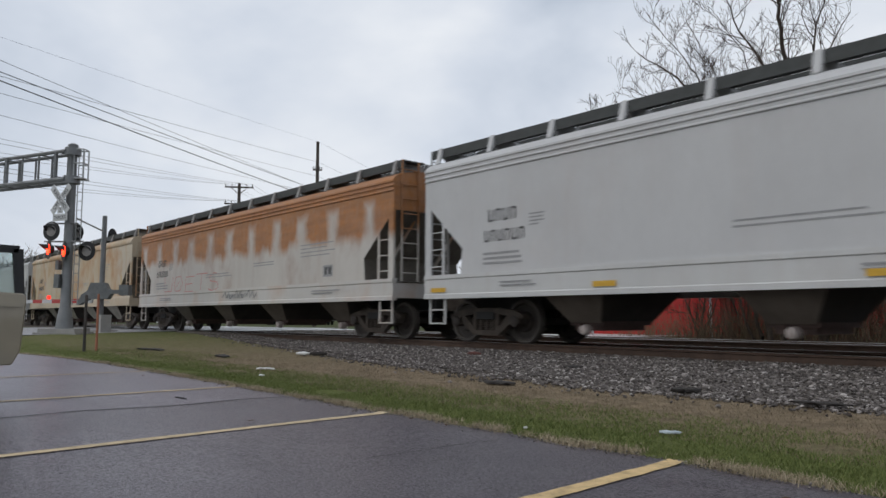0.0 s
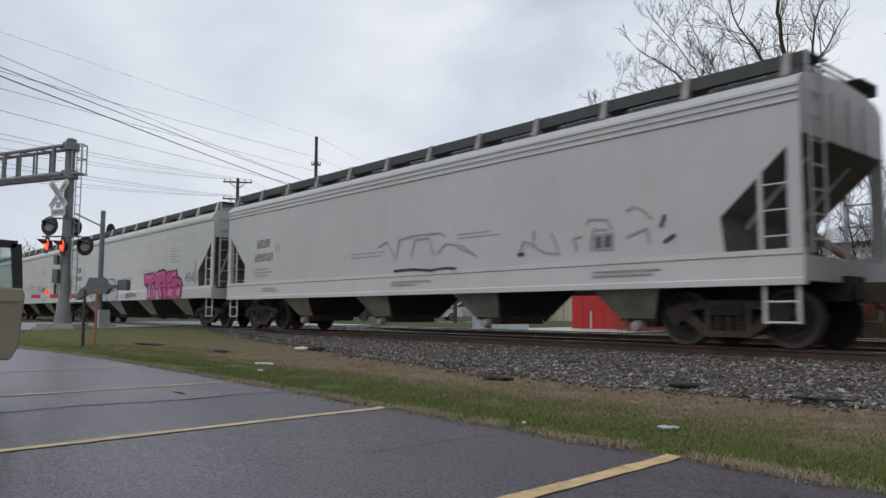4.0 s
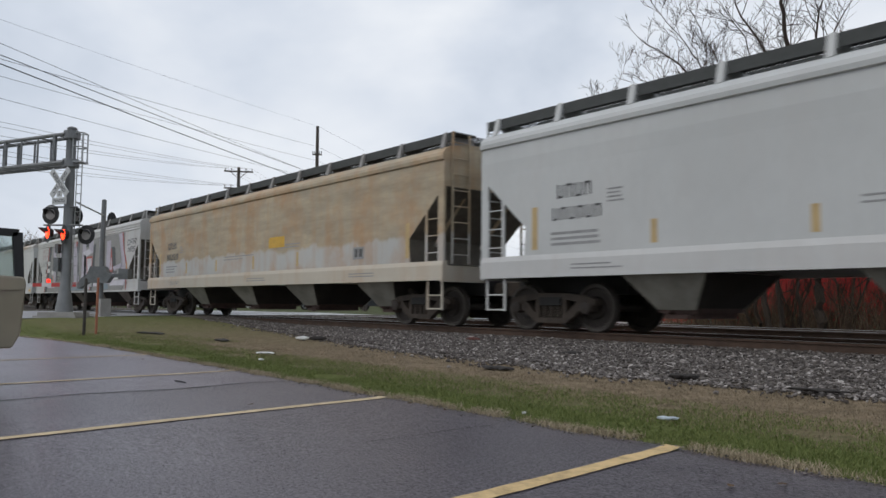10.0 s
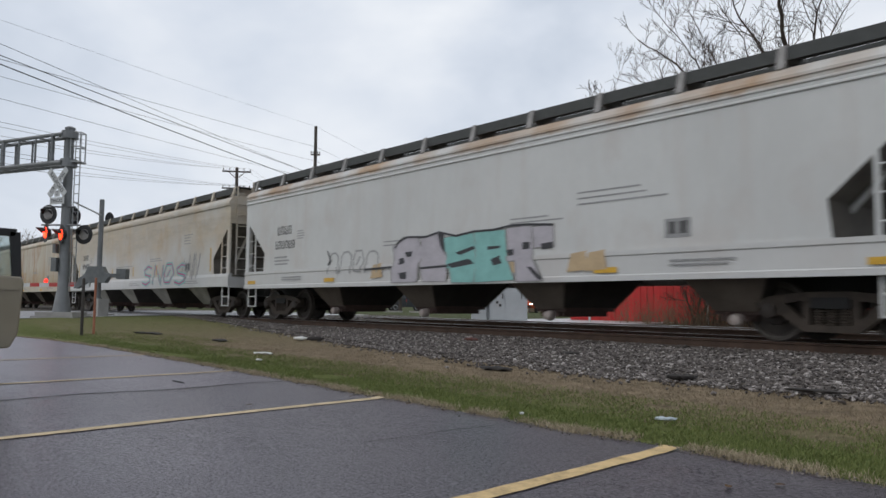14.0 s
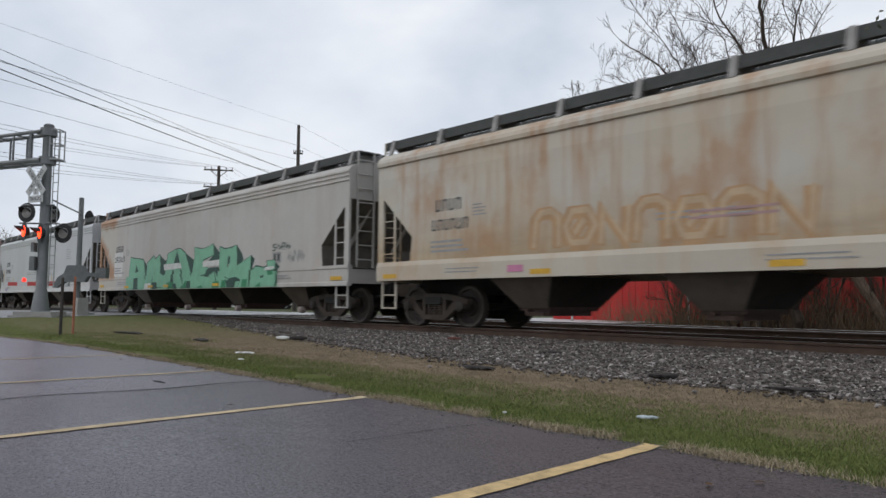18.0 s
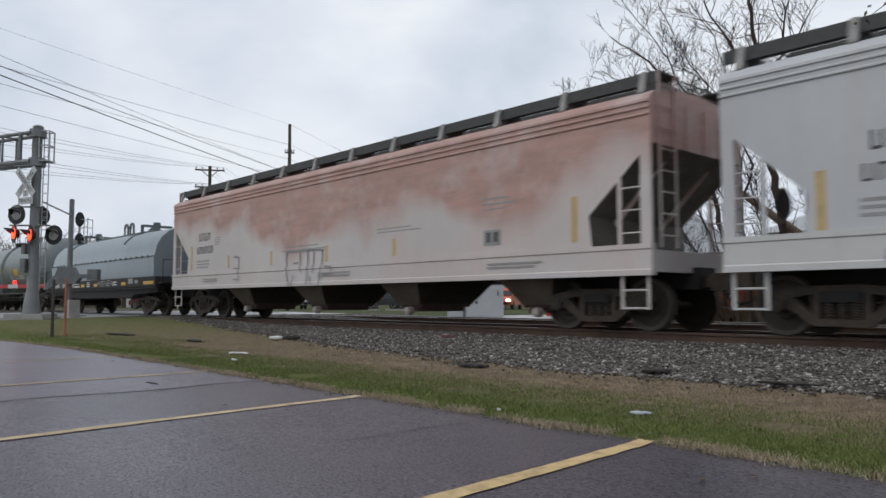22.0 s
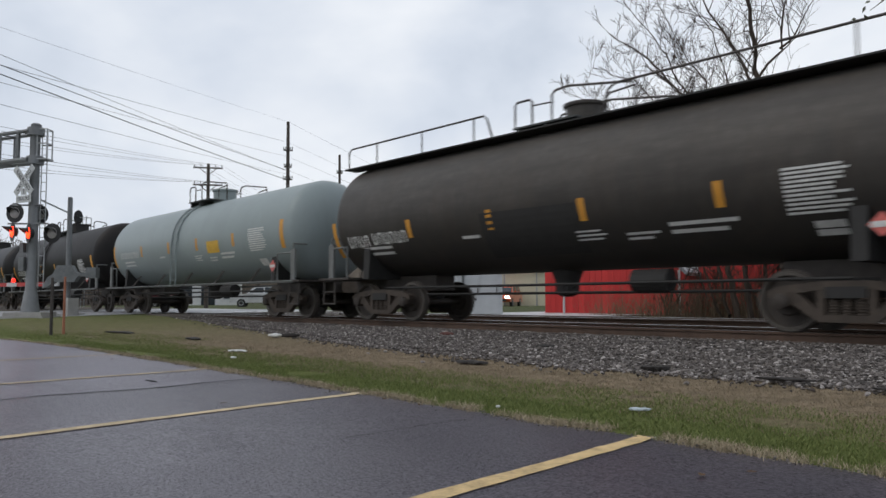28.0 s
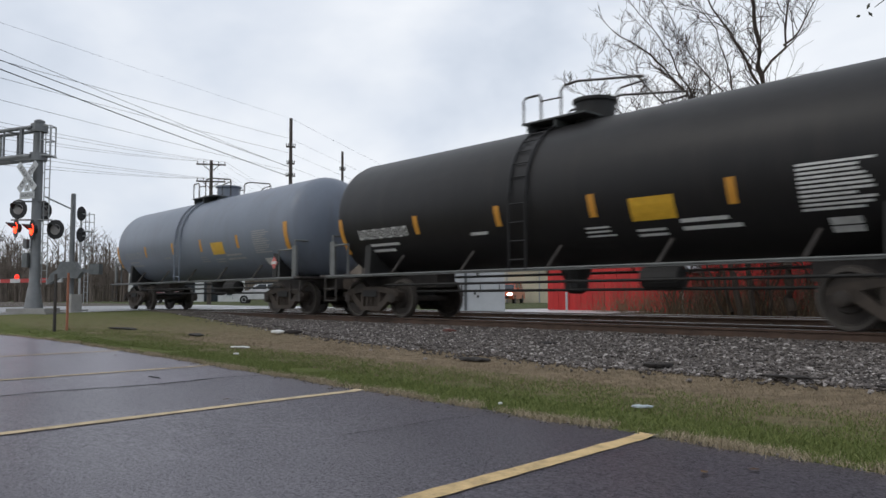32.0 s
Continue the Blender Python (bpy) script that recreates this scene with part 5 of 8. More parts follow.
graffiti(c11, SIDE, "~NN", 4.6, 1.3, 1.6, 0.9, 0.09, [(S_GREY, 1.0, (0, 0))], 0.3, "", SILL)
graffiti(c12, SIDE, "nQNnQnN", -5.4, 1.55, 5.2, 0.66, 0.24, [(spray("rust_stained_spray", (0.44, 0.27, 0.14)), 1.0, (0, 0)), (spray("peach_stained_spray", (0.49, 0.36, 0.23)), 0.45, (0.03, 0.03))], 0.05, "rust-stained faded graffiti letters")
marks("lettering", c12, SIDE, [(-0.8, 1.98, 1.4, 0.04), (-0.8, 1.88, 1.4, 0.04)], S_MAUVE, 0.009)
marks("lettering", c7, SIDE, [(1.8, 1.79, 1.55, 0.045), (1.85, 1.68, 1.4, 0.045)], S_MAUVE, 0.009)
shape(c12, [(-6.0, 1.14), (-5.6, 1.14), (-5.6, 1.27), (-6.0, 1.27)], S_LPINK, 1, "sticker", "pink paper notice")
graffiti(c14, SIDE - 0.06, "n~N", -7.51, 1.02, 0.49, 0.19, 0.06, [(spray("purple_spray", (0.26, 0.17, 0.42)), 1.0, (0, 0))], 0.15, "purple scribbled tag on the sill")
# green piece with the sill painted too
paint_panel(c13, SIDE, -6.6, 5.4, 0.95, 1.47, S_MINT, SILL, 0.05, "mint green paint over the lower side")
# green piece on the dusty grey car: shadows, letters, then the marks left inside them
for pts in ([(-4.87, 2.09), (-4.42, 1.79), (-4.36, 1.49), (-4.53, 1.05), (-4.69, 1.58)],
            [(-3.28, 2.22), (-2.84, 2.02), (-2.26, 1.92), (-2.76, 1.82), (-2.66, 1.38), (-3.29, 1.51)],
            [(-1.00, 2.19), (-0.23, 1.90), (-0.45, 1.33), (-0.73, 1.62)],
            [(1.19, 2.39), (1.74, 2.03), (1.71, 1.87), (0.82, 1.83), (1.26, 2.04)],
            [(0.94, 1.61), (1.68, 1.62), (1.68, 1.24), (1.42, 1.50), (0.82, 1.31), (0.55, 1.39)],
            [(2.83, 2.26), (3.20, 1.99), (3.30, 1.79), (2.87, 1.61)],
            [(3.76, 1.91), (4.01, 1.79), (3.88, 1.59), (3.85, 1.17), (3.70, 1.17)],
            [(2.40, 1.26), (3.11, 1.32), (3.37, 1.16), (2.40, 1.11)],
            [(5.19, 1.71), (5.46, 1.52), (5.40, 1.38), (5.23, 1.42)],
            [(-1.87, 2.29), (-1.63, 2.30), (-1.34, 1.78), (-2.03, 1.81)],
            [(-2.21, 1.62), (-1.85, 1.60), (-1.71, 1.03), (-2.24, 1.01)],
            [(-1.38, 1.62), (-1.01, 1.66), (-0.72, 1.24), (-1.08, 1.17)],):
    shape(c13, pts, S_DKGREEN, 0, 'graffiti_shadow', 'dark green painted shadow of a letter')
piece(c13, [[(-6.25, 2.22), (-5.62, 2.15), (-5.77, 0.89), (-6.53, 0.90)], [(-5.68, 2.17), (-4.87, 2.09), (-4.39, 0.89), (-5.28, 0.88)], [(-5.86, 1.67), (-4.88, 1.61), (-4.87, 1.39), (-5.85, 1.42)]], S_MINT, S_DKGREEN, 0.035, 'large mint green graffiti letter with green edges')
piece(c13, [[(-4.48, 1.94), (-3.86, 2.20), (-3.70, 2.07), (-3.81, 1.47), (-3.92, 1.04), (-4.56, 1.05)], [(-3.73, 2.04), (-3.28, 2.22), (-3.17, 1.87), (-3.27, 1.03), (-3.85, 1.04)], [(-3.44, 1.60), (-2.71, 1.41), (-2.34, 1.38), (-2.42, 1.02), (-3.42, 1.03)]], S_MINT, S_DKGREEN, 0.035, 'large mint green graffiti letter with green edges')
piece(c13, [[(-2.50, 2.22), (-1.87, 2.34), (-1.67, 2.30), (-2.03, 1.75), (-2.67, 1.78)], [(-2.62, 1.84), (-2.03, 1.81), (-2.19, 0.93), (-2.88, 0.94)], [(-1.74, 2.36), (-1.40, 2.34), (-1.00, 2.19), (-0.41, 1.36), (-0.33, 0.92), (-0.92, 0.99), (-1.38, 1.78)], [(-1.94, 1.67), (-1.42, 1.65), (-1.08, 1.07), (-1.37, 0.89), (-1.84, 1.09)]], S_MINT, S_DKGREEN, 0.035, 'large mint green graffiti letter with green edges')
piece(c13, [[(-0.23, 2.34), (0.32, 2.25), (0.71, 2.29), (1.19, 2.39), (1.27, 2.03), (0.63, 1.93), (-0.19, 1.84)], [(-0.12, 2.31), (0.54, 2.21), (0.37, 1.33), (0.48, 0.87), (-0.50, 0.88), (-0.34, 1.60)], [(0.27, 1.72), (0.93, 1.59), (0.72, 1.41), (0.26, 1.38)], [(0.15, 1.39), (0.98, 1.31), (1.42, 1.46), (1.49, 1.18), (1.33, 0.86), (-0.37, 0.88)]], S_MINT, S_DKGREEN, 0.035, 'large mint green graffiti letter with green edges')
piece(c13, [[(1.68, 2.26), (2.02, 2.17), (2.32, 2.17), (2.22, 1.60), (2.12, 0.87), (1.65, 0.88)], [(2.02, 2.17), (2.50, 2.19), (2.83, 2.26), (2.87, 1.97), (2.38, 1.92)], [(2.44, 2.02), (2.87, 2.04), (2.90, 1.58), (2.32, 1.53)], [(2.22, 1.62), (2.87, 1.61), (3.24, 1.73), (3.78, 1.90), (3.74, 1.21), (3.37, 1.14), (2.90, 1.28), (2.40, 1.24), (2.14, 1.33)], [(3.24, 1.23), (3.75, 1.25), (3.70, 0.87), (2.98, 0.88)]], S_MINT, S_DKGREEN, 0.035, 'large mint green graffiti letter with green edges')
piece(c13, [[(3.85, 1.45), (4.08, 1.56), (4.20, 1.53), (4.15, 0.90), (3.80, 0.91)], [(4.15, 1.56), (4.46, 1.52), (4.62, 1.18), (4.43, 0.90), (4.07, 0.90)], [(4.32, 1.47), (4.79, 1.54), (4.92, 1.21), (4.87, 0.91), (4.46, 0.92)], [(4.77, 1.70), (5.21, 1.71), (5.23, 1.52), (4.81, 1.50)], [(4.81, 1.39), (5.29, 1.40), (5.35, 1.16), (5.28, 0.94), (4.87, 0.93)]], S_MINT, S_DKGREEN, 0.035, 'large mint green graffiti letter with green edges')
for pts in ([(-5.61, 1.90), (-5.33, 1.65), (-5.71, 1.61)],
            [(2.28, 1.90), (2.44, 1.95), (2.41, 1.72), (2.26, 1.68)],
            [(-5.76, 1.38), (-5.30, 1.40), (-5.30, 0.88), (-5.77, 0.89)],
            [(-3.83, 1.21), (-3.37, 1.20), (-3.37, 0.89), (-3.82, 0.90)],
            [(-0.72, 1.21), (-0.41, 1.21), (-0.41, 0.88), (-0.76, 0.89)],
            [(2.22, 1.18), (2.87, 1.20), (2.79, 0.88), (2.35, 0.87)],
            [(-1.89, 1.14), (-1.63, 1.13), (-1.49, 0.90), (-1.84, 0.90)],
            [(4.44, 1.27), (4.65, 1.30), (4.62, 1.22), (4.46, 1.21)],):
    shape(c13, pts, S_DKGREEN, 4, 'graffiti_shadow', 'dark green painted gap')
for pts in ([(-1.04, 1.04), (-0.84, 1.22), (-0.68, 1.21), (-0.76, 0.90), (-1.16, 0.90)],
            [(1.31, 1.15), (1.74, 1.17), (1.71, 0.88), (1.20, 0.87)],
            [(1.95, 1.19), (2.20, 1.18), (2.26, 0.87), (1.90, 0.87)],
            [(3.33, 1.19), (3.65, 1.20), (3.60, 0.87), (3.25, 0.88)],
            [(-2.47, 1.18), (-1.93, 1.19), (-1.84, 0.91), (-2.33, 0.91)],
            [(0.15, 1.00), (0.44, 1.06), (0.72, 0.89), (-0.03, 0.89)],
            [(4.85, 1.40), (5.16, 1.41), (5.16, 1.30), (4.87, 1.29)],
            [(4.07, 0.94), (4.44, 1.09), (4.50, 0.90), (4.20, 0.88)],):
    shape(c13, pts, S_GREEN, 4, 'graffiti_shadow', 'mid green painted shading')
for pts in ([(-2.84, 1.85), (-1.39, 1.86), (-1.26, 1.67), (-2.81, 1.63)],
            [(0.45, 1.83), (1.68, 1.85), (1.68, 1.67), (0.45, 1.66)],
            [(4.65, 1.53), (5.17, 1.54), (5.17, 1.45), (4.67, 1.43)],
            [(-4.56, 1.17), (-3.98, 1.19), (-3.97, 0.93), (-4.61, 0.92)],):
    shape(c13, pts, M_WHITE_MARK, 5, 'data_panel', 'pale lettering panel left free of paint')
S_RUST = spray("rust_wash", (0.37, 0.19, 0.075), 0.7)
graffiti(c13, SIDE, "S~R~", 5.0, 1.98, 1.0, 0.20, 0.035, [(S_DKGREEN, 1.0, (0, 0))], 0.3)
graffiti(c13, SIDE, "~N~", 5.9, 1.62, 0.9, 0.30, 0.07, [(S_GREY, 1.0, (0, 0))], 0.1)
for x in (-5.89, -3.36, -1.88, 2.15):
    marks("reflector", c13, -1.632, [(x, 1.06, 0.46, 0.09)], M_YELLOW, 0.004)
paint_panel(c13, SIDE, -8.15, -7.2, 1.5, 2.5, M_WHITE_MARK, None, 0.03, "white painted lettering panel")
# black outline tag on the faded pink car
for pts in ([(-2.63, 1.87), (-1.98, 1.88)],
            [(-2.59, 1.84), (-2.54, 1.23), (-2.42, 0.95)],
            [(-2.23, 1.55), (-1.98, 1.56)],
            [(-1.98, 1.88), (-0.80, 1.86)],
            [(-1.92, 1.85), (-1.84, 1.31)],
            [(-1.51, 1.85), (-1.54, 0.93)],
            [(-1.22, 1.84), (-1.25, 1.28)],
            [(-0.83, 1.86), (-0.87, 1.27), (-0.97, 0.92)],
            [(-0.69, 1.43), (-0.36, 1.39), (-0.39, 1.25), (-0.80, 1.22)],
            [(-5.66, 1.88), (-5.35, 1.87), (-5.29, 1.18), (-5.60, 1.19)],
            [(-5.66, 1.53), (-5.30, 1.53)],
            [(-2.19, 1.22), (-2.34, 0.92)],
            [(-1.36, 1.17), (-1.29, 0.92)],):
    stroke(c15, pts, 0.04, S_GREY)


# ---- tank cars ----
M_STRUT = plain("grimy_grey_strut", (0.15, 0.155, 0.15), 0.7, 4, 0.7)


def tank_car(i, label, paint, rail="short", mark=None, cap=None, truck=2.08, up=0.0, panel=None):
    x0, x1 = GAPS[i + 1], GAPS[i]
    L, xc = x1 - x0, (x0 + x1) / 2
    car = thing("tank_car", label, "freight car", (xc, TRACK_Y, RAIL_Z), group="freight cars of the train")
    train.append((car, xc))
    half, R, zt = L / 2, 1.46, 2.52
    e = half - 0.68
    d = 0.66
    bm = bmesh.new()
    prof = []
    for k in range(9):
        a = math.pi / 2 * k / 8
        prof.append((-e + d - d * math.cos(a) if k else -e, max(0.02, R * math.sin(a))))
    prof = prof + [(-s, r) for s, r in prof[::-1]]
    lathe(bm, prof, "x", 56, (0, 0, zt))
    part("tank", bm, paint, car, smooth=True)
    # underframe: walkway sill along the side, stub sills, bolsters
    for s in (-1, 1) if rail == "short" else ():
        bm = bmesh.new()
        y0, y1 = sorted((s * 1.36, s * 1.52))
        box(bm, -e + 0.1, e - 0.1, y0, y1, 0.98, 1.02)
        tube(bm, [(-e + 0.1, s * 1.52, 1.02), (e - 0.1, s * 1.52, 1.02)], 0.022, 6)
        part("side_rail", bm, M_STRUT, car)
        for k in range(5):
            x = (k - 2) * (2 * e - 3.0) / 5
            bm = bmesh.new()
            tube(bm, [(x, s * 1.44, 1.0), (x + 0.15, s * 1.16, 1.45)], 0.03, 5)
            part("rail_bracket", bm, M_STEEL, car)
    for s in (-1, 1):
        bm = bmesh.new()
        xa, xb = sorted((s * (half - 0.5), s * (e - 3.0)))
        box(bm, xa, xb, -0.30, 0.30, 0.72, 1.08)
        xa, xb = sorted((s * (half - 0.5), s * (e - 1.1)))
        box(bm, xa, xb, -1.50, 1.50, 1.00, 1.05)
        part("end_platform", bm, M_STEEL, car)
        bm = bmesh.new()
        x = s * (e - 1.55)
        prism(bm, [(-1.30, 1.0), (1.30, 1.0), (1.25, 1.75), (1.0, 1.45), (0, 1.2), (-1.0, 1.45), (-1.25, 1.75)], "x", x - 0.11, x + 0.11)
        part("saddle", bm, M_BLACK, car)
        for sy in (-1, 1):
            bm = bmesh.new()
            xp = s * (e - 0.25)
            tube(bm, [(xp, sy * 1.40, 1.04), (xp, sy * 1.40, 2.05), (xp, sy * 0.5, 2.05)], 0.035, 6)
            tube(bm, [(xp - s * 0.75, sy * 1.46, 1.04), (xp - s * 0.75, sy * 1.46, 1.80), (xp, sy * 1.40, 1.80)], 0.03, 6)
            box(bm, xp - 0.10, xp + 0.10, sy * 1.40 - 0.03, sy * 1.40 + 0.03, 1.04, 1.9)
            part("end_handrail", bm, M_STRUT, car)
            bm = bmesh.new()
            for x in (s * (half - 0.62), s * (half - 1.1)):
                box(bm, x - 0.02, x + 0.02, sy * 1.42 - 0.015, sy * 1.42 + 0.015, 0.38, 1.02)
            for z in (0.40, 0.70):
                tube(bm, [(s * (half - 0.62), sy * 1.42, z), (s * (half - 1.1), sy * 1.42, z)], 0.018, 5)
            part("step_stirrup", bm, M_STEEL, car)
        coupler(car, half, s)
        bogie(car, s * (half - truck), xc)
    # brake rod and bottom outlet
    bm = bmesh.new()
    for z, y in ((0.78, -0.9), (0.62, -0.7)):
        tube(bm, [(-e + 1.8, y, z), (e - 1.8, y, z)], 0.028, 5)
    part("brake_rod", bm, M_BLACK, car)
    bm = bmesh.new()
    lathe(bm, [(0.55, 0.12), (0.62, 0.25), (0.85, 0.25), (1.10, 0.35)], "z", 14, (-0.4, 0, 0))
    part("outlet_valve", bm, M_BLACK, car)
    bm = bmesh.new()
    lathe(bm, [(-0.4, 0.06), (-0.36, 0.2), (0.36, 0.2), (0.4, 0.06)], "x", 12, (2.0, -0.7, 0.82))
    part("air_reservoir", bm, M_BLACK, car)
    # dome, platform, railings, side ladder
    bm = bmesh.new()
    lathe(bm, [(3.90, 0.40), (4.34, 0.40), (4.36, 0.45), (4.42, 0.45), (4.43, 0.38)], "z", 18, (0.12, 0, 0))
    part("dome_housing", bm, cap or paint, car, smooth=True)
    bm = bmesh.new()
    box(bm, -1.15, 0.45, -0.78, 0.78, 4.0, 4.035)
    for x in (-1.0, -0.3):
        box(bm, x - 0.025, x + 0.025, -0.76, 0.76, 3.84, 4.0)
    part("top_platform", bm, M_GRATE, car)
    for sy in (-1, 1):
        bm = bmesh.new()
        y = sy * 0.74
        tube(bm, [(-1.12, y, 4.02), (-1.12, y, 4.50), (-1.06, y, 4.56), (-0.72, y, 4.56), (-0.66, y, 4.50), (-0.66, y, 4.02)], 0.024, 6)
        tube(bm, [(-0.66, y, 4.42), (-0.12, y, 4.40)], 0.018, 5)
        tube(bm, [(-0.15, y, 4.02), (-0.15, y, 4.54), (-0.06, y, 4.62), (0.25, y, 4.64), (1.70, y, 4.42), (1.76, y, 4.36), (1.76, y, 3.86)], 0.024, 6)
        tube(bm, [(1.15, y, 3.86), (1.15, y, 4.24), (1.22, y, 4.30), (1.76, y, 4.34)], 0.020, 5)
        part("top_railing", bm, M_STEEL, car)
    bm = bmesh.new()
    arc = [(-R * 1.03 * math.cos(a), zt + R * 1.03 * math.sin(a)) for a in [math.pi / 2 * k / 7 * 0.86 for k in range(8)]]
    for x in (-0.85, -0.42):
        pts = [(x, -1.52, 1.0), (x, -1.52, 2.2)] + [(x, y, z) for y, z in arc]
        tube(bm, pts, 0.028, 5)
    for k in range(4):
        tube(bm, [(-0.85, -1.52, 1.2 + k * 0.36), (-0.42, -1.52, 1.2 + k * 0.36)], 0.016, 5)
    for y, z in arc[1:]:
        tube(bm, [(-0.85, y, z), (-0.42, y, z)], 0.016, 5)
    if rail == "short":
        part("side_ladder", bm, paint, car)
    else:
        bm.free()
    if rail == "long":
        bm = bmesh.new()
        for s in (-1, 1):
            box(bm, -e + 0.2, e - 0.2, s * 0.78 - 0.22, s * 0.78 + 0.22, 3.86, 3.89)
        part("top_walkway", bm, M_BLACK, car)
        for s in (-1, 1):
            bm = bmesh.new()
            y = s * 0.98
            tube(bm, [(-e + 0.4, y, 3.87), (-e + 0.4, y, 4.30), (-e + 0.5, y, 4.38), (-1.8, y, 4.38), (-1.7, y, 4.30), (-1.55, y, 3.87)], 0.024, 5)
            tube(bm, [(1.2, y, 3.87), (1.35, y, 4.30), (1.5, y, 4.38), (e - 0.5, y, 4.38), (e - 0.4, y, 4.30), (e - 0.4, y, 3.87)], 0.024, 5)
            for k in range(3):
                for q in (-1, 1):
                    tube(bm, [(q * (2.1 + k * 1.7), y, 3.87), (q * (2.1 + k * 1.7), y, 4.38)], 0.018, 5)
            part("walkway_railing", bm, M_STEEL, car)
    # bands and lettering wrap round the shell
    mk = mark or M_WHITE_MARK

    def on_shell(rows, material, name, lab=""):
        for group in clusters(rows):
            bm = bmesh.new()
            for x, z, w, h in group:
                n = max(1, int(h / 0.12))
                rr, pv = R + 0.006, None
                for k in range(n + 1):
                    q = max(-0.98, min(0.98, (z - h / 2 + h * k / n - zt) / R))
                    y = -math.sqrt(1 - q * q) * rr
                    c = (bm.verts.new((x - w / 2, y, zt + q * rr)), bm.verts.new((x + w / 2, y, zt + q * rr)))
                    if pv:
                        bm.faces.new((pv[0], pv[1], c[1], c[0]))
                    pv = c
            part(name, bm, material, car, lab)

    rng = random.Random(i * 7)
    on_shell([(-6.65, 2.0 + up, 0.15, 0.85)], M_AMBER, "reflector")
    on_shell([(6.50, 2.1 + up, 0.20, 0.80)], M_AMBER, "reflector")
    for x in (-3.78, -1.27, 1.02, 3.60):
        on_shell([(x, 2.10 + up, 0.15, 0.40)], M_AMBER, "reflector")
    on_shell(word(-5.05, 2.00 + up, 10, 0.23) if rail == "short" else word(-5.75, 1.92, 4, 0.27) + word(-4.55, 1.95, 6, 0.27), mk, "lettering", "reporting marks as plain bars")
    on_shell(block(rng, -5.0, 1.74 + up, 1.3, 2, 0.06, 0.13), mk, "lettering")
    on_shell(block(rng, 5.1, 2.34 + up, 1.05, 11, 0.034, 0.062), mk, "lettering")
    on_shell(block(rng, 3.3, 1.72 + up, 1.3, 2, 0.06, 0.12) + block(rng, 1.1, 1.72 + up, 0.7, 3, 0.03, 0.07) + block(rng, 2.2, 1.62 + up, 0.8, 2, 0.04, 0.08) + [(-1.9, 1.80 + up, 0.5, 0.06)], mk, "lettering")
    if rail == "long":
        on_shell([(-0.32, 1.80, 2.43, 0.88)], M_BLACK, "paint_patch", "fresh black paint patch over old lettering")
    if panel:
        on_shell([(2.2, 1.96 + up, 0.84, 0.38)], panel, "sign_panel", "yellow warning panel")
    on_shell([(5.1, 1.50 + up * 0.5, 0.42, 0.20)], M_WHITE_MARK, "sign_panel")
    bm = bmesh.new()
    lathe(bm, [(-1.50, 0.17), (-1.485, 0.17)], "y", 4, (e - 1.2, 0, 1.46))
    pl = part("hazard_placard", bm, M_PLACARD, car, "red and white diamond placard")
    bm = bmesh.new()
    box(bm, e - 1.33, e - 1.07, -1.506, -1.501, 1.42, 1.50)
    part("placard_stripe", bm, M_WHITE_MARK, pl)
    return car


M_OLIVE = plain("dull_yellow_panel", (0.33, 0.30, 0.05), 0.8, 8, 0.5)
M_PLACARD = plain("red_placard", (0.55, 0.12, 0.10), 0.85, 8, 0.5)
T17 = car_paint("grey_green_tank_paint", (0.20, 0.228, 0.228), rust=0.05, smear=0.12, seed=61, rustcol=(0.12, 0.11, 0.09), rough=0.42)
T18 = car_paint("dusty_grey_tank_paint", (0.25, 0.255, 0.245), rust=0.05, smear=0.12, seed=66, rustcol=(0.14, 0.11, 0.10), rough=0.45)
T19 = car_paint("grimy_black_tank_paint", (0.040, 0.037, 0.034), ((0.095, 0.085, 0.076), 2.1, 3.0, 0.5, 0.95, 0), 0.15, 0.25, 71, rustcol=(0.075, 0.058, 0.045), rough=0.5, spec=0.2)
T20 = car_paint("pale_green_grey_tank_paint", (0.262, 0.305, 0.305), rust=0.03, smear=0.08, seed=76, rustcol=(0.16, 0.15, 0.13), rough=0.42)
# T21, T22: zone lightens the upper shell; on T22 it paints in a sheen
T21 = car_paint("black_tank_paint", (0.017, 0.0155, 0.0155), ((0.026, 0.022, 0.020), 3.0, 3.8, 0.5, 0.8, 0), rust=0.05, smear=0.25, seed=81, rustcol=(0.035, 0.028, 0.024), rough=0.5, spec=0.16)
T22 = car_paint("satin_black_sheen_tank_paint", (0.017, 0.0162, 0.0165), ((0.029, 0.0275, 0.0275), 2.7, 3.7, 0.4, 0.9, 0), rust=0.05, smear=0.25, seed=86, rustcol=(0.038, 0.033, 0.030), rough=0.45, spec=0.25)
T23 = car_paint("blue_grey_tank_paint", (0.185, 0.21, 0.255), rust=0.12, smear=0.22, seed=91, rustcol=(0.13, 0.115, 0.12), rough=0.42)


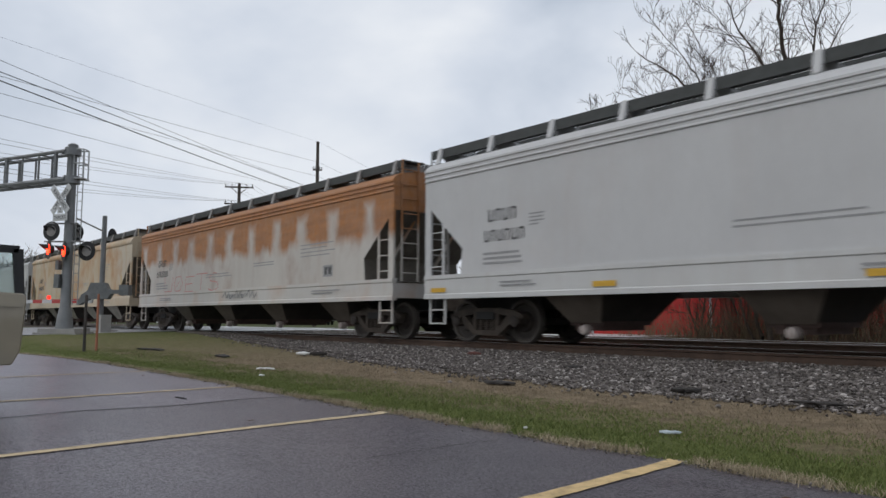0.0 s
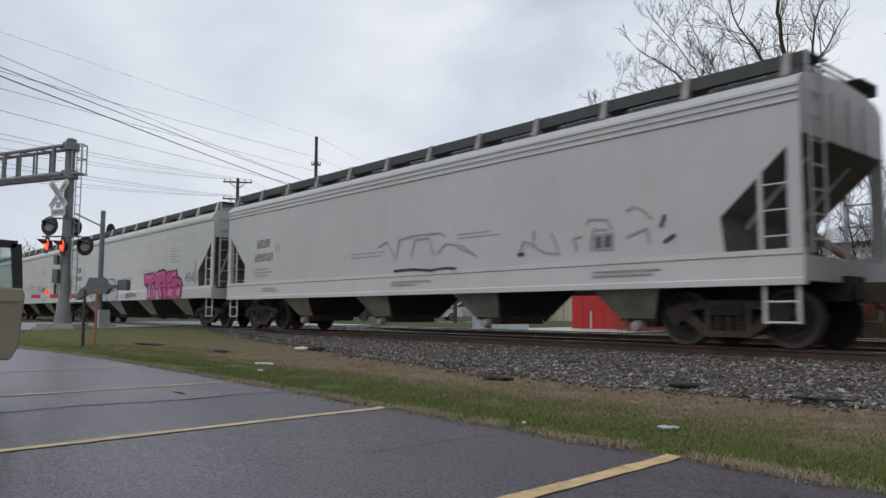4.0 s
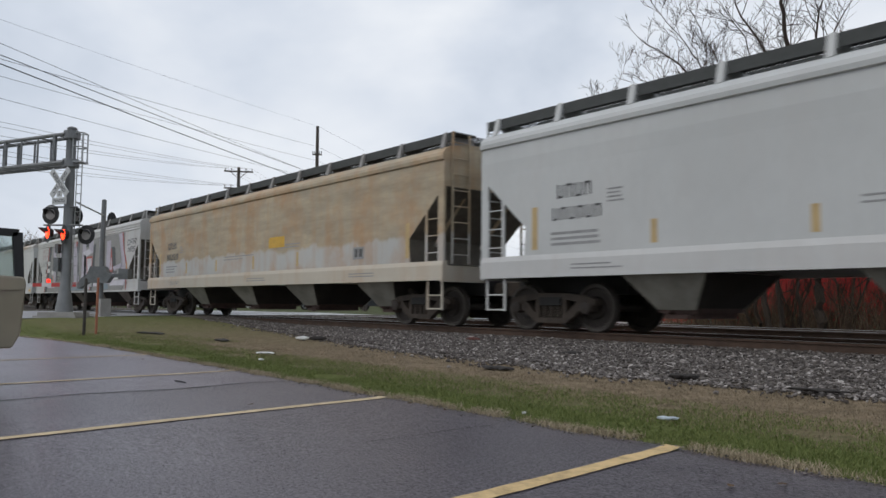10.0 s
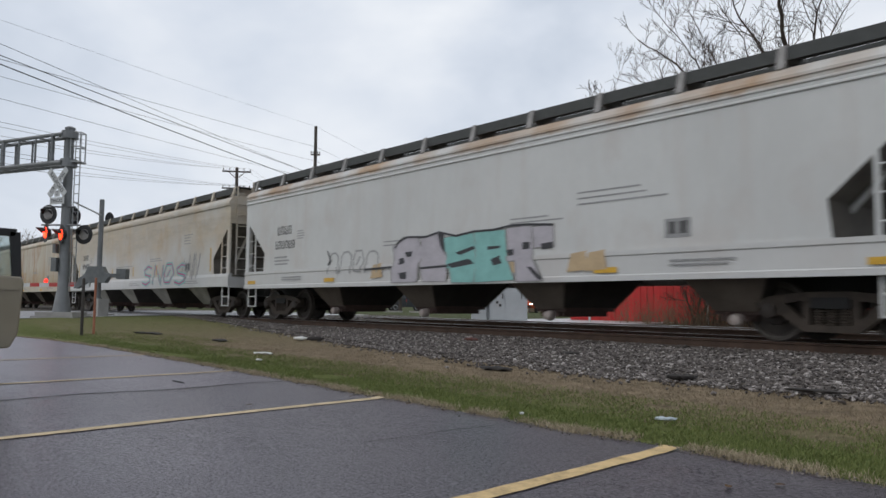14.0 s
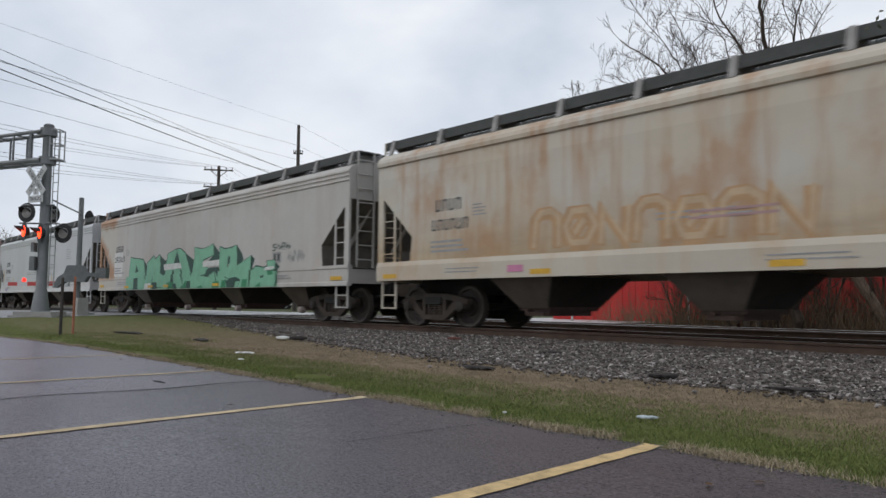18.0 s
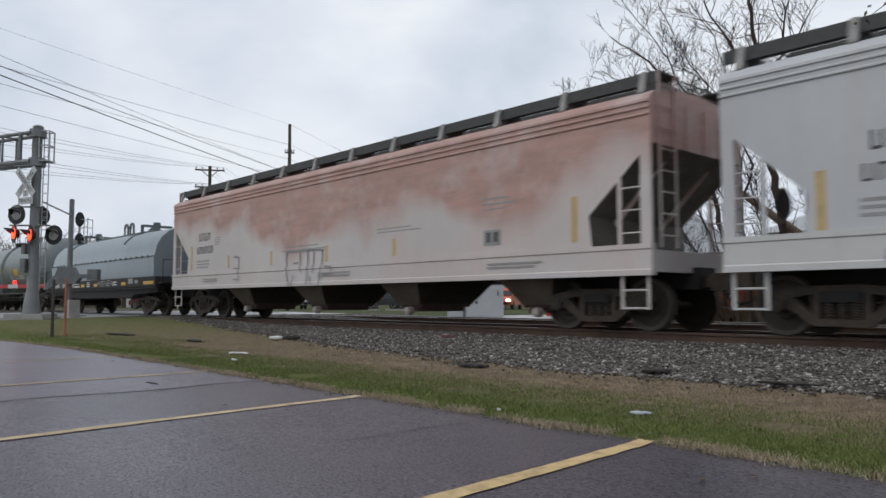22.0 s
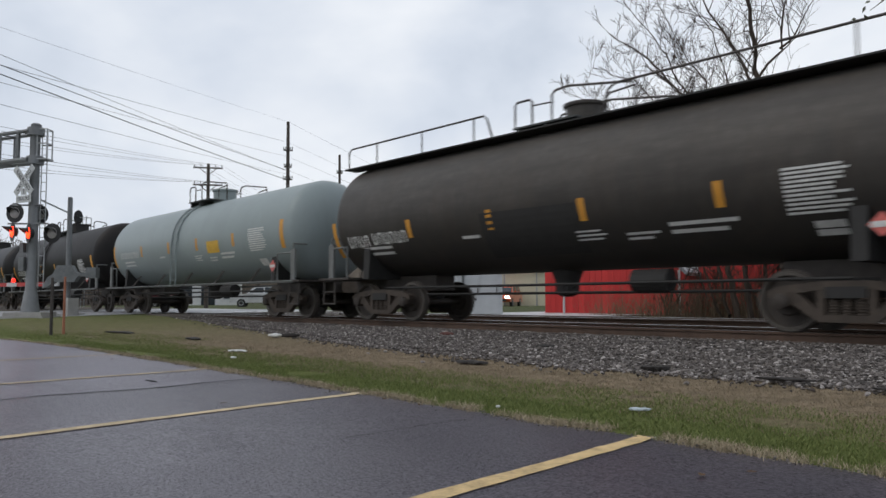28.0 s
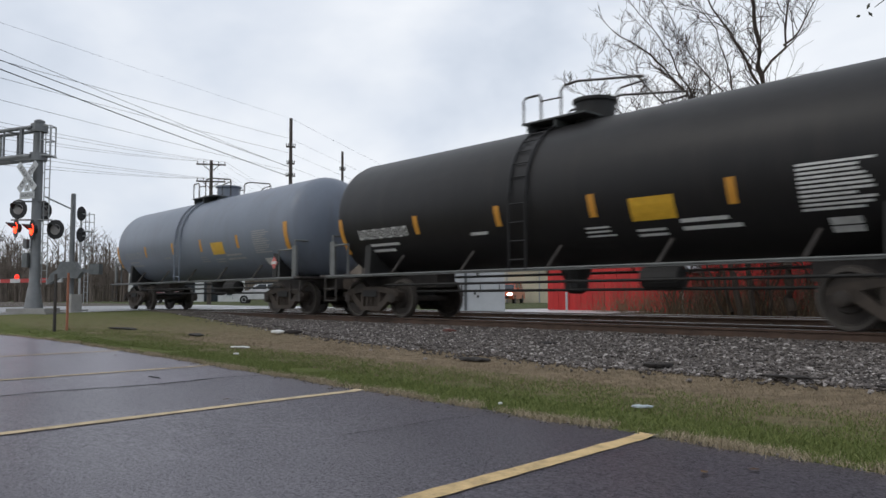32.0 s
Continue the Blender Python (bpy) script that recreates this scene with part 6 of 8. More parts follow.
# ---- coil car ----
def coil_car(i):
    x0, x1 = GAPS[i + 1], GAPS[i]
    L, xc = x1 - x0, (x0 + x1) / 2
    car = thing("coil_car", "coil steel car with a pale blue-green rounded hood", "freight car", (xc, TRACK_Y, RAIL_Z), group="freight cars of the train")
    train.append((car, xc))
    half = L / 2
    e, h0, h1 = 6.75, -6.2, 6.62
    bm = bmesh.new()
    prof = [(-1.50, 1.47), (-1.52, 2.18), (-1.50, 2.24), (-1.47, 2.28), (-1.40, 2.62), (-1.25, 2.92), (-0.95, 3.20), (-0.5, 3.36), (0, 3.40)]
    prism(bm, prof + [(-p[0], p[1]) for p in prof[-2::-1]], "x", h0, h1)
    part("hood", bm, HOOD, car, smooth=True, bevel=0.03)
    for s in (-1, 1):
        bm = bmesh.new()
        tube(bm, [(h0, s * 1.525, 2.22), (h1, s * 1.525, 2.22)], 0.02, 6)
        part("hood_seam", bm, HOOD_DARK, car)
        bm = bmesh.new()
        for k in range(22):
            x = h0 + 0.3 + k * 0.571
            box(bm, x - 0.03, x + 0.03, s * 1.53 - 0.02, s * 1.53 + 0.02, 2.17, 2.27)
        tagged(part("seam_clips", bm, HOOD_DARK, car), "row of small seam clips", kind="stuff")
    bm = bmesh.new()
    box(bm, -3.9, 3.2, -0.14, 0.14, 3.38, 3.53)
    part("ridge_beam", bm, HOOD_DARK, car, bevel=0.02)
    for x in (-4.2, 3.0):
        bm = bmesh.new()
        box(bm, x - 0.06, x + 0.06, -0.62, 0.62, 3.62, 3.72)
        box(bm, x - 0.10, x + 0.10, -0.12, 0.12, 3.36, 3.84)
        q = 0.75 if x < 0 else -0.75
        prism(bm, [(x, 3.66), (x, 3.76), (x + q, 3.56), (x + q, 3.46)], "y", -0.08, 0.08)
        for s in (-1, 1):
            box(bm, x - 0.05, x + 0.05, s * 0.6 - 0.05, s * 0.6 + 0.05, 3.25, 3.70)
            tube(bm, [(x, s * 1.30, 2.86), (x, s * 1.05, 3.14), (x, s * 0.6, 3.36)], 0.05, 5)
        part("hood_lifting_bracket", bm, HOOD_DARK, car)
    for x in (-0.68, 0.0):
        bm = bmesh.new()
        tube(bm, [(x, 0, 3.5), (x, 0, 3.86), (x + 0.06, 0, 3.98), (x + 0.20, 0, 4.02), (x + 0.34, 0, 3.98), (x + 0.40, 0, 3.86), (x + 0.40, 0, 3.5)], 0.055, 6)
        part("lifting_lug", bm, HOOD_DARK, car, "upright iron lifting loop")
    for s in (-1, 1):
        bm = bmesh.new()
        y0, y1 = sorted((s * 1.40, s * 1.56))
        prism(bm, [(-e - 0.2, 1.10), (e + 0.2, 1.10), (e + 0.2, 1.46), (-e - 0.2, 1.46)], "y", y0, y1)
        part("side_sill", bm, M_BLACK, car)
        bm = bmesh.new()
        y0, y1 = sorted((s * 1.15, s * 1.38))
        prism(bm, [(-e + 2.8, 0.70), (e - 2.6, 0.70), (e - 2.3, 0.82), (e, 0.90), (e, 1.10), (-e, 1.10), (-e, 0.90), (-e + 2.5, 0.82)], "y", y0, y1)
        part("side_girder", bm, M_BLACK, car)
        bm = bmesh.new()
        tube(bm, [(-e - 0.2, s * 1.57, 1.04), (e + 0.2, s * 1.57, 1.04)], 0.018, 5)
        part("edge_rail", bm, M_STEEL, car)
        bm = bmesh.new()
        xa, xb = sorted((s * (half - 0.5), s * (e - 3.0)))
        box(bm, xa, xb, -0.30, 0.30, 0.72, 1.08)
        xa, xb = sorted((s * (half - 0.5), s * (e - 0.2)))
        box(bm, xa, xb, -1.50, 1.50, 1.20, 1.26)
        part("end_platform", bm, M_BLACK, car)
        for sy in (-1, 1):
            bm = bmesh.new()
            x = s * (half - 0.55)
            tube(bm, [(x, sy * 1.45, 1.25), (x, sy * 1.45, 2.05), (x, sy * 0.8, 2.05), (x, sy * 0.8, 1.25)], 0.02, 5)
            part("end_handrail", bm, M_BLACK, car)
        coupler(car, half, s)
        bogie(car, s * 5.12, xc)
    rng = random.Random(3)
    marks("lettering", car, -1.56, word(-4.0, 1.28, 3, 0.2) + word(-3.0, 1.28, 6, 0.2) + block(rng, -1.95, 1.34, 0.9, 2, 0.06, 0.13) + block(rng, -0.45, 1.36, 0.5, 3, 0.04, 0.08) + block(rng, 2.9, 1.32, 0.7, 2, 0.05, 0.1), M_WHITE_MARK, 0.005, "white lettering as plain bars")
    marks("sign_panel", car, -1.56, [(4.5, 1.33, 0.5, 0.2), (5.1, 1.30, 0.3, 0.14)], M_GREY_MARK, 0.006, "grey data panel")
    for x, w in ((-5.35, 0.5), (-1.25, 0.42), (0.45, 0.42), (3.75, 0.45), (6.3, 0.95)):
        marks("reflector", car, -1.56, [(x, 1.24, w, 0.12)], M_YELLOW, 0.007)
    graffiti(car, -1.565, "~SNE~", 0.75, 1.18, 1.9, 0.22, 0.04, [(M_GREY_MARK, 1.0, (0, 0))], 0.1, "pale scribbled graffiti")
    return car


HOOD = car_paint("pale_blue_green_hood_paint", (0.255, 0.305, 0.33), rust=0.10, smear=0.14, seed=101, rustcol=(0.20, 0.15, 0.10), rough=0.4)
HOOD_DARK = plain("dull_grey_green_iron", (0.13, 0.155, 0.15), 0.7, 4, 0.6)
coil_car(15)
tank_car(16, "grey-green tank car with yellow panels", T17, up=0.26, panel=M_YELLOW)
tank_car(17, "dusty grey tank car with yellow panels", T18, up=0.26, panel=M_YELLOW)
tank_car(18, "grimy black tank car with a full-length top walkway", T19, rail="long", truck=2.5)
tank_car(19, "pale green-grey tank car with yellow panels", T20, up=0.26, panel=M_YELLOW)
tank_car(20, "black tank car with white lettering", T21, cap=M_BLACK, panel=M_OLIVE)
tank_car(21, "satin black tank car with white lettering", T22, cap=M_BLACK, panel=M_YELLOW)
tank_car(22, "blue-grey tank car at the end of the train", T23, up=0.1, mark=M_GREY_MARK, panel=M_YELLOW)


# ---- level crossing equipment ----
M_MAST = plain("weathered_aluminium", (0.19, 0.197, 0.20), 0.75, 3, 0.5, 0.35)
M_SIGN = plain("sign_white", (0.50, 0.51, 0.51), 0.85, 5, 0.5)
M_LAMP_BLACK = plain("signal_black", (0.016, 0.016, 0.017), 0.7, 5, 0.6)
M_LENS = plain("unlit_lens", (0.33, 0.31, 0.30), 0.85, 6, 0.25)
M_MECH = plain("grey_machine_casting", (0.17, 0.18, 0.18), 0.7, 5, 0.6, 0.2)
M_REDPAINT = plain("gate_red", (0.42, 0.035, 0.03), 0.8, 6, 0.5)
M_POLE_WOOD = plain("grey_pole_wood", (0.085, 0.07, 0.06), 0.6, 2, 0.9)
M_WIRE = plain("dark_wire", (0.03, 0.03, 0.032), 0.8, 2, 0.6)
M_GLASSY = plain("dark_glass", (0.02, 0.025, 0.03), 0.8, 3, 0.08)


def lamp_unit(owner, name, at, face, lit, disc=0.32):
    """A crossing lamp: round black background, hooded lens, housing behind. face: degrees about z, 0 looks towards -y."""
    m = Matrix.Translation(at) @ pose(0, 0, 0, 0, 0, face)
    bm = bmesh.new()
    lathe(bm, [(0.0, disc), (0.012, disc), (0.03, disc * 0.9), (0.03, 0.0001)], "y", 28)
    lathe(bm, [(0.03, 0.16), (0.14, 0.14), (0.17, 0.06)], "y", 18)
    for k in range(9):
        a0, a1 = math.pi * k / 9, math.pi * (k + 1) / 9
        q = [(0.165 * math.cos(a0), 0, 0.165 * math.sin(a0)), (0.165 * math.cos(a1), 0, 0.165 * math.sin(a1)), (0.17 * math.cos(a1), -0.06 - 0.24 * math.sin(a1), 0.165 * math.sin(a1)), (0.17 * math.cos(a0), -0.06 - 0.24 * math.sin(a0), 0.165 * math.sin(a0))]
        bm.faces.new([bm.verts.new(p) for p in q])
    bm.transform(m)
    p = part(name, bm, M_LAMP_BLACK, owner, "round black crossing lamp with a hood")
    bm = bmesh.new()
    lathe(bm, [(-0.045, 0.02), (-0.04, 0.11), (-0.015, 0.172), (0.0, 0.176)], "y", 20)
    bm.transform(m)
    part("lens", bm, M_REDGLOW if lit else M_LENS, p, "glowing red lens" if lit else "", smooth=True)


def letter_bars(owner, text, m, size, material, name="lettering"):
    """Words in the built-in font, laid flat on a surface at m."""
    c = bpy.data.curves.new("letters", "FONT")
    c.body, c.size, c.align_x, c.align_y, c.extrude = text, size, "CENTER", "CENTER", 0.002
    o = bpy.data.objects.new("letters", c)
    me = bpy.data.meshes.new_from_object(o)
    bpy.data.objects.remove(o)
    me.transform(m)
    me.materials.append(material)
    part(name, me, None, owner)


def gantry():
    """Cantilever signal over the road; its own x runs along the picture's width, y away."""
    g = thing("crossing_gantry", "grey metal cantilever crossing signal with red flashing lamps", "crossing signal", (-26.7, 6.53, 0.36), 48.5)
    bm = bmesh.new()
    lathe(bm, [(0.0, 0.34), (0.05, 0.34), (0.07, 0.30), (0.85, 0.185), (0.9, 0.165), (6.18, 0.14), (6.28, 0.17), (6.33, 0.10)], "z", 20)
    part("mast", bm, M_MAST, g, smooth=True)
    bm = bmesh.new()
    box(bm, -0.70, 0.70, -0.6, 0.6, -0.2, 0.06)
    box(bm, -0.60, 0.60, -0.5, 0.5, 0.06, 0.18)
    part("footing", bm, M_CONC, g, "concrete footing", bevel=0.03)
    arm = Vector((-0.875, 0.48, 0))
    side = Vector((0.48, 0.875, 0))
    for z, r in ((6.05, 0.065), (5.10, 0.085)):
        for k in (-1, 1):
            bm = bmesh.new()
            p = side * 0.24 * k
            tube(bm, [p + Vector((0, 0, z)), p + arm * 11.5 + Vector((0, 0, z + 0.25))], r, 8)
            part("truss_chord", bm, M_MAST, g, smooth=True)
        bm = bmesh.new()
        lathe(bm, [(z - 0.13, 0.20), (z - 0.13, 0.26), (z + 0.13, 0.26), (z + 0.13, 0.20)], "z", 16)
        part("clamp", bm, M_MAST, g)
    for i in range(12):
        s = 0.55 + 0.95 * i
        for k in (-1, 1):
            bm = bmesh.new()
            p = side * 0.24 * k + arm * s
            tube(bm, [p + Vector((0, 0, 5.10 + 0.022 * s)), p + Vector((0, 0, 6.05 + 0.022 * s))], 0.04 if i % 3 else 0.075, 6)
            part("truss_post", bm, M_MAST, g)
    for z in (6.05, 5.10):
        for k in range(12):
            bm = bmesh.new()
            c0 = arm * (0.55 + 0.95 * k)
            tube(bm, [c0 - side * 0.24 + Vector((0, 0, z + 0.02)), c0 + side * 0.24 + Vector((0, 0, z + 0.02))], 0.03, 5)
            part("truss_brace", bm, M_MAST, g)
    # ladder and its cage at the top
    bm = bmesh.new()
    for x in (0.19, 0.36):
        tube(bm, [(x, 0.05, 0.95), (x, 0.05, 6.1)], 0.018, 5)
    for k in range(17):
        tube(bm, [(0.19, 0.05, 1.1 + 0.3 * k), (0.36, 0.05, 1.1 + 0.3 * k)], 0.013, 5)
    for z in (1.3, 3.0, 4.6):
        tube(bm, [(0.10, 0, z), (0.19, 0.05, z)], 0.02, 5)
    part("mast_ladder", bm, M_GALV, g)
    bm = bmesh.new()
    for x, y in ((0.12, -0.15), (0.44, -0.15), (0.44, 0.2)):
        tube(bm, [(x, y, 5.15), (x, y, 6.12)], 0.025, 5)
    for z in (5.65, 6.12):
        tube(bm, [(0.12, -0.15, z), (0.44, -0.15, z), (0.44, 0.2, z), (0.12, 0.2, z)], 0.022, 5)
    box(bm, 0.10, 0.47, -0.2, 0.25, 5.12, 5.16)
    part("ladder_cage", bm, M_GALV, g)
    # crossbuck and track sign, turned towards the road
    base = pose(-0.20, -0.24, 0, 0, 0, -27)
    for turn, text in ((45, "RAILROAD"), (-45, "CROSSING")):
        bm = bmesh.new()
        box(bm, -0.60, 0.60, -0.012, 0.012, -0.115, 0.115)
        m = base @ pose(0, -0.03 if turn > 0 else 0, 4.42, 0, turn, 0)
        bm.transform(m)
        b = part("crossbuck_board", bm, M_SIGN, g, "white crossbuck board with black letters")
        letter_bars(b, text, m @ pose(0, -0.016, 0, 90, 0, 0), 0.19, M_INK)
    for x0, x1, z0, z1, text, size in ((-0.36, 0.36, 3.70, 3.93, "TRACKS", 0.16), (-0.13, 0.13, 3.95, 4.16, "2", 0.20)):
        bm = bmesh.new()
        box(bm, x0, x1, -0.01, 0.01, z0, z1)
        bm.transform(base)
        b = part("track_sign", bm, M_SIGN, g, "white track count sign")
        letter_bars(b, text, base @ pose(0, -0.014, (z0 + z1) / 2, 90, 0, 0), size, M_INK)
    bm = bmesh.new()
    for z in (4.42, 3.9):
        tube(bm, [(-0.05, -0.1, z), (-0.19, -0.22, z)], 0.02, 5)
    part("sign_bracket", bm, M_MAST, g)
    # lamp arms and lamps
    for z, x0, x1 in ((3.45, -0.65, 0.35), (2.85, -0.75, 0.55)):
        bm = bmesh.new()
        tube(bm, [(x0, -0.10, z + 0.18), (x1, -0.10, z + 0.18)], 0.03, 6)
        part("lamp_arm", bm, M_MAST, g)
    lamp_unit(g, "crossing_lamp", (-0.54, -0.10, 3.38), -12, False)
    lamp_unit(g, "crossing_lamp", (0.06, 0.28, 3.36), -12, False)
    lamp_unit(g, "crossing_lamp", (0.68, -0.12, 2.72), -12, False)
    lamp_unit(g, "crossing_lamp", (-0.54, -0.22, 2.76), -48, True)
    lamp_unit(g, "crossing_lamp", (0.04, -0.34, 2.70), -48, True)
    bm = bmesh.new()
    box(bm, -0.30, -0.14, -0.25, -0.05, 1.5, 1.95)
    box(bm, -0.27, -0.16, -0.25, -0.05, 2.1, 2.4)
    part("junction_box", bm, M_MECH, g, bevel=0.01)
    return g


gantry()


def gate():
    g = thing("crossing_gate", "lowered crossing gate with grey mechanism on a slim mast", "crossing gate", (-29.38, 8.40, 0.36), 48.5)
    bm = bmesh.new()
    lathe(bm, [(0.0, 0.16), (0.3, 0.10), (4.34, 0.085), (4.36, 0.02)], "z", 14)
    part("mast", bm, M_MAST, g, smooth=True)
    bm = bmesh.new()
    box(bm, -0.45, 0.45, -0.45, 0.45, -0.25, 0.08)
    part("footing", bm, M_CONC, g, bevel=0.03)
    bm = bmesh.new()
    prism(bm, [(-0.72, 1.02), (-0.62, 1.00), (-0.30, 1.22), (0.42, 1.22), (0.50, 1.36), (0.62, 1.50), (0.42, 1.60), (0.30, 1.82), (-0.22, 1.82), (-0.34, 1.52), (-0.55, 1.38)], "y", -0.42, -0.14)
    part("mechanism", bm, M_MECH, g, "grey cast gate mechanism", bevel=0.03)
    bm = bmesh.new()
    box(bm, 0.45, 1.16, -0.40, -0.20, 1.42, 1.56)
    box(bm, 0.85, 1.20, -0.46, -0.14, 1.36, 1.74)
    part("counterweight", bm, M_MECH, g, bevel=0.02)
    arm = Vector((-0.875, 0.48, 0))
    for i in range(14):
        bm = bmesh.new()
        a, b = arm * (0.5 + i * 0.62), arm * (0.5 + (i + 1) * 0.62)
        h = 0.085 - 0.003 * i
        vs = [bm.verts.new((p.x + o * 0.48, p.y + o * 0.875, 1.17 + z)) for p in (a, b) for o in (-0.03, 0.03) for z in (-h, h)]
        for f in ((0, 1, 3, 2), (4, 6, 7, 5), (0, 4, 5, 1), (2, 3, 7, 6), (0, 2, 6, 4), (1, 5, 7, 3)):
            bm.faces.new([vs[j] for j in f])
        part("gate_arm", bm, M_REDPAINT if i % 2 else M_SIGN, g)
    for s in (3.2, 6.0, 8.8):
        bm = bmesh.new()
        p = arm * s
        lathe(bm, [(1.25, 0.05), (1.27, 0.075), (1.37, 0.075), (1.41, 0.03)], "z", 12, (p.x, p.y - 0.03, 0))
        part("gate_lamp", bm, M_REDDIM, g, "small red gate lamp")
    bm = bmesh.new()
    tube(bm, [(0, 0, 3.75), (0.28, -1.6, 3.79), (0.55, -3.15, 3.83)], 0.028, 6)
    part("tie_bar", bm, M_GALV, g)
    return g


gate()

for x, y, h, r, mat_p, lab in ((-17.7, 4.75, 1.25, 0.035, M_STEEL, "dark steel post in the grass"), (-18.4, 5.20, 1.30, 0.03, plain("faded_orange_paint", (0.36, 0.14, 0.08), 0.7, 6, 0.7), "faded orange marker post in the grass")):
    bm = bmesh.new()
    lathe(bm, [(-0.1, r), (h, r * 0.9), (h + 0.01, r * 0.3)], "z", 8, (x, y, ground_z(x, y)))
    solid("marker_post", bm, mat_p, lab, "post", smooth=True)
# concrete stub beside the gate, built as a plain box
bm = bmesh.new()
box(bm, -28.2, -27.9, 8.0, 8.35, 0.3, 1.0)
solid("concrete_stub", bm, M_CONC, "small concrete stub by the crossing", "utility box", bevel=0.02)


def signal_mast():
    s = thing("railway_signal", "black two-head railway signal on a caged mast", "railway signal", (-43.14, 12.78, 0.35), 73.7)
    bm = bmesh.new()
    tube(bm, [(-0.02, 0.1, 0), (-0.02, 0.1, 5.4)], 0.06, 8)
    part("mast", bm, M_GALV, s)
    bm = bmesh.new()
    for x in (0.20, 0.38):
        tube(bm, [(x, 0.1, 0.2), (x, 0.1, 5.2)], 0.025, 5)
    for k in range(16):
        tube(bm, [(0.20, 0.1, 0.5 + 0.3 * k), (0.38, 0.1, 0.5 + 0.3 * k)], 0.016, 5)
    part("ladder", bm, M_GALV, s)
    for z in (2.9, 4.1):
        bm = bmesh.new()
        box(bm, 0.05, 0.62, -0.25, 0.4, z, z + 0.04)
        for h in (0.5, 0.95):
            tube(bm, [(0.05, -0.25, z + h), (0.62, -0.25, z + h), (0.62, 0.4, z + h)], 0.022, 5)
        tube(bm, [(0.62, -0.25, z), (0.62, -0.25, z + 0.95)], 0.022, 5)
        part("platform_cage", bm, M_GALV, s)
    for z in (5.07, 3.92):
        bm = bmesh.new()
        prism(bm, [(-0.02 + 0.23 * math.cos(a), z + 0.40 * math.sin(a)) for a in [k * 0.3927 for k in range(16)]], "y", -0.10, 0.0)
        for dz in (-0.16, 0.16):
            tube(bm, [(-0.02, -0.10, z + dz), (-0.02, -0.28, z + dz)], 0.10, 10)
        part("signal_head", bm, M_LAMP_BLACK, s, "oval black signal head")


signal_mast()


# ---- overhead line poles and wires ----
def utility_pole(at, h, arms, label, r=0.15):
    p = thing("utility_pole", label, "utility pole", at, 60, group="utility poles")
    bm = bmesh.new()
    tube(bm, [(0, 0, -0.3), (0.02, 0, h * 0.5), (0, 0, h)], [r, r * 0.85, r * 0.68], 9)
    part("pole", bm, M_POLE_WOOD, p, smooth=True)
    for z, w in arms:
        bm = bmesh.new()
        box(bm, -w / 2, w / 2, -0.16, -0.06, z - 0.045, z + 0.045)
        if w > 1:
            tube(bm, [(-w * 0.3, -0.11, z), (0, -0.11, z - 0.5)], 0.025, 4)
            tube(bm, [(w * 0.3, -0.11, z), (0, -0.11, z - 0.5)], 0.025, 4)
        c = part("crossarm", bm, M_POLE_WOOD, p)
        for k in (-0.46, -0.25, 0.25, 0.46):
            bm = bmesh.new()
            lathe(bm, [(z + 0.06, 0.02), (z + 0.12, 0.035), (z + 0.18, 0.035), (z + 0.22, 0.02)], "z", 8, (k * w, -0.11, 0))
            part("insulator", bm, M_MECH, c)
    return p


def pole_at(az, dist):
    return (-math.sin(radians(az)) * dist, math.cos(radians(az)) * dist)


px, py = pole_at(59.2, 49.0)
utility_pole((px, py, 0.3), 12.2, [(10.3, 0.6), (9.2, 0.5), (8.4, 0.6)], "tall grey wooden utility pole with short brackets")
tx, ty = pole_at(64.95, 52.0)
utility_pole((tx, ty, 0.3), 9.75, [(9.45, 1.9), (8.3, 1.9)], "wooden utility pole with two crossarms")
qx, qy = pole_at(55.3, 52.0)
utility_pole((qx, qy, 0.3), 10.7, [(9.4, 0.4)], "slim bare wooden utility pole", 0.12)


def wire(a, b, sag, r=0.014, n=14):
    bm = bmesh.new()
    pts = []
    for i in range(n + 1):
        t = i / n
        p = Vector(a).lerp(Vector(b), t)
        p.z -= sag * 4 * t * (1 - t)
        pts.append(p)
    tube(bm, pts, r, 4)
    solid("overhead_wire", bm, M_WIRE, "thin black overhead wire between poles", "wire", group="overhead wires")


for za, mz, r in ((12.5, 9.67, 0.004), (11.15, 8.46, 0.008), (10.2, 7.91, 0.007), (9.03, 7.21, 0.007), (9.29, 8.47, 0.014), (9.25, 8.80, 0.009), (8.66, 8.18, 0.019)):
    a, b = Vector((px, py, za)), Vector((-26.47, 5.34, mz))
    wire(a, a + (b - a) * 1.6, 0.12, r)
for k, (za, off) in enumerate(((9.97, -0.9), (9.97, -0.45), (9.97, 0.45), (9.97, 0.9), (8.8, -0.9), (8.8, -0.4), (8.8, 0.45), (8.8, 0.9))):
    a = Vector((tx + off * 0.5, ty + off * 0.86, za))
    b = Vector((-26.45 + off * 0.3, 5.40 + off * 0.5, (6.40 if za > 9 else 5.55) + 0.20 * off))
    wire(a, a + (b - a) * 1.7, 0.3, 0.006)
    wire(a, a + Vector((-87.4, 82.3, 0)), 0.4, 0.006)
for za, s in ((12.5, 0.3), (11.15, 0.4), (10.2, 0.4), (9.3, 0.4)):
    wire((px, py, za), (px - 42, py + 68, za), s, 0.007)

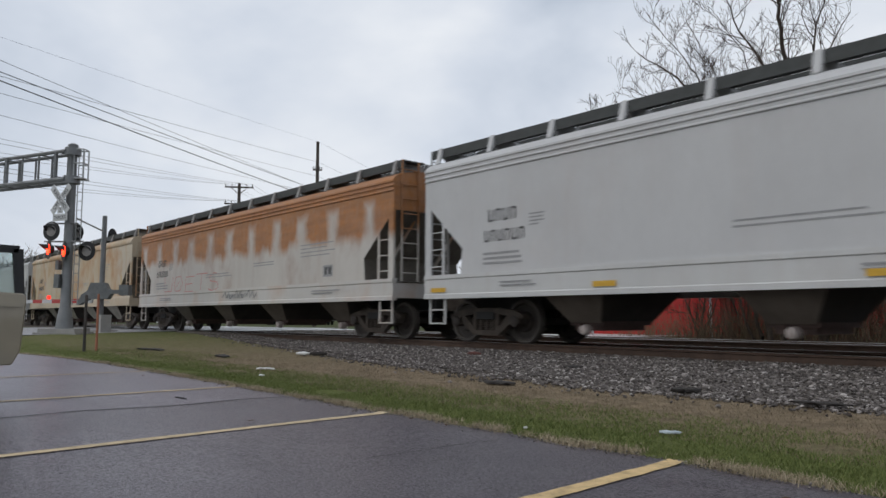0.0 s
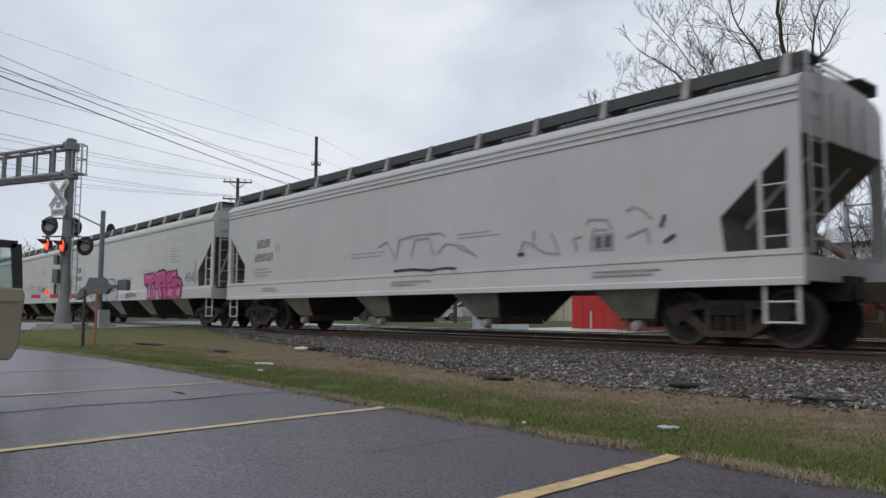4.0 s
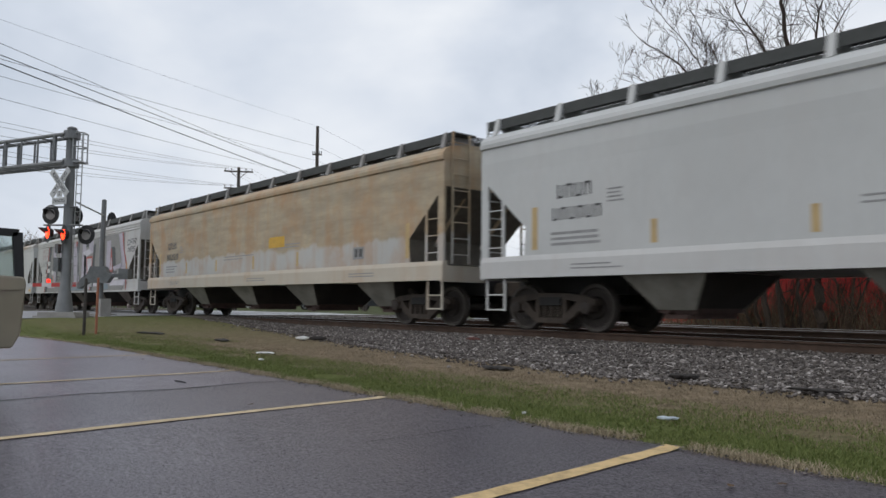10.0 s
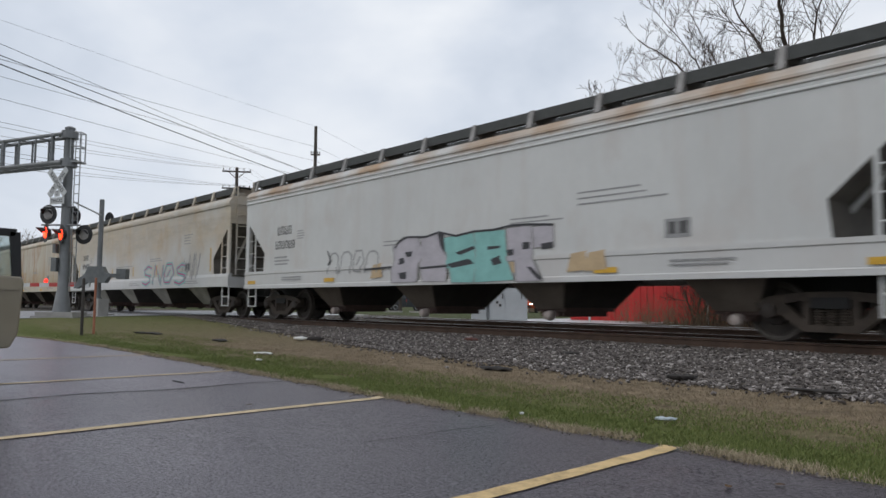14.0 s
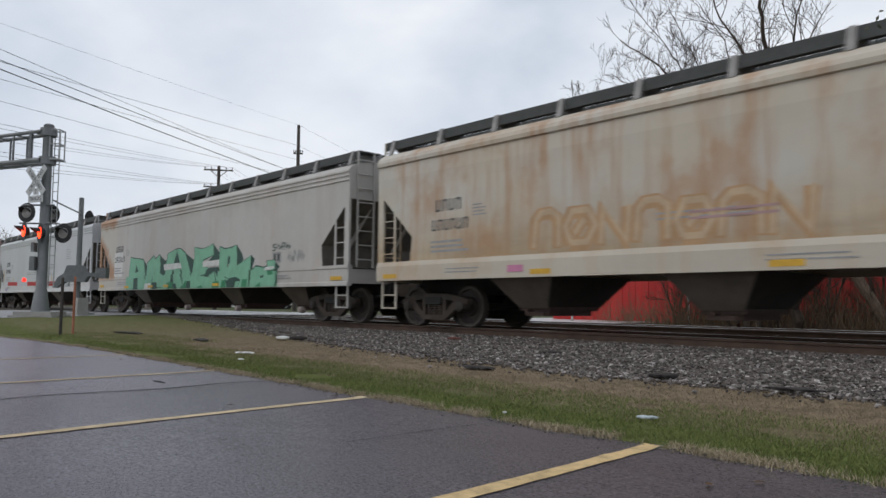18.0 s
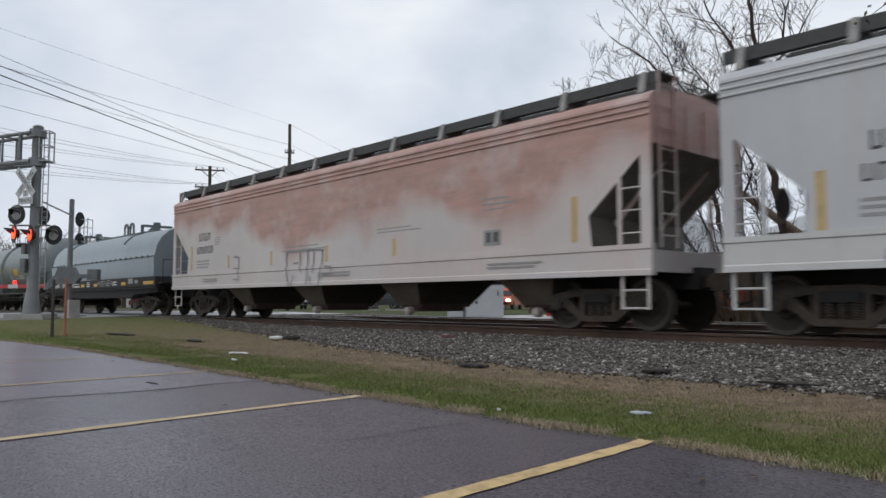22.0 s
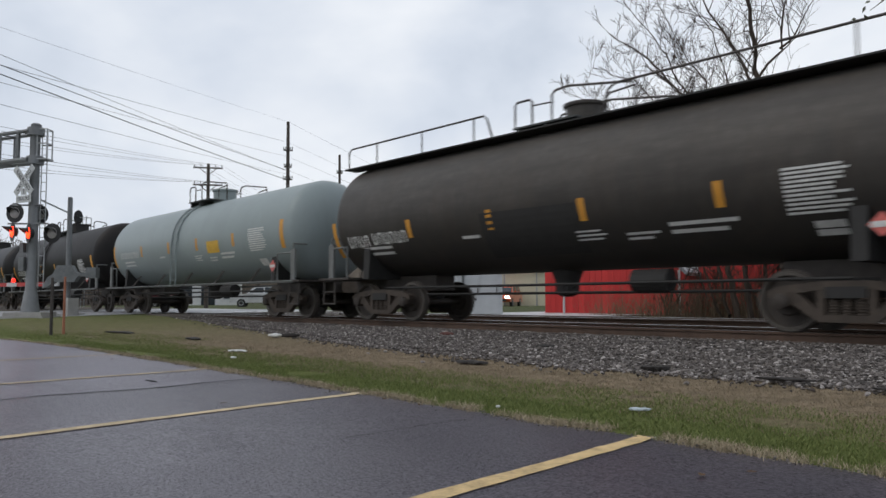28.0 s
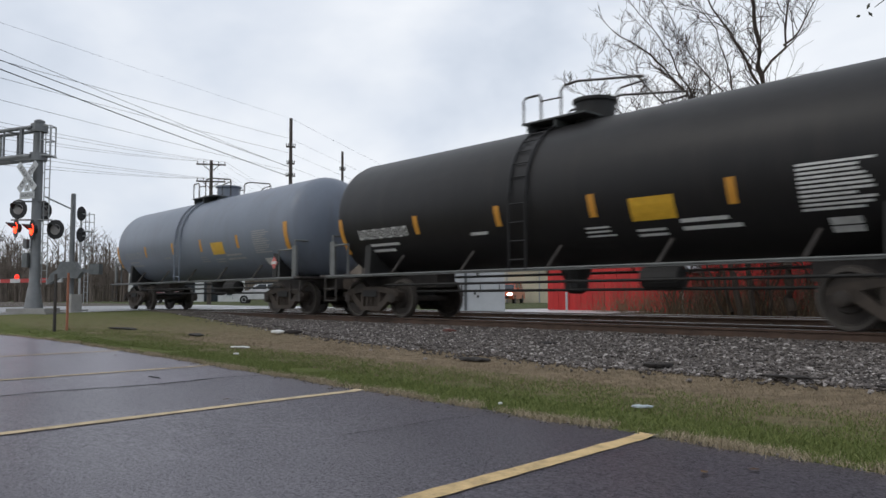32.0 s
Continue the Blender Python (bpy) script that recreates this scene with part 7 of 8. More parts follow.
# ---- red shed, grey roof behind it, bungalow ----
def boards(name, base, dark):
    m, nt, b = nodes_of(name, 0.7, 0, 0.3)
    rnd = nt.nodes.new("ShaderNodeObjectInfo").outputs["Random"]
    c = mixed(nt, rnd, tuple(k * 0.78 for k in base), base)
    c = mixed(nt, noise_fac(nt, 1.5, 6, 0.7, (3, 3, 0.4)), c, dark, 0.55)
    nt.links.new(c, b.inputs["Base Color"])
    bump(nt, b, noise_fac(nt, 10, 4, 0.6, (6, 6, 0.5)), 0.3, 0.01)
    return m


M_RED = boards("red_barn_boards", (0.58, 0.045, 0.042), (0.36, 0.03, 0.028))
M_ROOFGREY = plain("grey_metal_roof", (0.34, 0.35, 0.36), 0.8, 1.5, 0.45, 0.3)
shed = thing("red_shed", "red board shed with a gable front beside the tracks", "shed", (-17.9, 25.6, 0.2))
w = 0.30
for k in range(23):
    x = -3.25 + k * w
    top = 4.70 - abs(x + w / 2) * (0.62 if x < -0.1 else 0.86)
    bm = bmesh.new()
    prism(bm, [(x + 0.006, -0.1), (x + w - 0.006, -0.1), (x + w - 0.006, max(1.0, 4.70 - abs(x + w) * (0.62 if x < -0.1 else 0.86))), (x + 0.006, max(1.0, 4.70 - abs(x) * (0.62 if x < 0.1 else 0.86)))], "y", -0.02 - 0.006 * (k % 2), 0.08)
    part("board", bm, M_RED, shed)
bm = bmesh.new()
prism(bm, [(-3.5, 2.55), (0, 4.72), (3.7, 1.55), (3.75, 1.66), (0, 4.86), (-3.6, 2.66)], "y", -0.25, 7.5)
part("roof", bm, M_ROOFGREY, shed, "grey metal gable roof")
bm = bmesh.new()
box(bm, -3.2, 3.5, 0.09, 7.3, -0.1, 1.6)
part("rear_wall", bm, M_RED, shed)
wing = thing("red_fence", "long low red board wall behind brush", "board wall", (-14.3, 26.4, 0.2))
for k in range(56):
    x = k * 0.36
    bm = bmesh.new()
    box(bm, x + 0.008, x + 0.352, -0.02 - 0.008 * (k % 2), 0.05, -0.1, 2.50 + 0.03 * math.sin(k * 2.1))
    part("board", bm, M_RED, wing)
for x, y, h, lab in ((-18.08, 23.0, 0.80, "short white marker post"), (-14.2, 24.8, 1.70, "white steel pole before the red wall"), (-6.6, 24.0, 1.7, "white steel pole before the red wall")):
    bm = bmesh.new()
    lathe(bm, [(-0.1, 0.045), (h, 0.045), (h + 0.02, 0.02)], "z", 8, (x, y, 0.24))
    solid("white_post", bm, M_SIGN, lab, "post", smooth=True)

hall = thing("storage_hall", "pale grey metal hall with a shallow roof", "building", (-12.0, 44.0, 0.2))
bm = bmesh.new()
box(bm, -6, 26, -4, 12, -0.1, 4.4)
part("wall", bm, plain("pale_metal_wall", (0.45, 0.46, 0.47), 0.85, 1, 0.6), hall)
bm = bmesh.new()
prism(bm, [(-4.4, 4.4), (4, 6.2), (12.4, 4.4)], "x", -6.4, 26.4)
part("roof", bm, M_ROOFGREY, hall)

bung = thing("signal_bungalow", "pale grey metal equipment cabinet with double doors", "equipment cabinet", (-21.19, 21.22, 0.22), 44.6)
M_CAB = plain("pale_grey_enamel", (0.50, 0.52, 0.53), 0.9, 2, 0.45)
bm = bmesh.new()
box(bm, -1.12, 1.12, 0.0, 1.8, 0.0, 2.25)
part("housing", bm, M_CAB, bung, bevel=0.02)
bm = bmesh.new()
prism(bm, [(-1.25, 2.25), (1.25, 2.25), (1.2, 2.36), (0, 2.5), (-1.2, 2.36)], "y", -0.1, 1.9)
part("roof", bm, M_CAB, bung)
for x0, x1, lab in ((-1.06, -0.52, ""), (-0.36, 0.22, ""), (0.24, 0.98, "")):
    bm = bmesh.new()
    box(bm, x0, x1, -0.03, -0.002, 0.12, 2.1)
    d = part("cabinet_door", bm, M_CAB, bung, bevel=0.008)
    bm = bmesh.new()
    box(bm, x1 - 0.10, x1 - 0.07, -0.07, -0.03, 0.95, 1.15)
    part("handle", bm, M_STEEL, d)
bm = bmesh.new()
box(bm, -0.14, 0.10, -0.04, -0.031, 0.62, 0.86)
p = part("notice", bm, M_SIGN, bung, "small black and white notice")
for k, (x, z) in enumerate(((-0.08, 0.80), (0.04, 0.68))):
    bm = bmesh.new()
    box(bm, x - 0.05, x + 0.05, -0.045, -0.041, z - 0.05, z + 0.05)
    part("notice_square", bm, M_INK, p)
bm = bmesh.new()
box(bm, -0.5, -0.40, -0.05, -0.004, 0.1, 2.15)
part("conduit", bm, M_MECH, bung)

# ---- far side: shops, walls, parked and waiting cars ----
def shop(at, rz, w, d, h, label, wall_mat, windows=True):
    s = thing("shop_building", label, "building", at, rz, group="far buildings")
    bm = bmesh.new()
    box(bm, -w / 2, w / 2, 0, d, -0.1, h)
    part("wall", bm, wall_mat, s)
    bm = bmesh.new()
    box(bm, -w / 2 - 0.3, w / 2 + 0.3, -0.4, d + 0.3, h, h + 0.35)
    part("roof", bm, M_ROOFGREY, s)
    n = max(2, int(w / 2.4))
    for k in range(n):
        x = -w / 2 + (k + 0.5) * w / n
        if not windows:
            bm = bmesh.new()
            box(bm, x - 0.05, x + 0.05, -0.04, 0.0, 0, h)
            part("wall_seam", bm, M_ROOFGREY, s)
            continue
        bm = bmesh.new()
        box(bm, x - 0.85, x + 0.85, -0.06, 0.02, 0.7 if k % 3 else 0.0, 2.4)
        f = part("window", bm, M_SIGN, s)
        bm = bmesh.new()
        box(bm, x - 0.72, x + 0.72, -0.075, -0.062, 0.82 if k % 3 else 0.1, 2.28)
        part("pane", bm, M_GLASSY, f)
    return s


M_WHITEWALL = plain("white_painted_wall", (0.62, 0.62, 0.60), 0.85, 1, 0.7)
M_CREAM = plain("cream_wall", (0.56, 0.52, 0.38), 0.85, 1, 0.7)
shop((-78.8, 34.4, 0.25), 66, 12, 10, 4.2, "white low shop building with dark windows", M_WHITEWALL)
shop((-37.0, 47.8, 0.25), 38, 13, 10, 3.0, "cream metal building with plain upright seams", M_CREAM, False)
shop((-34, 70, 0.25), 28, 18, 10, 4.0, "cream metal building beyond the yard", M_CREAM)


def vehicle(name, label, at, rz, paint, kind="suv", lights=False):
    v = thing(name, label, "car", at, rz, group="waiting and parked cars")
    hgt = 1.70 if kind == "suv" else 1.45
    b = 0.90
    if kind == "suv":
        prof = [(-2.25, 0.38), (2.2, 0.38), (2.3, 0.55), (2.28, 0.85), (2.1, 0.98), (1.1, 1.08), (-2.2, 1.10), (-2.3, 0.6)]
        cab = [(1.05, 1.07), (0.45, 1.62), (-1.7, hgt), (-2.15, 1.55), (-2.22, 1.09)]
    else:
        prof = [(-2.25, 0.36), (2.2, 0.36), (2.28, 0.5), (2.2, 0.75), (1.0, 0.92), (-1.6, 0.96), (-2.2, 0.92), (-2.3, 0.6)]
        cab = [(1.0, 0.91), (0.35, 1.40), (-0.9, hgt), (-1.75, 0.95)]
    bm = bmesh.new()
    prism(bm, prof, "y", -b, b)
    part("body", bm, paint, v, bevel=0.07)
    bm = bmesh.new()
    prism(bm, cab, "y", -b + 0.10, b - 0.10)
    for q in bm.verts:
        q.co.y *= 1 - 0.16 * max(0.0, min(1.0, (q.co.z - 1.05) / 0.6))
    part("cabin", bm, paint, v, bevel=0.05)
    cx = sum(p[0] for p in cab) / len(cab)
    cz = sum(p[1] for p in cab) / len(cab)
    for s in (-1, 1):
        bm = bmesh.new()
        y0, y1 = sorted((s * (b - 0.105), s * (b - 0.085)))
        prism(bm, [(cx + (p[0] - cx) * 0.86, cz + (p[1] - cz) * 0.72) for p in cab], "y", y0, y1)
        for q in bm.verts:
            q.co.y *= 1 - 0.16 * max(0.0, min(1.0, (q.co.z - 1.05) / 0.6))
        w_part = part("side_window", bm, M_GLASSY, v)
        bm = bmesh.new()
        for x in (-0.35, -1.45):
            box(bm, x - 0.04, x + 0.04, s * (b - 0.12) - 0.05, s * (b - 0.12) + 0.05, 1.08, hgt - 0.12)
        for q in bm.verts:
            q.co.y *= 1 - 0.16 * max(0.0, min(1.0, (q.co.z - 1.05) / 0.6))
        part("window_pillar", bm, paint, w_part)
        bm = bmesh.new()
        box(bm, 0.72, 0.90, s * 0.99 - 0.09, s * 0.99 + 0.09, 1.06, 1.20)
        part("wing_mirror", bm, paint, v, bevel=0.02)
    bm = bmesh.new()
    (ax, az), (bx2, bz2) = cab[0], cab[1]
    n = Vector((bz2 - az, -(bx2 - ax))).normalized() * 0.02
    prism(bm, [(ax + n.x, az + n.y + 0.05), (bx2 + n.x, bz2 + n.y - 0.05), (bx2 - n.x, bz2 - n.y - 0.05), (ax - n.x, az - n.y + 0.05)], "y", -b + 0.2, b - 0.2)
    part("windscreen", bm, M_GLASSY, v)
    for x in (-1.4, 1.4):
        for s in (-1, 1):
            bm = bmesh.new()
            lathe(bm, [(s * 0.70, 0.2), (s * 0.72, 0.34), (s * 0.90, 0.34), (s * 0.92, 0.22)], "y", 18, (x, 0, 0.34))
            wh = part("tyre", bm, M_BLACK, v)
            bm = bmesh.new()
            lathe(bm, [(s * 0.90, 0.21), (s * 0.925, 0.19), (s * 0.91, 0.05)], "y", 14, (x, 0, 0.34))
            part("rim", bm, M_GALV, wh)
    for s in (-1, 1):
        bm = bmesh.new()
        box(bm, 2.20, 2.31, s * 0.68 - 0.17, s * 0.68 + 0.17, 0.66, 0.80)
        part("headlight", bm, M_HEADLIGHT if lights else M_LENS, v)
        bm = bmesh.new()
        box(bm, -2.31, -2.24, s * 0.72 - 0.10, s * 0.72 + 0.10, 0.75, 1.0)
        part("tail_light", bm, M_REDPAINT, v)
    bm = bmesh.new()
    box(bm, 2.22, 2.33, -0.6, 0.6, 0.42, 0.60)
    part("grille", bm, M_BLACK, v)
    return v


def enamel(name, c):
    m, nt, b = nodes_of(name, 0.28, 0.2, 0.5)
    nt.links.new(mixed(nt, noise_fac(nt, 2, 3), tuple(k * 0.85 for k in c), c), b.inputs["Base Color"])
    b.inputs["Coat Weight"].default_value = 0.6
    return m


M_HEADLIGHT = glow("headlight_lit", (1.0, 0.95, 0.86), 16.0)
ORANGE_CAR = enamel("orange_enamel", (0.70, 0.13, 0.05))
WHITE_CAR, DARK_CAR, SILVER_CAR, BEIGE_CAR, MAROON_CAR = enamel("white_enamel", (0.6, 0.6, 0.6)), enamel("charcoal_enamel", (0.05, 0.055, 0.06)), enamel("silver_enamel", (0.45, 0.46, 0.46)), enamel("beige_enamel", (0.30, 0.26, 0.19)), enamel("maroon_enamel", (0.14, 0.03, 0.035))
yz = 0.33
vehicle("car", "silver-white sport utility car on the far road", (-54.3, 30.0, yz), 235, WHITE_CAR)
vehicle("car", "silver sport utility car with its headlights on", (-52.1, 33.5, yz), 322, SILVER_CAR, lights=True)
vehicle("car", "charcoal sport utility car waiting on the far road", (-51.0, 36.9, yz), 230, DARK_CAR)
vehicle("car", "dark saloon car on the far road", (-49.6, 39.0, yz), 230, DARK_CAR, "saloon")
vehicle("car", "white saloon car with its headlights on", (-48.2, 40.6, yz), 226, WHITE_CAR, "saloon", True)
vehicle("car", "silver car parked in the far yard", (-47.2, 43.0, yz), 228, SILVER_CAR)
vehicle("car", "orange-red car with its headlights on beyond the grey cabinet", (-39.2, 42.6, yz), 300, ORANGE_CAR, lights=True)
vehicle("car", "maroon car on the far side road", (-62.5, 24.6, yz), 195, MAROON_CAR, "saloon")
for x, y, h in ((-47.0, 32.3, 1.6), (-42.0, 32.2, 1.7), (-39.6, 33.0, 1.7), (-34.5, 30.6, 1.5)):
    bm = bmesh.new()
    box(bm, x - 0.09, x + 0.09, y - 0.09, y + 0.09, 0.2, h + 0.4)
    solid("yard_post", bm, M_POLE_WOOD, "square brown wooden post at the yard's edge", "post", bevel=0.015, group="yard posts")
for k in range(4):
    bm = bmesh.new()
    x, y = -41.5 + k * 2.2, 30.4 + k * 0.5
    box(bm, x, x + 1.9, y, y + 0.18, 0.3, 0.47)
    solid("parking_bumper", bm, M_CONC, "low concrete parking bumper", "parking bumper", bevel=0.03, group="parking bumpers")

# parked beige car whose opened driver's door stands at the edge of the view
car = vehicle("car", "beige car parked in the stalls with an open door", (-9.35, -0.22, 0.075), 0, BEIGE_CAR, "suv")
door = part("open_door", bmesh.new(), BEIGE_CAR, car, "opened beige car door")
bm = bmesh.new()
prism(bm, [(0.92, 0.36), (1.80, 0.36), (1.87, 0.50), (1.90, 1.00), (1.88, 1.06), (0.92, 1.10)], "x", 0.92, 1.04)
bmesh.ops.bevel(bm, geom=[e for e in bm.edges], offset=0.015, segments=1, affect="EDGES")
bm.to_mesh(door.data)
bm.free()
for pts, mat_d, nm in (([(1.80, 1.05), (1.88, 1.05), (1.85, 1.50), (1.76, 1.50)], M_LAMP_BLACK, "window_frame"), ([(0.95, 1.46), (1.80, 1.46), (1.82, 1.53), (0.95, 1.56)], M_LAMP_BLACK, "window_frame")):
    bm = bmesh.new()
    prism(bm, pts, "x", 0.95, 1.02)
    part(nm, bm, mat_d, door)
m_pane, nt, b = nodes_of("tinted_pane", 0.03, 0, 0.5)
b.inputs["Base Color"].default_value = (0.62, 0.72, 0.70, 1)
b.inputs["Transmission Weight"].default_value = 0.92
bm = bmesh.new()
prism(bm, [(0.95, 1.06), (1.80, 1.06), (1.77, 1.46), (0.95, 1.46)], "x", 0.975, 0.985)
part("pane", bm, m_pane, door)
bm = bmesh.new()
box(bm, 1.04, 1.075, 1.62, 1.84, 0.93, 0.965)
part("door_handle", bm, BEIGE_CAR, door, bevel=0.01)


# ---- trees and brush ----
def bark(name, base):
    m, nt, b = nodes_of(name, 0.9, 0, 0.2)
    c = mixed(nt, noise_fac(nt, 4, 6, 0.7, (1, 1, 0.25)), tuple(k * 0.55 for k in base), base)
    nt.links.new(c, b.inputs["Base Color"])
    bump(nt, b, noise_fac(nt, 14, 5, 0.7, (1, 1, 0.2)), 0.8, 0.03)
    return m


M_BARK = bark("dark_bark", (0.085, 0.066, 0.054))
M_TWIG = bark("twig_bark", (0.075, 0.057, 0.046))


def twig(bm, p, d, length, r, level, rng):
    """A thin limb that wanders, curves upward and forks into finer ones."""
    n = 6 if level == 2 else 5 if level == 1 else 4
    pts, rad = [p.copy()], [r]
    bend = Vector((rng.uniform(-1, 1), rng.uniform(-1, 1), rng.uniform(-0.2, 0.9))) * 0.17
    for i in range(n):
        d = (d + bend + Vector((rng.uniform(-1, 1), rng.uniform(-1, 1), rng.uniform(-1, 1))) * 0.17).normalized()
        p = p + d * length / n
        pts.append(p.copy())
        rad.append(max(0.0050, r * (1 - 0.62 * (i + 1) / n)))
        if level and i and (level == 2 or rng.random() < 0.85):
            side = Vector((rng.uniform(-1, 1), rng.uniform(-1, 1), rng.uniform(-0.5, 0.8))).normalized()
            twig(bm, p, (d + side * 0.75).normalized(), length * rng.uniform(0.42, 0.72), rad[-1] * 0.75, level - 1, rng)
    tube(bm, pts, rad, 4 if level == 2 else 3)


def limb_tree(name, label, stems, seed, gap=0.55, reach=1.0):
    """A bare tree from its main stems (points and base radius), which carry forked twigs at every gap."""
    base = Vector((stems[0][0][0][0], stems[0][0][0][1], 0.2))
    t = thing(name, label, "tree", tuple(base))
    rng = random.Random(seed)
    trunk, crown = bmesh.new(), bmesh.new()
    for pts, r, bare in stems:
        pts = [Vector(p) - base for p in pts]
        fine = []
        for a, b in zip(pts, pts[1:]):
            k = max(2, int((b - a).length / gap))
            fine += [a.lerp(b, j / k) + Vector((rng.uniform(-1, 1), rng.uniform(-1, 1), rng.uniform(-1, 1))) * 0.05 for j in range(k)]
        fine.append(pts[-1])
        rad = [max(0.010, r * (1 - 0.88 * i / len(fine))) for i in range(len(fine))]
        tube(trunk, fine, rad, 9 if r > 0.1 else 6)
        for i in range(max(1, int(len(fine) * bare)), len(fine)):
            d = (fine[min(i + 1, len(fine) - 1)] - fine[i - 1]).normalized()
            for _ in range(rng.choice((1, 1, 2))):
                a = rng.uniform(0, 6.28)
                side = Vector((math.cos(a), math.sin(a), rng.uniform(-0.3, 0.7)))
                twig(crown, fine[i], (d * 0.75 + side * 0.8).normalized(), rng.uniform(0.7, 1.5) * reach * (1.2 - 0.45 * i / len(fine)), min(0.022, rad[i] * 0.6), 2, rng)
    part("trunk", trunk, M_BARK, t, smooth=True)
    part("crown", crown, M_TWIG, t, "bare crown of fine twigs")
    return t


limb_tree("tree", "tall bare tree with a straight dark trunk and forked limbs", [
    ([(-9.3, 22.3, 0.1), (-9.3, 22.2, 2.5), (-9.7, 21.9, 6.4), (-9.9, 21.9, 8.9), (-10.0, 21.8, 10.7), (-10.1, 21.7, 13.2)], 0.15, 0.42),
    ([(-9.85, 21.9, 7.2), (-10.5, 21.6, 8.7), (-11.0, 21.3, 9.8), (-11.5, 21.0, 11.6)], 0.05, 0.15),
    ([(-9.75, 21.9, 7.5), (-9.2, 22.2, 8.3), (-9.1, 22.2, 9.2), (-8.7, 22.4, 11.0)], 0.045, 0.2), ([(-9.2, 22.2, 8.3), (-8.8, 22.3, 8.7), (-8.2, 22.5, 9.8)], 0.035, 0.2)], 5, 0.34, 1.0)
limb_tree("tree", "bare many-stemmed tree fanning out to one side", [
    ([(-10.6, 21.9, 0.1), (-10.8, 21.6, 2.4), (-11.1, 21.3, 4.6), (-11.6, 21.0, 7.0), (-12.6, 20.4, 8.5), (-13.6, 19.8, 9.4)], 0.10, 0.35),
    ([(-11.1, 21.3, 4.4), (-12.5, 20.5, 5.6), (-13.5, 19.9, 5.9), (-14.6, 19.1, 5.7)], 0.042, 0.15), ([(-11.1, 21.3, 4.5), (-12.2, 20.7, 5.9), (-13.5, 19.8, 6.8), (-14.6, 19.0, 7.5)], 0.042, 0.15),
    ([(-11.1, 21.3, 4.9), (-11.9, 20.9, 6.5), (-13.0, 20.2, 7.8), (-14.0, 19.5, 8.3)], 0.042, 0.15), ([(-11.2, 21.3, 5.3), (-11.7, 21.0, 7.4), (-12.4, 20.6, 9.1), (-13.2, 20.1, 10.4)], 0.042, 0.15),
    ([(-11.0, 21.3, 4.9), (-11.1, 21.3, 7.5), (-11.8, 20.9, 8.9), (-12.3, 20.6, 10.2)], 0.04, 0.15), ([(-10.9, 22.0, 0.1), (-11.2, 21.6, 2.6), (-12.2, 20.9, 5.6)], 0.06, 0.6), ([(-10.2, 22.1, 0.1), (-10.5, 21.7, 2.8), (-11.1, 21.3, 5.3)], 0.07, 0.6), ([(-11.3, 22.3, 0.1), (-11.8, 21.8, 2.4), (-13.0, 20.9, 4.6)], 0.045, 0.4), ([(-9.9, 22.4, 0.1), (-9.9, 22.2, 2.6), (-10.4, 21.9, 5.6)], 0.05, 0.5)], 9, 0.30, 0.8)
limb_tree("tree", "slim bare sapling between the larger trees", [([(-10.2, 21.8, 0.1), (-10.3, 21.7, 3.5), (-10.4, 21.6, 6.3), (-10.6, 21.5, 7.7), (-10.9, 21.4, 9.1), (-11.5, 21.0, 10.3)], 0.06, 0.5), ([(-10.3, 21.7, 4.0), (-10.0, 21.8, 5.0), (-10.8, 21.4, 7.2), (-11.5, 21.1, 8.3)], 0.04, 0.4)], 11, 0.4, 0.8)
limb_tree("tree", "young bare tree with a crooked stem", [([(-8.0, 24.75, 0.1), (-8.15, 24.69, 2.4), (-8.4, 24.61, 3.63), (-8.64, 24.52, 5.23), (-9.35, 24.26, 6.29)], 0.075, 0.2), ([(-8.3, 24.6, 3.3), (-7.4, 24.8, 4.6), (-6.9, 24.9, 5.8)], 0.05, 0.2)], 14, 0.4, 0.8)
for x, y, h, sd in ((-12.6, 24.3, 4.2, 21), (-6.2, 25.0, 4.6, 22), (-4.2, 24.2, 3.8, 23), (-14.5, 24.6, 3.6, 24), (-2.0, 25.0, 4.4, 25), (-9.0, 23.6, 5.4, 26), (-7.6, 23.9, 5.0, 27), (-10.6, 23.5, 4.8, 28)):
    limb_tree("shrub", "bare twiggy shrub before the red wall", [([(x, y, 0.1), (x + 0.2, y, h * 0.5), (x - 0.1, y, h)], 0.05, 0.15), ([(x, y, 0.2), (x - 0.7, y + 0.2, h * 0.45), (x - 1.3, y, h * 0.85)], 0.04, 0.15), ([(x, y, 0.2), (x + 0.8, y - 0.2, h * 0.45), (x + 1.2, y, h * 0.8)], 0.04, 0.15)], sd, 0.4, 0.8)
bm = bmesh.new()
tube(bm, [(-8.2, 23.2, 2.2), (-9.04, 22.77, 2.86), (-10.12, 22.31, 3.85), (-11.12, 21.83, 4.79)], [0.14, 0.13, 0.11, 0.07], 9)
tube(bm, [(-8.2, 23.2, 2.2), (-7.2, 23.6, 0.2)], [0.14, 0.16], 9)
solid("fallen_trunk", bm, plain("pale_broken_wood", (0.19, 0.135, 0.10), 0.6, 3, 0.9), "broken pale trunk leaning across the trees", "tree trunk", smooth=True)


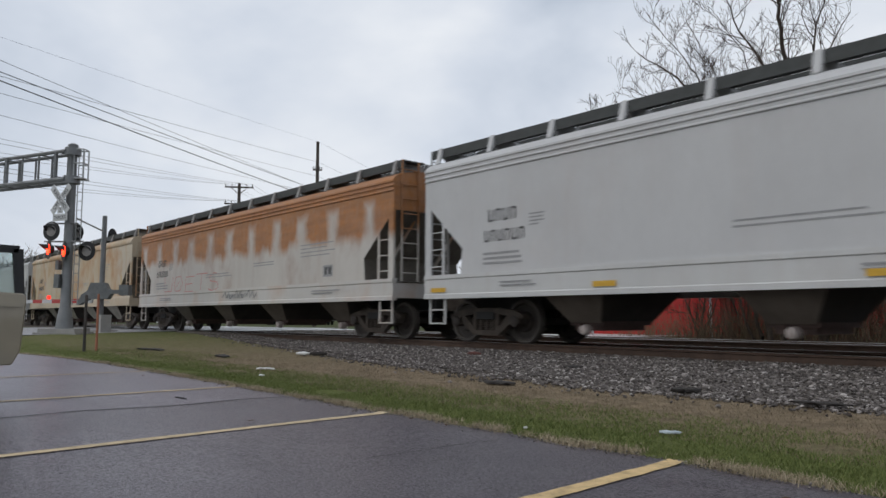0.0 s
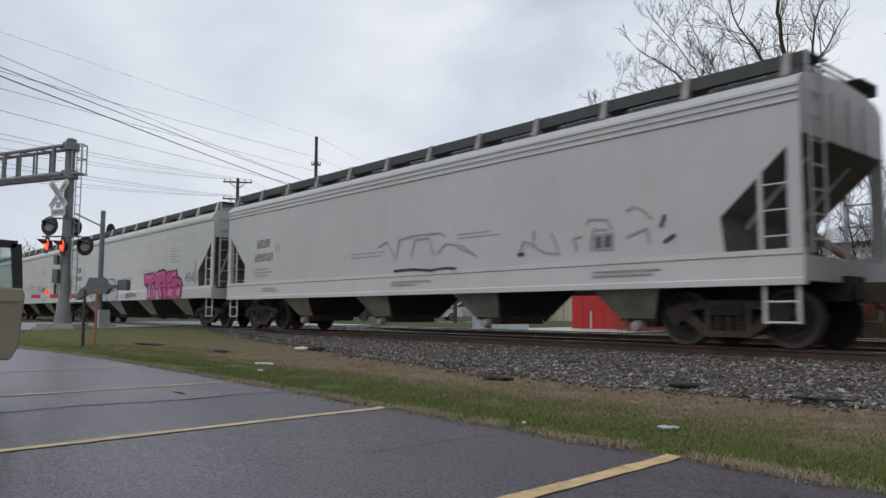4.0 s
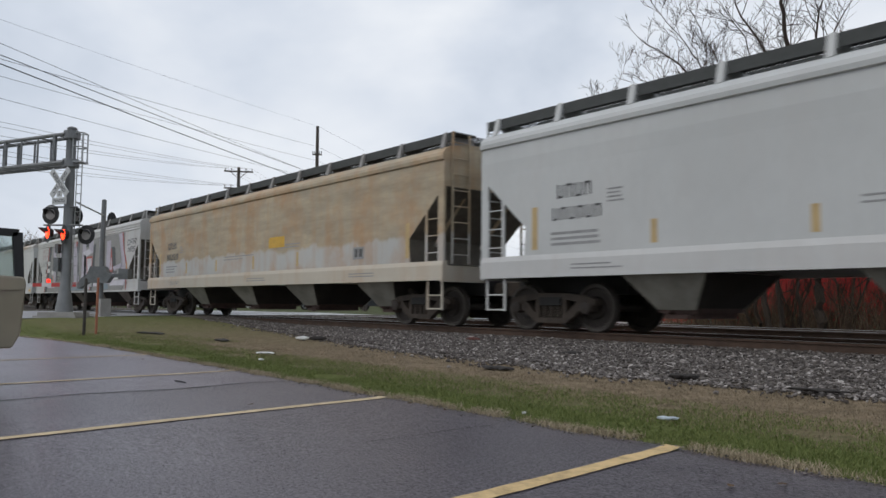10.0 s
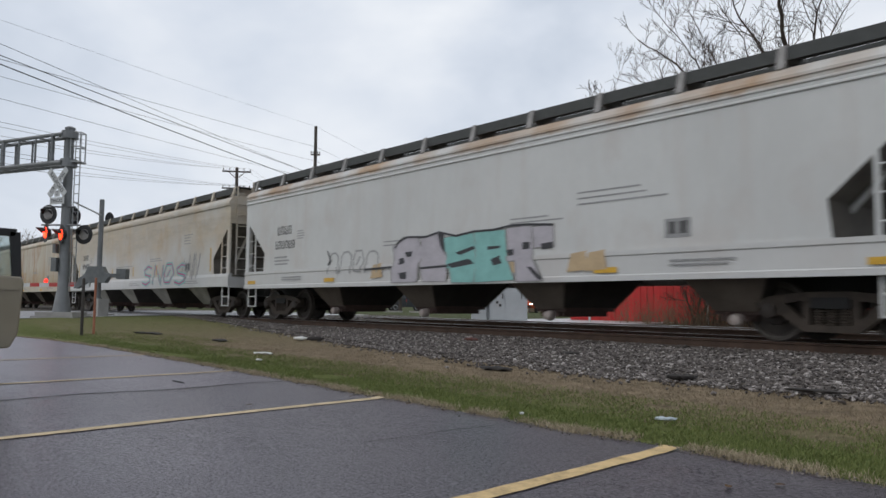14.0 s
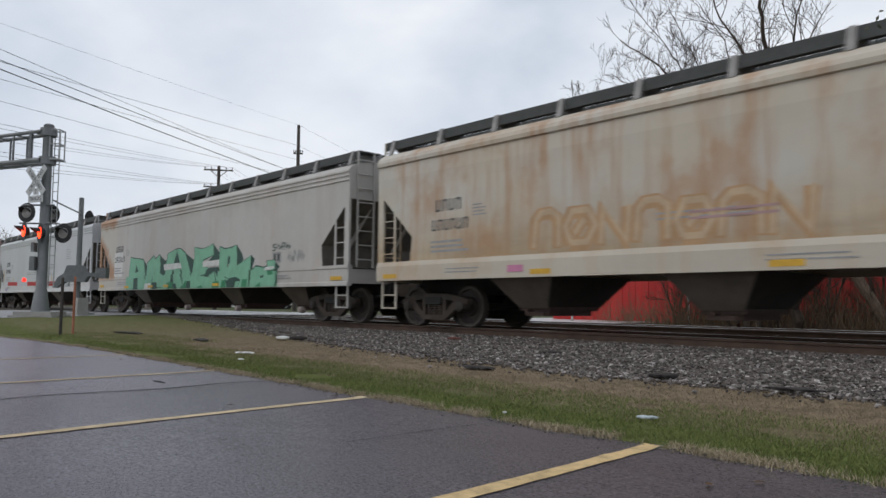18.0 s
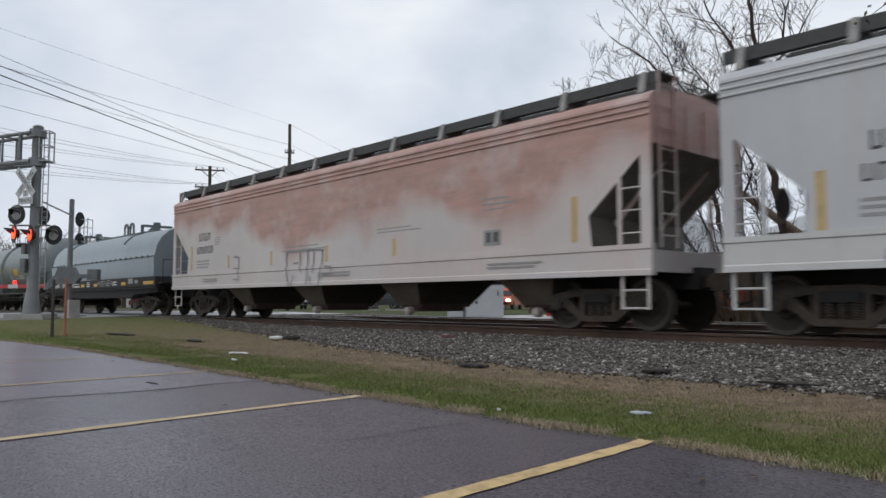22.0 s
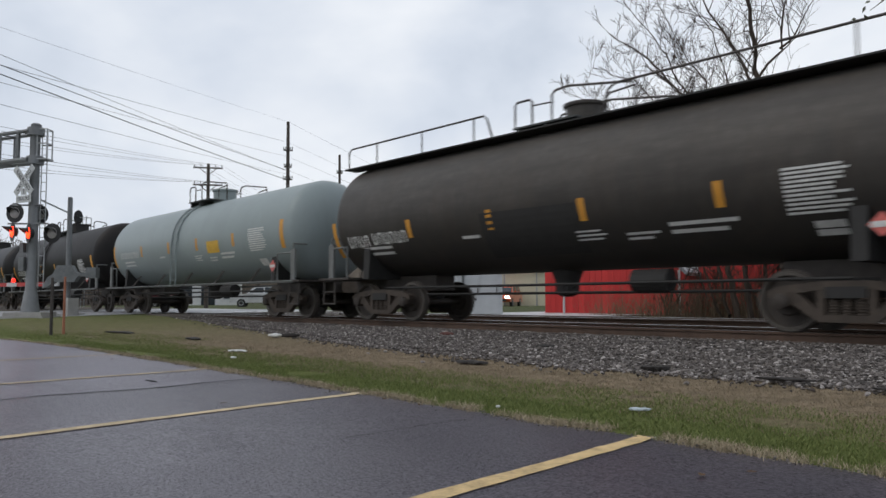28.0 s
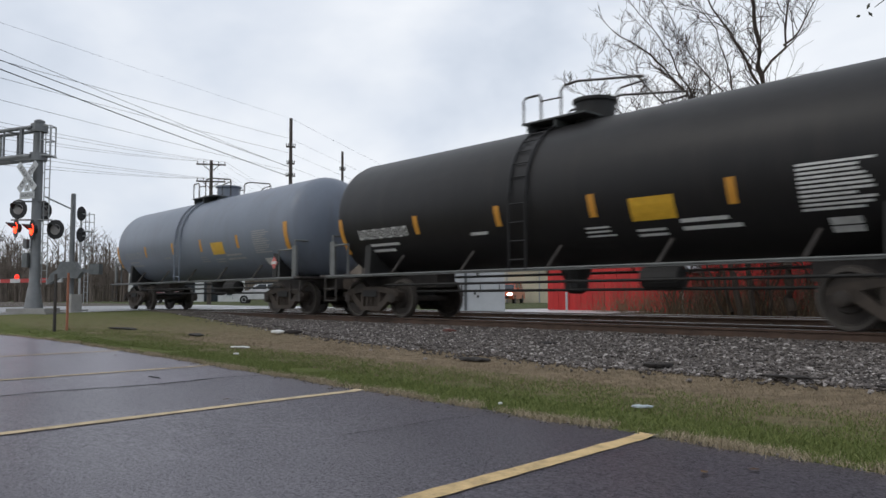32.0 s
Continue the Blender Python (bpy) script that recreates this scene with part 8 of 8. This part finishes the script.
def brush(name, label, x0, x1, y0, y1, n, hmin, hmax, seed, mat_b, r=0.007):
    rng = random.Random(seed)
    verts, faces = [], []
    for _ in range(n):
        x, y = rng.uniform(x0, x1), rng.uniform(y0, y1)
        h = rng.uniform(hmin, hmax)
        lean = Vector((rng.uniform(-0.7, 0.7), rng.uniform(-0.5, 0.5), 1.0)).normalized()
        p = Vector((x, y, ground_z(x, y)))
        for s in range(3):
            q = p + lean * h / 3
            lean = (lean + Vector((rng.uniform(-0.5, 0.5), rng.uniform(-0.4, 0.4), rng.uniform(-0.3, 0.1)))).normalized()
            i = len(verts)
            w0, w1 = r * (1 - s * 0.28), r * (0.72 - s * 0.28)
            for c, w in ((p, w0), (q, max(0.002, w1))):
                for k in range(3):
                    verts.append((c.x + w * math.cos(k * 2.094), c.y + w * math.sin(k * 2.094), c.z))
            for k in range(3):
                faces.append((i + k, i + (k + 1) % 3, i + 3 + (k + 1) % 3, i + 3 + k))
            p = q
    me = bpy.data.meshes.new(name)
    me.from_pydata(verts, [], faces)
    me.materials.append(mat_b)
    return tagged(new(name, me), label, "brush", "", "stuff")


M_STRAW = bark("dry_stalks", (0.24, 0.19, 0.12))
M_STALK = bark("brown_stalks", (0.13, 0.09, 0.065))
M_REDTWIG = bark("reddish_twigs", (0.17, 0.075, 0.05))
brush("dry_brush", "tangled dry weeds before the red wall", -17, 4, 22.5, 25.2, 2600, 0.5, 1.5, 1, M_STRAW)
brush("dry_brush", "brown brush under the trees", -14, 8, 22.0, 25.5, 2600, 0.7, 2.3, 2, M_STALK, 0.009)
brush("red_brush", "reddish bare bushes beside the wall", -13, 8, 23.0, 26.0, 1500, 0.9, 2.2, 3, M_REDTWIG, 0.009)


M_FARTWIG = bark("grey_brown_twigs", (0.20, 0.165, 0.14))


def far_woods(seed, spots, label):
    rng = random.Random(seed)
    bm = bmesh.new()
    for x, y, h in spots:
        for _ in range(3):
            p = Vector((x + rng.uniform(-2, 2), y + rng.uniform(-2, 2), 0.2))
            q = p + Vector((rng.uniform(-0.6, 0.6), 0, h * rng.uniform(0.75, 1.0)))
            tube(bm, [p, p.lerp(q, 0.5), q], [0.16, 0.11, 0.03], 4)
            for k in range(12):
                a = p.lerp(q, rng.uniform(0.25, 0.95))
                e = a + Vector((rng.uniform(-1, 1), rng.uniform(-1, 1), rng.uniform(0.4, 1.4))) * h * 0.16
                tube(bm, [a, e], [0.05, 0.015], 3)
                for _ in range(3):
                    f = a.lerp(e, rng.uniform(0.4, 1.0))
                    tube(bm, [f, f + Vector((rng.uniform(-1, 1), rng.uniform(-1, 1), rng.uniform(0.2, 1.2))) * h * 0.09], [0.028, 0.012], 3)
    ob = solid("far_woods", bm, M_FARTWIG, label, "woods", "stuff")
    return ob


rng = random.Random(77)
spots = []
for k in range(150):
    az = rng.uniform(66, 92)
    d = rng.uniform(95, 165)
    x, y = pole_at(az, d)
    spots.append((x, y, rng.uniform(6.0, 10.5)))
for k in range(130):
    az = rng.uniform(66, 92)
    x, y = pole_at(az, rng.uniform(85, 140))
    spots.append((x, y, rng.uniform(3.0, 5.5)))
for k in range(40):
    az = rng.uniform(-8, 66)
    d = rng.uniform(110, 190)
    x, y = pole_at(az, d)
    spots.append((x, y, rng.uniform(7.0, 10.0)))
far_woods(4, spots, "distant bare brown woods along the horizon")
M_HEDGE = plain("distant_undergrowth", (0.14, 0.115, 0.09), 0.5, 0.35, 0.95, 0, 3, 0.5)
bm = bmesh.new()
prev = None
for k in range(300):
    az = -14 + k * 0.36
    d = 150 + 12 * noise.noise((k * 0.07, 3, 0))
    x, y = pole_at(az, d)
    h = (6.3 if az > 64 else 7.5 if az > 45 else 2.6) + 1.6 * noise.noise((k * 0.21, 0, 0)) + 0.9 * noise.noise((k * 0.9, 5, 0))
    cur = [bm.verts.new((x, y, 0.0)), bm.verts.new((x * 1.004, y * 1.004, h * 0.6)), bm.verts.new((x * 1.02, y * 1.02, h)), bm.verts.new((x * 1.06, y * 1.06, 0))]
    if prev:
        for i in range(3):
            bm.faces.new((prev[i], cur[i], cur[i + 1], prev[i + 1]))
    prev = cur
solid("backdrop", bm, M_HEDGE, "low far band of winter undergrowth on the horizon", "backdrop", "structure", smooth=False)

# leafy twig tip hanging in from above
bm = bmesh.new()
tube(bm, [(-2.0, 8.9, 4.6), (-2.35, 8.7, 4.15), (-2.62, 8.62, 3.96)], [0.012, 0.008, 0.004], 4)
rng = random.Random(8)
for k in range(16):
    p = Vector((-2.0, 8.9, 4.6)).lerp(Vector((-2.68, 8.60, 3.92)), rng.uniform(0.35, 1.0)) + Vector((rng.uniform(-0.07, 0.07), rng.uniform(-0.06, 0.06), rng.uniform(-0.06, 0.06)))
    u = Vector((rng.uniform(-1, 1), rng.uniform(-1, 1), rng.uniform(-1, 0.4))).normalized()
    s = u.cross(Vector((0.2, 0.9, 0.3))).normalized()
    bm.faces.new([bm.verts.new(p), bm.verts.new(p + u * 0.035 + s * 0.018), bm.verts.new(p + u * 0.08), bm.verts.new(p + u * 0.035 - s * 0.018)])
tw = solid("budding_twig", bm, plain("grey_green_buds", (0.12, 0.13, 0.09), 0.7, 10, 0.8), "hanging twig tip with small opening leaves", "twig")


# ---- grass, stones, litter ----
def blades(name, label, n, place, hmin, hmax, mat_g, seed, wide=0.006):
    rs = np.random.RandomState(seed)
    verts, faces = [], []
    for _ in range(n):
        x, y = place(rs)
        z = ground_z(x, y) - 0.005
        h = rs.uniform(hmin, hmax)
        a = rs.uniform(0, 6.283)
        w = wide * rs.uniform(0.6, 1.3)
        lx, ly = rs.normal(0, 0.6) * h, rs.normal(0, 0.6) * h
        i = len(verts)
        c, s = math.cos(a) * w, math.sin(a) * w
        verts += [(x - c, y - s, z), (x + c, y + s, z), (x + lx * 0.4 + c * 0.7, y + ly * 0.4 + s * 0.7, z + h * 0.6), (x + lx * 0.4 - c * 0.7, y + ly * 0.4 - s * 0.7, z + h * 0.6), (x + lx, y + ly, z + h)]
        faces += [(i, i + 1, i + 2, i + 3), (i + 3, i + 2, i + 4)]
    me = bpy.data.meshes.new(name)
    me.from_pydata(verts, [], faces)
    me.materials.append(mat_g)
    return tagged(new(name, me), label, "grass", "", "stuff")


def leafy(name, a, b):
    m, nt, s = nodes_of(name, 0.75, 0, 0.25)
    geo = nt.nodes.new("ShaderNodeNewGeometry")
    nt.links.new(mixed(nt, geo.outputs["Random Per Island"], a, b), s.inputs["Base Color"])
    return m


M_BLADE = leafy("green_blades", (0.075, 0.105, 0.024), (0.20, 0.225, 0.075))
M_DRYBLADE = leafy("dry_blades", (0.13, 0.10, 0.065), (0.32, 0.26, 0.175))
M_STRAWBLADE = leafy("straw_blades", (0.22, 0.175, 0.11), (0.50, 0.42, 0.30))


def near_x(rs):
    """More places near the camera than far along the verge."""
    return -23 + 27 * rs.beta(2.2, 1.3)


def green_place(rs):
    while True:
        x = near_x(rs)
        y = 4.0 + (1.75 if x > -14 else 2.9) * rs.beta(1.1, 1.7 if x > -14 else 1.4)
        if y > lot_edge(x) + 0.03 and noise.noise((x * 1.2, y * 2.0, 9)) > -0.35:
            return x, y


def dry_place(rs):
    x = near_x(rs)
    return x, rs.uniform(4.6, ballast_edge(x) + 0.25)


def edge_place(rs):
    while True:
        x = near_x(rs)
        k = noise.noise((x * 1.7, 3.0, 1.0)) + 0.5 * noise.noise((x * 6.0, 1.0, 4.0))
        if rs.uniform(-0.35, 0.6) < k:
            return x, lot_edge(x) + rs.normal(0.03, 0.04)


blades("grass", "short green grass along the car park edge", 120000, green_place, 0.010, 0.042, M_BLADE, 3, 0.0024)
blades("dry_grass", "dead brown grass before the ballast", 90000, dry_place, 0.008, 0.034, M_DRYBLADE, 4, 0.0026)
blades("straw_edge", "pale dead grass along the asphalt edge", 30000, edge_place, 0.01, 0.05, M_STRAWBLADE, 5, 0.0022)


def stones_mesh(name, n, place, smin, smax, seed, mat_s, label):
    rs = np.random.RandomState(seed)
    unit = [(1, 0, 0), (-1, 0, 0), (0, 1, 0), (0, -1, 0), (0, 0, 1), (0, 0, -1), (0.6, 0.6, 0.55), (-0.6, 0.55, 0.6), (0.55, -0.6, 0.6), (-0.6, -0.6, 0.5)]
    tri = [(4, 6, 7), (4, 7, 9), (4, 9, 8), (4, 8, 6), (0, 2, 6), (2, 1, 7), (1, 3, 9), (3, 0, 8), (6, 2, 7), (7, 1, 9), (9, 3, 8), (8, 0, 6), (5, 2, 0), (5, 1, 2), (5, 3, 1), (5, 0, 3)]
    U = np.array(unit)
    verts = np.empty((n * 10, 3))
    faces = []
    for k in range(n):
        x, y, z = place(rs)
        s = rs.uniform(smin, smax)
        q = U * (1 + rs.uniform(-0.3, 0.3, (10, 1))) * s * np.array([rs.uniform(0.7, 1.4), rs.uniform(0.6, 1.2), rs.uniform(0.45, 0.9)])
        a, b = rs.uniform(0, 6.28), rs.uniform(-0.6, 0.6)
        R = np.array([[math.cos(a), -math.sin(a), 0], [math.sin(a), math.cos(a), 0], [0, 0, 1]]) @ np.array([[1, 0, 0], [0, math.cos(b), -math.sin(b)], [0, math.sin(b), math.cos(b)]])
        verts[k * 10:k * 10 + 10] = q @ R.T + np.array([x, y, z])
        o = k * 10
        faces += [(i + o, j + o, l + o) for i, j, l in tri]
    me = bpy.data.meshes.new(name)
    me.from_pydata(verts.tolist(), [], faces)
    me.materials.append(mat_s)
    return tagged(new(name, me), label, "stones", "", "stuff")


def stone_material():
    m, nt, b = nodes_of("crushed_stone", 0.85, 0, 0.4)
    geo = nt.nodes.new("ShaderNodeNewGeometry")
    r = nt.nodes.new("ShaderNodeValToRGB")
    r.color_ramp.elements[0].color, r.color_ramp.elements[1].color = (0.034, 0.028, 0.025, 1), (0.50, 0.46, 0.43, 1)
    e = r.color_ramp.elements.new(0.55)
    e.color = (0.120, 0.102, 0.091, 1)
    e = r.color_ramp.elements.new(0.85)
    e.color = (0.21, 0.185, 0.172, 1)
    nt.links.new(geo.outputs["Random Per Island"], r.inputs["Fac"])
    nt.links.new(mixed(nt, noise_fac(nt, 40, 4, 0.6), r.outputs["Color"], (0.10, 0.09, 0.085), 0.5), b.inputs["Base Color"])
    bump(nt, b, noise_fac(nt, 60, 3), 0.4, 0.004)
    return m


M_STONE = stone_material()


def crumb_place(rs):
    x = near_x(rs)
    y = lot_edge(x) - abs(rs.normal(0, 0.05))
    return x, y, ground_z(x, y) + 0.009


def bed_place(rs):
    x = -25 + 30 * rs.beta(1.9, 1.15)
    e = ballast_edge(x)
    y = e - 0.25 + (11.25 - e + 0.25) * rs.beta(1.05, 1.2)
    if rs.uniform() < 0.025:
        y = e - abs(rs.normal(0, 0.28))
    return x, y, (bed_z(x, y) if y > e + 0.03 else ground_z(x, y) + 0.012) + rs.uniform(-0.008, 0.014)


def mid_place(rs):
    x = rs.uniform(-26, 8)
    return x, rs.uniform(11.6, 19.6), bed_z(x, 15) + rs.uniform(-0.01, 0.01)


stones_mesh("ballast_stones", 60000, bed_place, 0.011, 0.031, 6, M_STONE, "loose grey crushed stones of the track bed")
stones_mesh("ballast_stones", 3500, mid_place, 0.03, 0.05, 7, M_STONE, "crushed stones between the rails")

stones_mesh("edge_crumbs", 1500, crumb_place, 0.003, 0.009, 8, M_STONE, "loose crumbs of stone and earth on the asphalt edge")

M_CLOD = plain("dark_wood_scrap", (0.035, 0.03, 0.027), 0.6, 10, 0.9)
M_LITTER = plain("white_litter", (0.62, 0.62, 0.60), 0.85, 10, 0.6)
rng = random.Random(12)
M_LEAF = leafy("dead_leaves", (0.06, 0.035, 0.02), (0.20, 0.12, 0.06))
for k in range(26):
    x, y = rng.uniform(-11, 2), rng.uniform(2.6, 6.2)
    bm = bmesh.new()
    n = 7
    ring = [bm.verts.new((0.030 * math.cos(j * 6.283 / n) * rng.uniform(0.7, 1.2), 0.018 * math.sin(j * 6.283 / n) * rng.uniform(0.7, 1.2), 0.004 + 0.010 * rng.random())) for j in range(n)]
    bm.faces.new(ring)
    bm.transform(pose(x, y, ground_z(x, y) + (0.012 if y < 4 else 0.03), 0, 0, rng.uniform(0, 360)))
    solid("dead_leaf", bm, M_LEAF, "curled brown dead leaf on the ground", "leaf", group="dead leaves")
for x, y, sx, sy, sz, rz, mat_c, nm, lab in ((-4.28, 6.96, 0.17, 0.09, 0.06, 30, M_CLOD, "wood_scrap", "dark lump of rotten tie on the ballast edge"), (-18.49, 6.54, 0.75, 0.2, 0.05, 10, M_CLOD, "wood_scrap", "dark broken wood on the verge"), (-14.41, 6.48, 0.45, 0.14, 0.05, -5, M_CLOD, "wood_scrap", "dark broken wood on the verge"), (-6.47, 6.46, 0.26, 0.12, 0.05, 15, M_CLOD, "wood_scrap", "dark scrap of wood by the ballast"), (-7.08, 8.66, 0.25, 0.12, 0.05, 40, M_CLOD, "wood_scrap", "dark scrap among the stones"), (-2.9, 6.87, 0.34, 0.07, 0.03, 5, M_CLOD, "wood_scrap", "long dark wood scrap along the ballast edge"), (-1.9, 6.7, 0.28, 0.06, 0.03, -12, M_CLOD, "wood_scrap", "long dark wood scrap along the ballast edge"), (-10.53, 9.82, 0.16, 0.14, 0.09, 20, plain("dark_red_brick", (0.12, 0.045, 0.035), 0.7, 8, 0.9), "brick", "dark red brick lying on the stones"), (-13.54, 7.77, 0.30, 0.12, 0.07, 12, M_LITTER, "litter", "white plastic litter on the ballast"), (-13.1, 7.9, 0.28, 0.05, 0.08, 35, M_CLOD, "wood_scrap", "dark splinter beside the litter"), (-10.41, 5.4, 0.20, 0.10, 0.03, 20, M_LITTER, "litter", "crumpled white litter on the grass"), (-9.3, 4.75, 0.07, 0.05, 0.025, 20, M_LITTER, "litter", "small white scrap on the grass"), (-3.03, 4.72, 0.10, 0.03, 0.028, 25, plain("clear_bottle_plastic", (0.42, 0.47, 0.50), 0.8, 20, 0.2), "bottle", "crushed clear plastic bottle in the grass"), (-3.9, 4.15, 0.018, 0.016, 0.018, 0, M_LITTER, "litter", "small white scrap on the grass")):
    bm = bmesh.new()
    for k in range(4):
        c = Vector((rng.uniform(-0.5, 0.5) * sx, rng.uniform(-0.4, 0.4) * sy, 0))
        v = bmesh.ops.create_icosphere(bm, subdivisions=1, radius=1.0)["verts"]
        for q in v:
            q.co = Vector((q.co.x * sx * 0.55, q.co.y * sy * 0.6, q.co.z * sz * 0.55)) * (1 + 0.35 * noise.noise(q.co * 2.1 + Vector((k, x, y)))) + c
    bm.transform(pose(x, y, ground_z(x, y) + (0.05 if y > 6.6 else 0.02) + sz * 0.2, 0, 0, rz))
    solid(nm, bm, mat_c, lab, "litter" if mat_c is M_LITTER else nm.replace("_", " "))

# pavement seams, a dark patch
M_SEAM = plain("dark_seam", (0.012, 0.012, 0.013), 0.8, 6, 0.9)
for x0, y0, y1, wd, lab in ((-7.1, 1.3, 3.9, 0.018, "dark open seam across the asphalt"), (-7.1, -2.5, 1.3, 0.018, "dark open seam across the asphalt"), (-3.78, 2.65, 3.75, 0.004, "fine crack in the asphalt")):
    bm = bmesh.new()
    prev = None
    for i in range(90):
        y = y0 + (y1 - y0) * i / 89
        x = x0 + 0.11 * noise.noise((y * 1.3, x0, 0)) + 0.02 * noise.noise((y * 6, x0, 2))
        w2 = wd * (0.5 + 0.6 * noise.noise((y * 5, 4, x0)) + 0.3)
        z = ground_z(x, y) + 0.0098
        cur = (bm.verts.new((x - w2, y, z)), bm.verts.new((x + w2, y, z)))
        if prev:
            bm.faces.new((prev[0], prev[1], cur[1], cur[0]))
        prev = cur
    solid("pavement_seam", bm, M_SEAM, lab, "seam", "structure")


bm = bmesh.new()
ring = []
for k in range(18):
    a = k * 6.28318 / 18
    r = 1 + 0.45 * noise.noise((math.cos(a) * 1.6, math.sin(a) * 1.6, 4))
    x, y = -7.65 + 0.15 * r * math.cos(a), 3.00 + 0.035 * r * math.sin(a)
    ring.append(bm.verts.new((x, y, ground_z(x, y) + 0.0095)))
bm.faces.new(ring)
solid("pavement_stain", bm, M_SEAM, "small dark pothole stain in the old paving", "stain", "structure")


# ---- movement ----
def motions():
    for car, x in train:
        walk(car, [(t, pose(x + SPEED * t, TRACK_Y, RAIL_Z)) for t in (0, 8, 16, 24, 32)])
    for w, s, x in wheelsets:
        t0, t1 = max(0.0, (-52 - x) / SPEED), min(32.0, max(0.0, (8 - x) / SPEED))
        f0, f1 = int(t0 * FPS), int(t1 * FPS)
        spin = math.degrees(SPEED / R_W) / FPS
        rows = [(k / FPS, pose(s, 0, R_W, 0, (spin * k) % 360.0, 0)) for k in range(f0, f1 + 1)]
        if f0 > 0:
            rows.insert(0, (0, rows[0][1]))
        if f1 < 960:
            rows.append((32, rows[-1][1]))
        walk(w, rows)


motions()
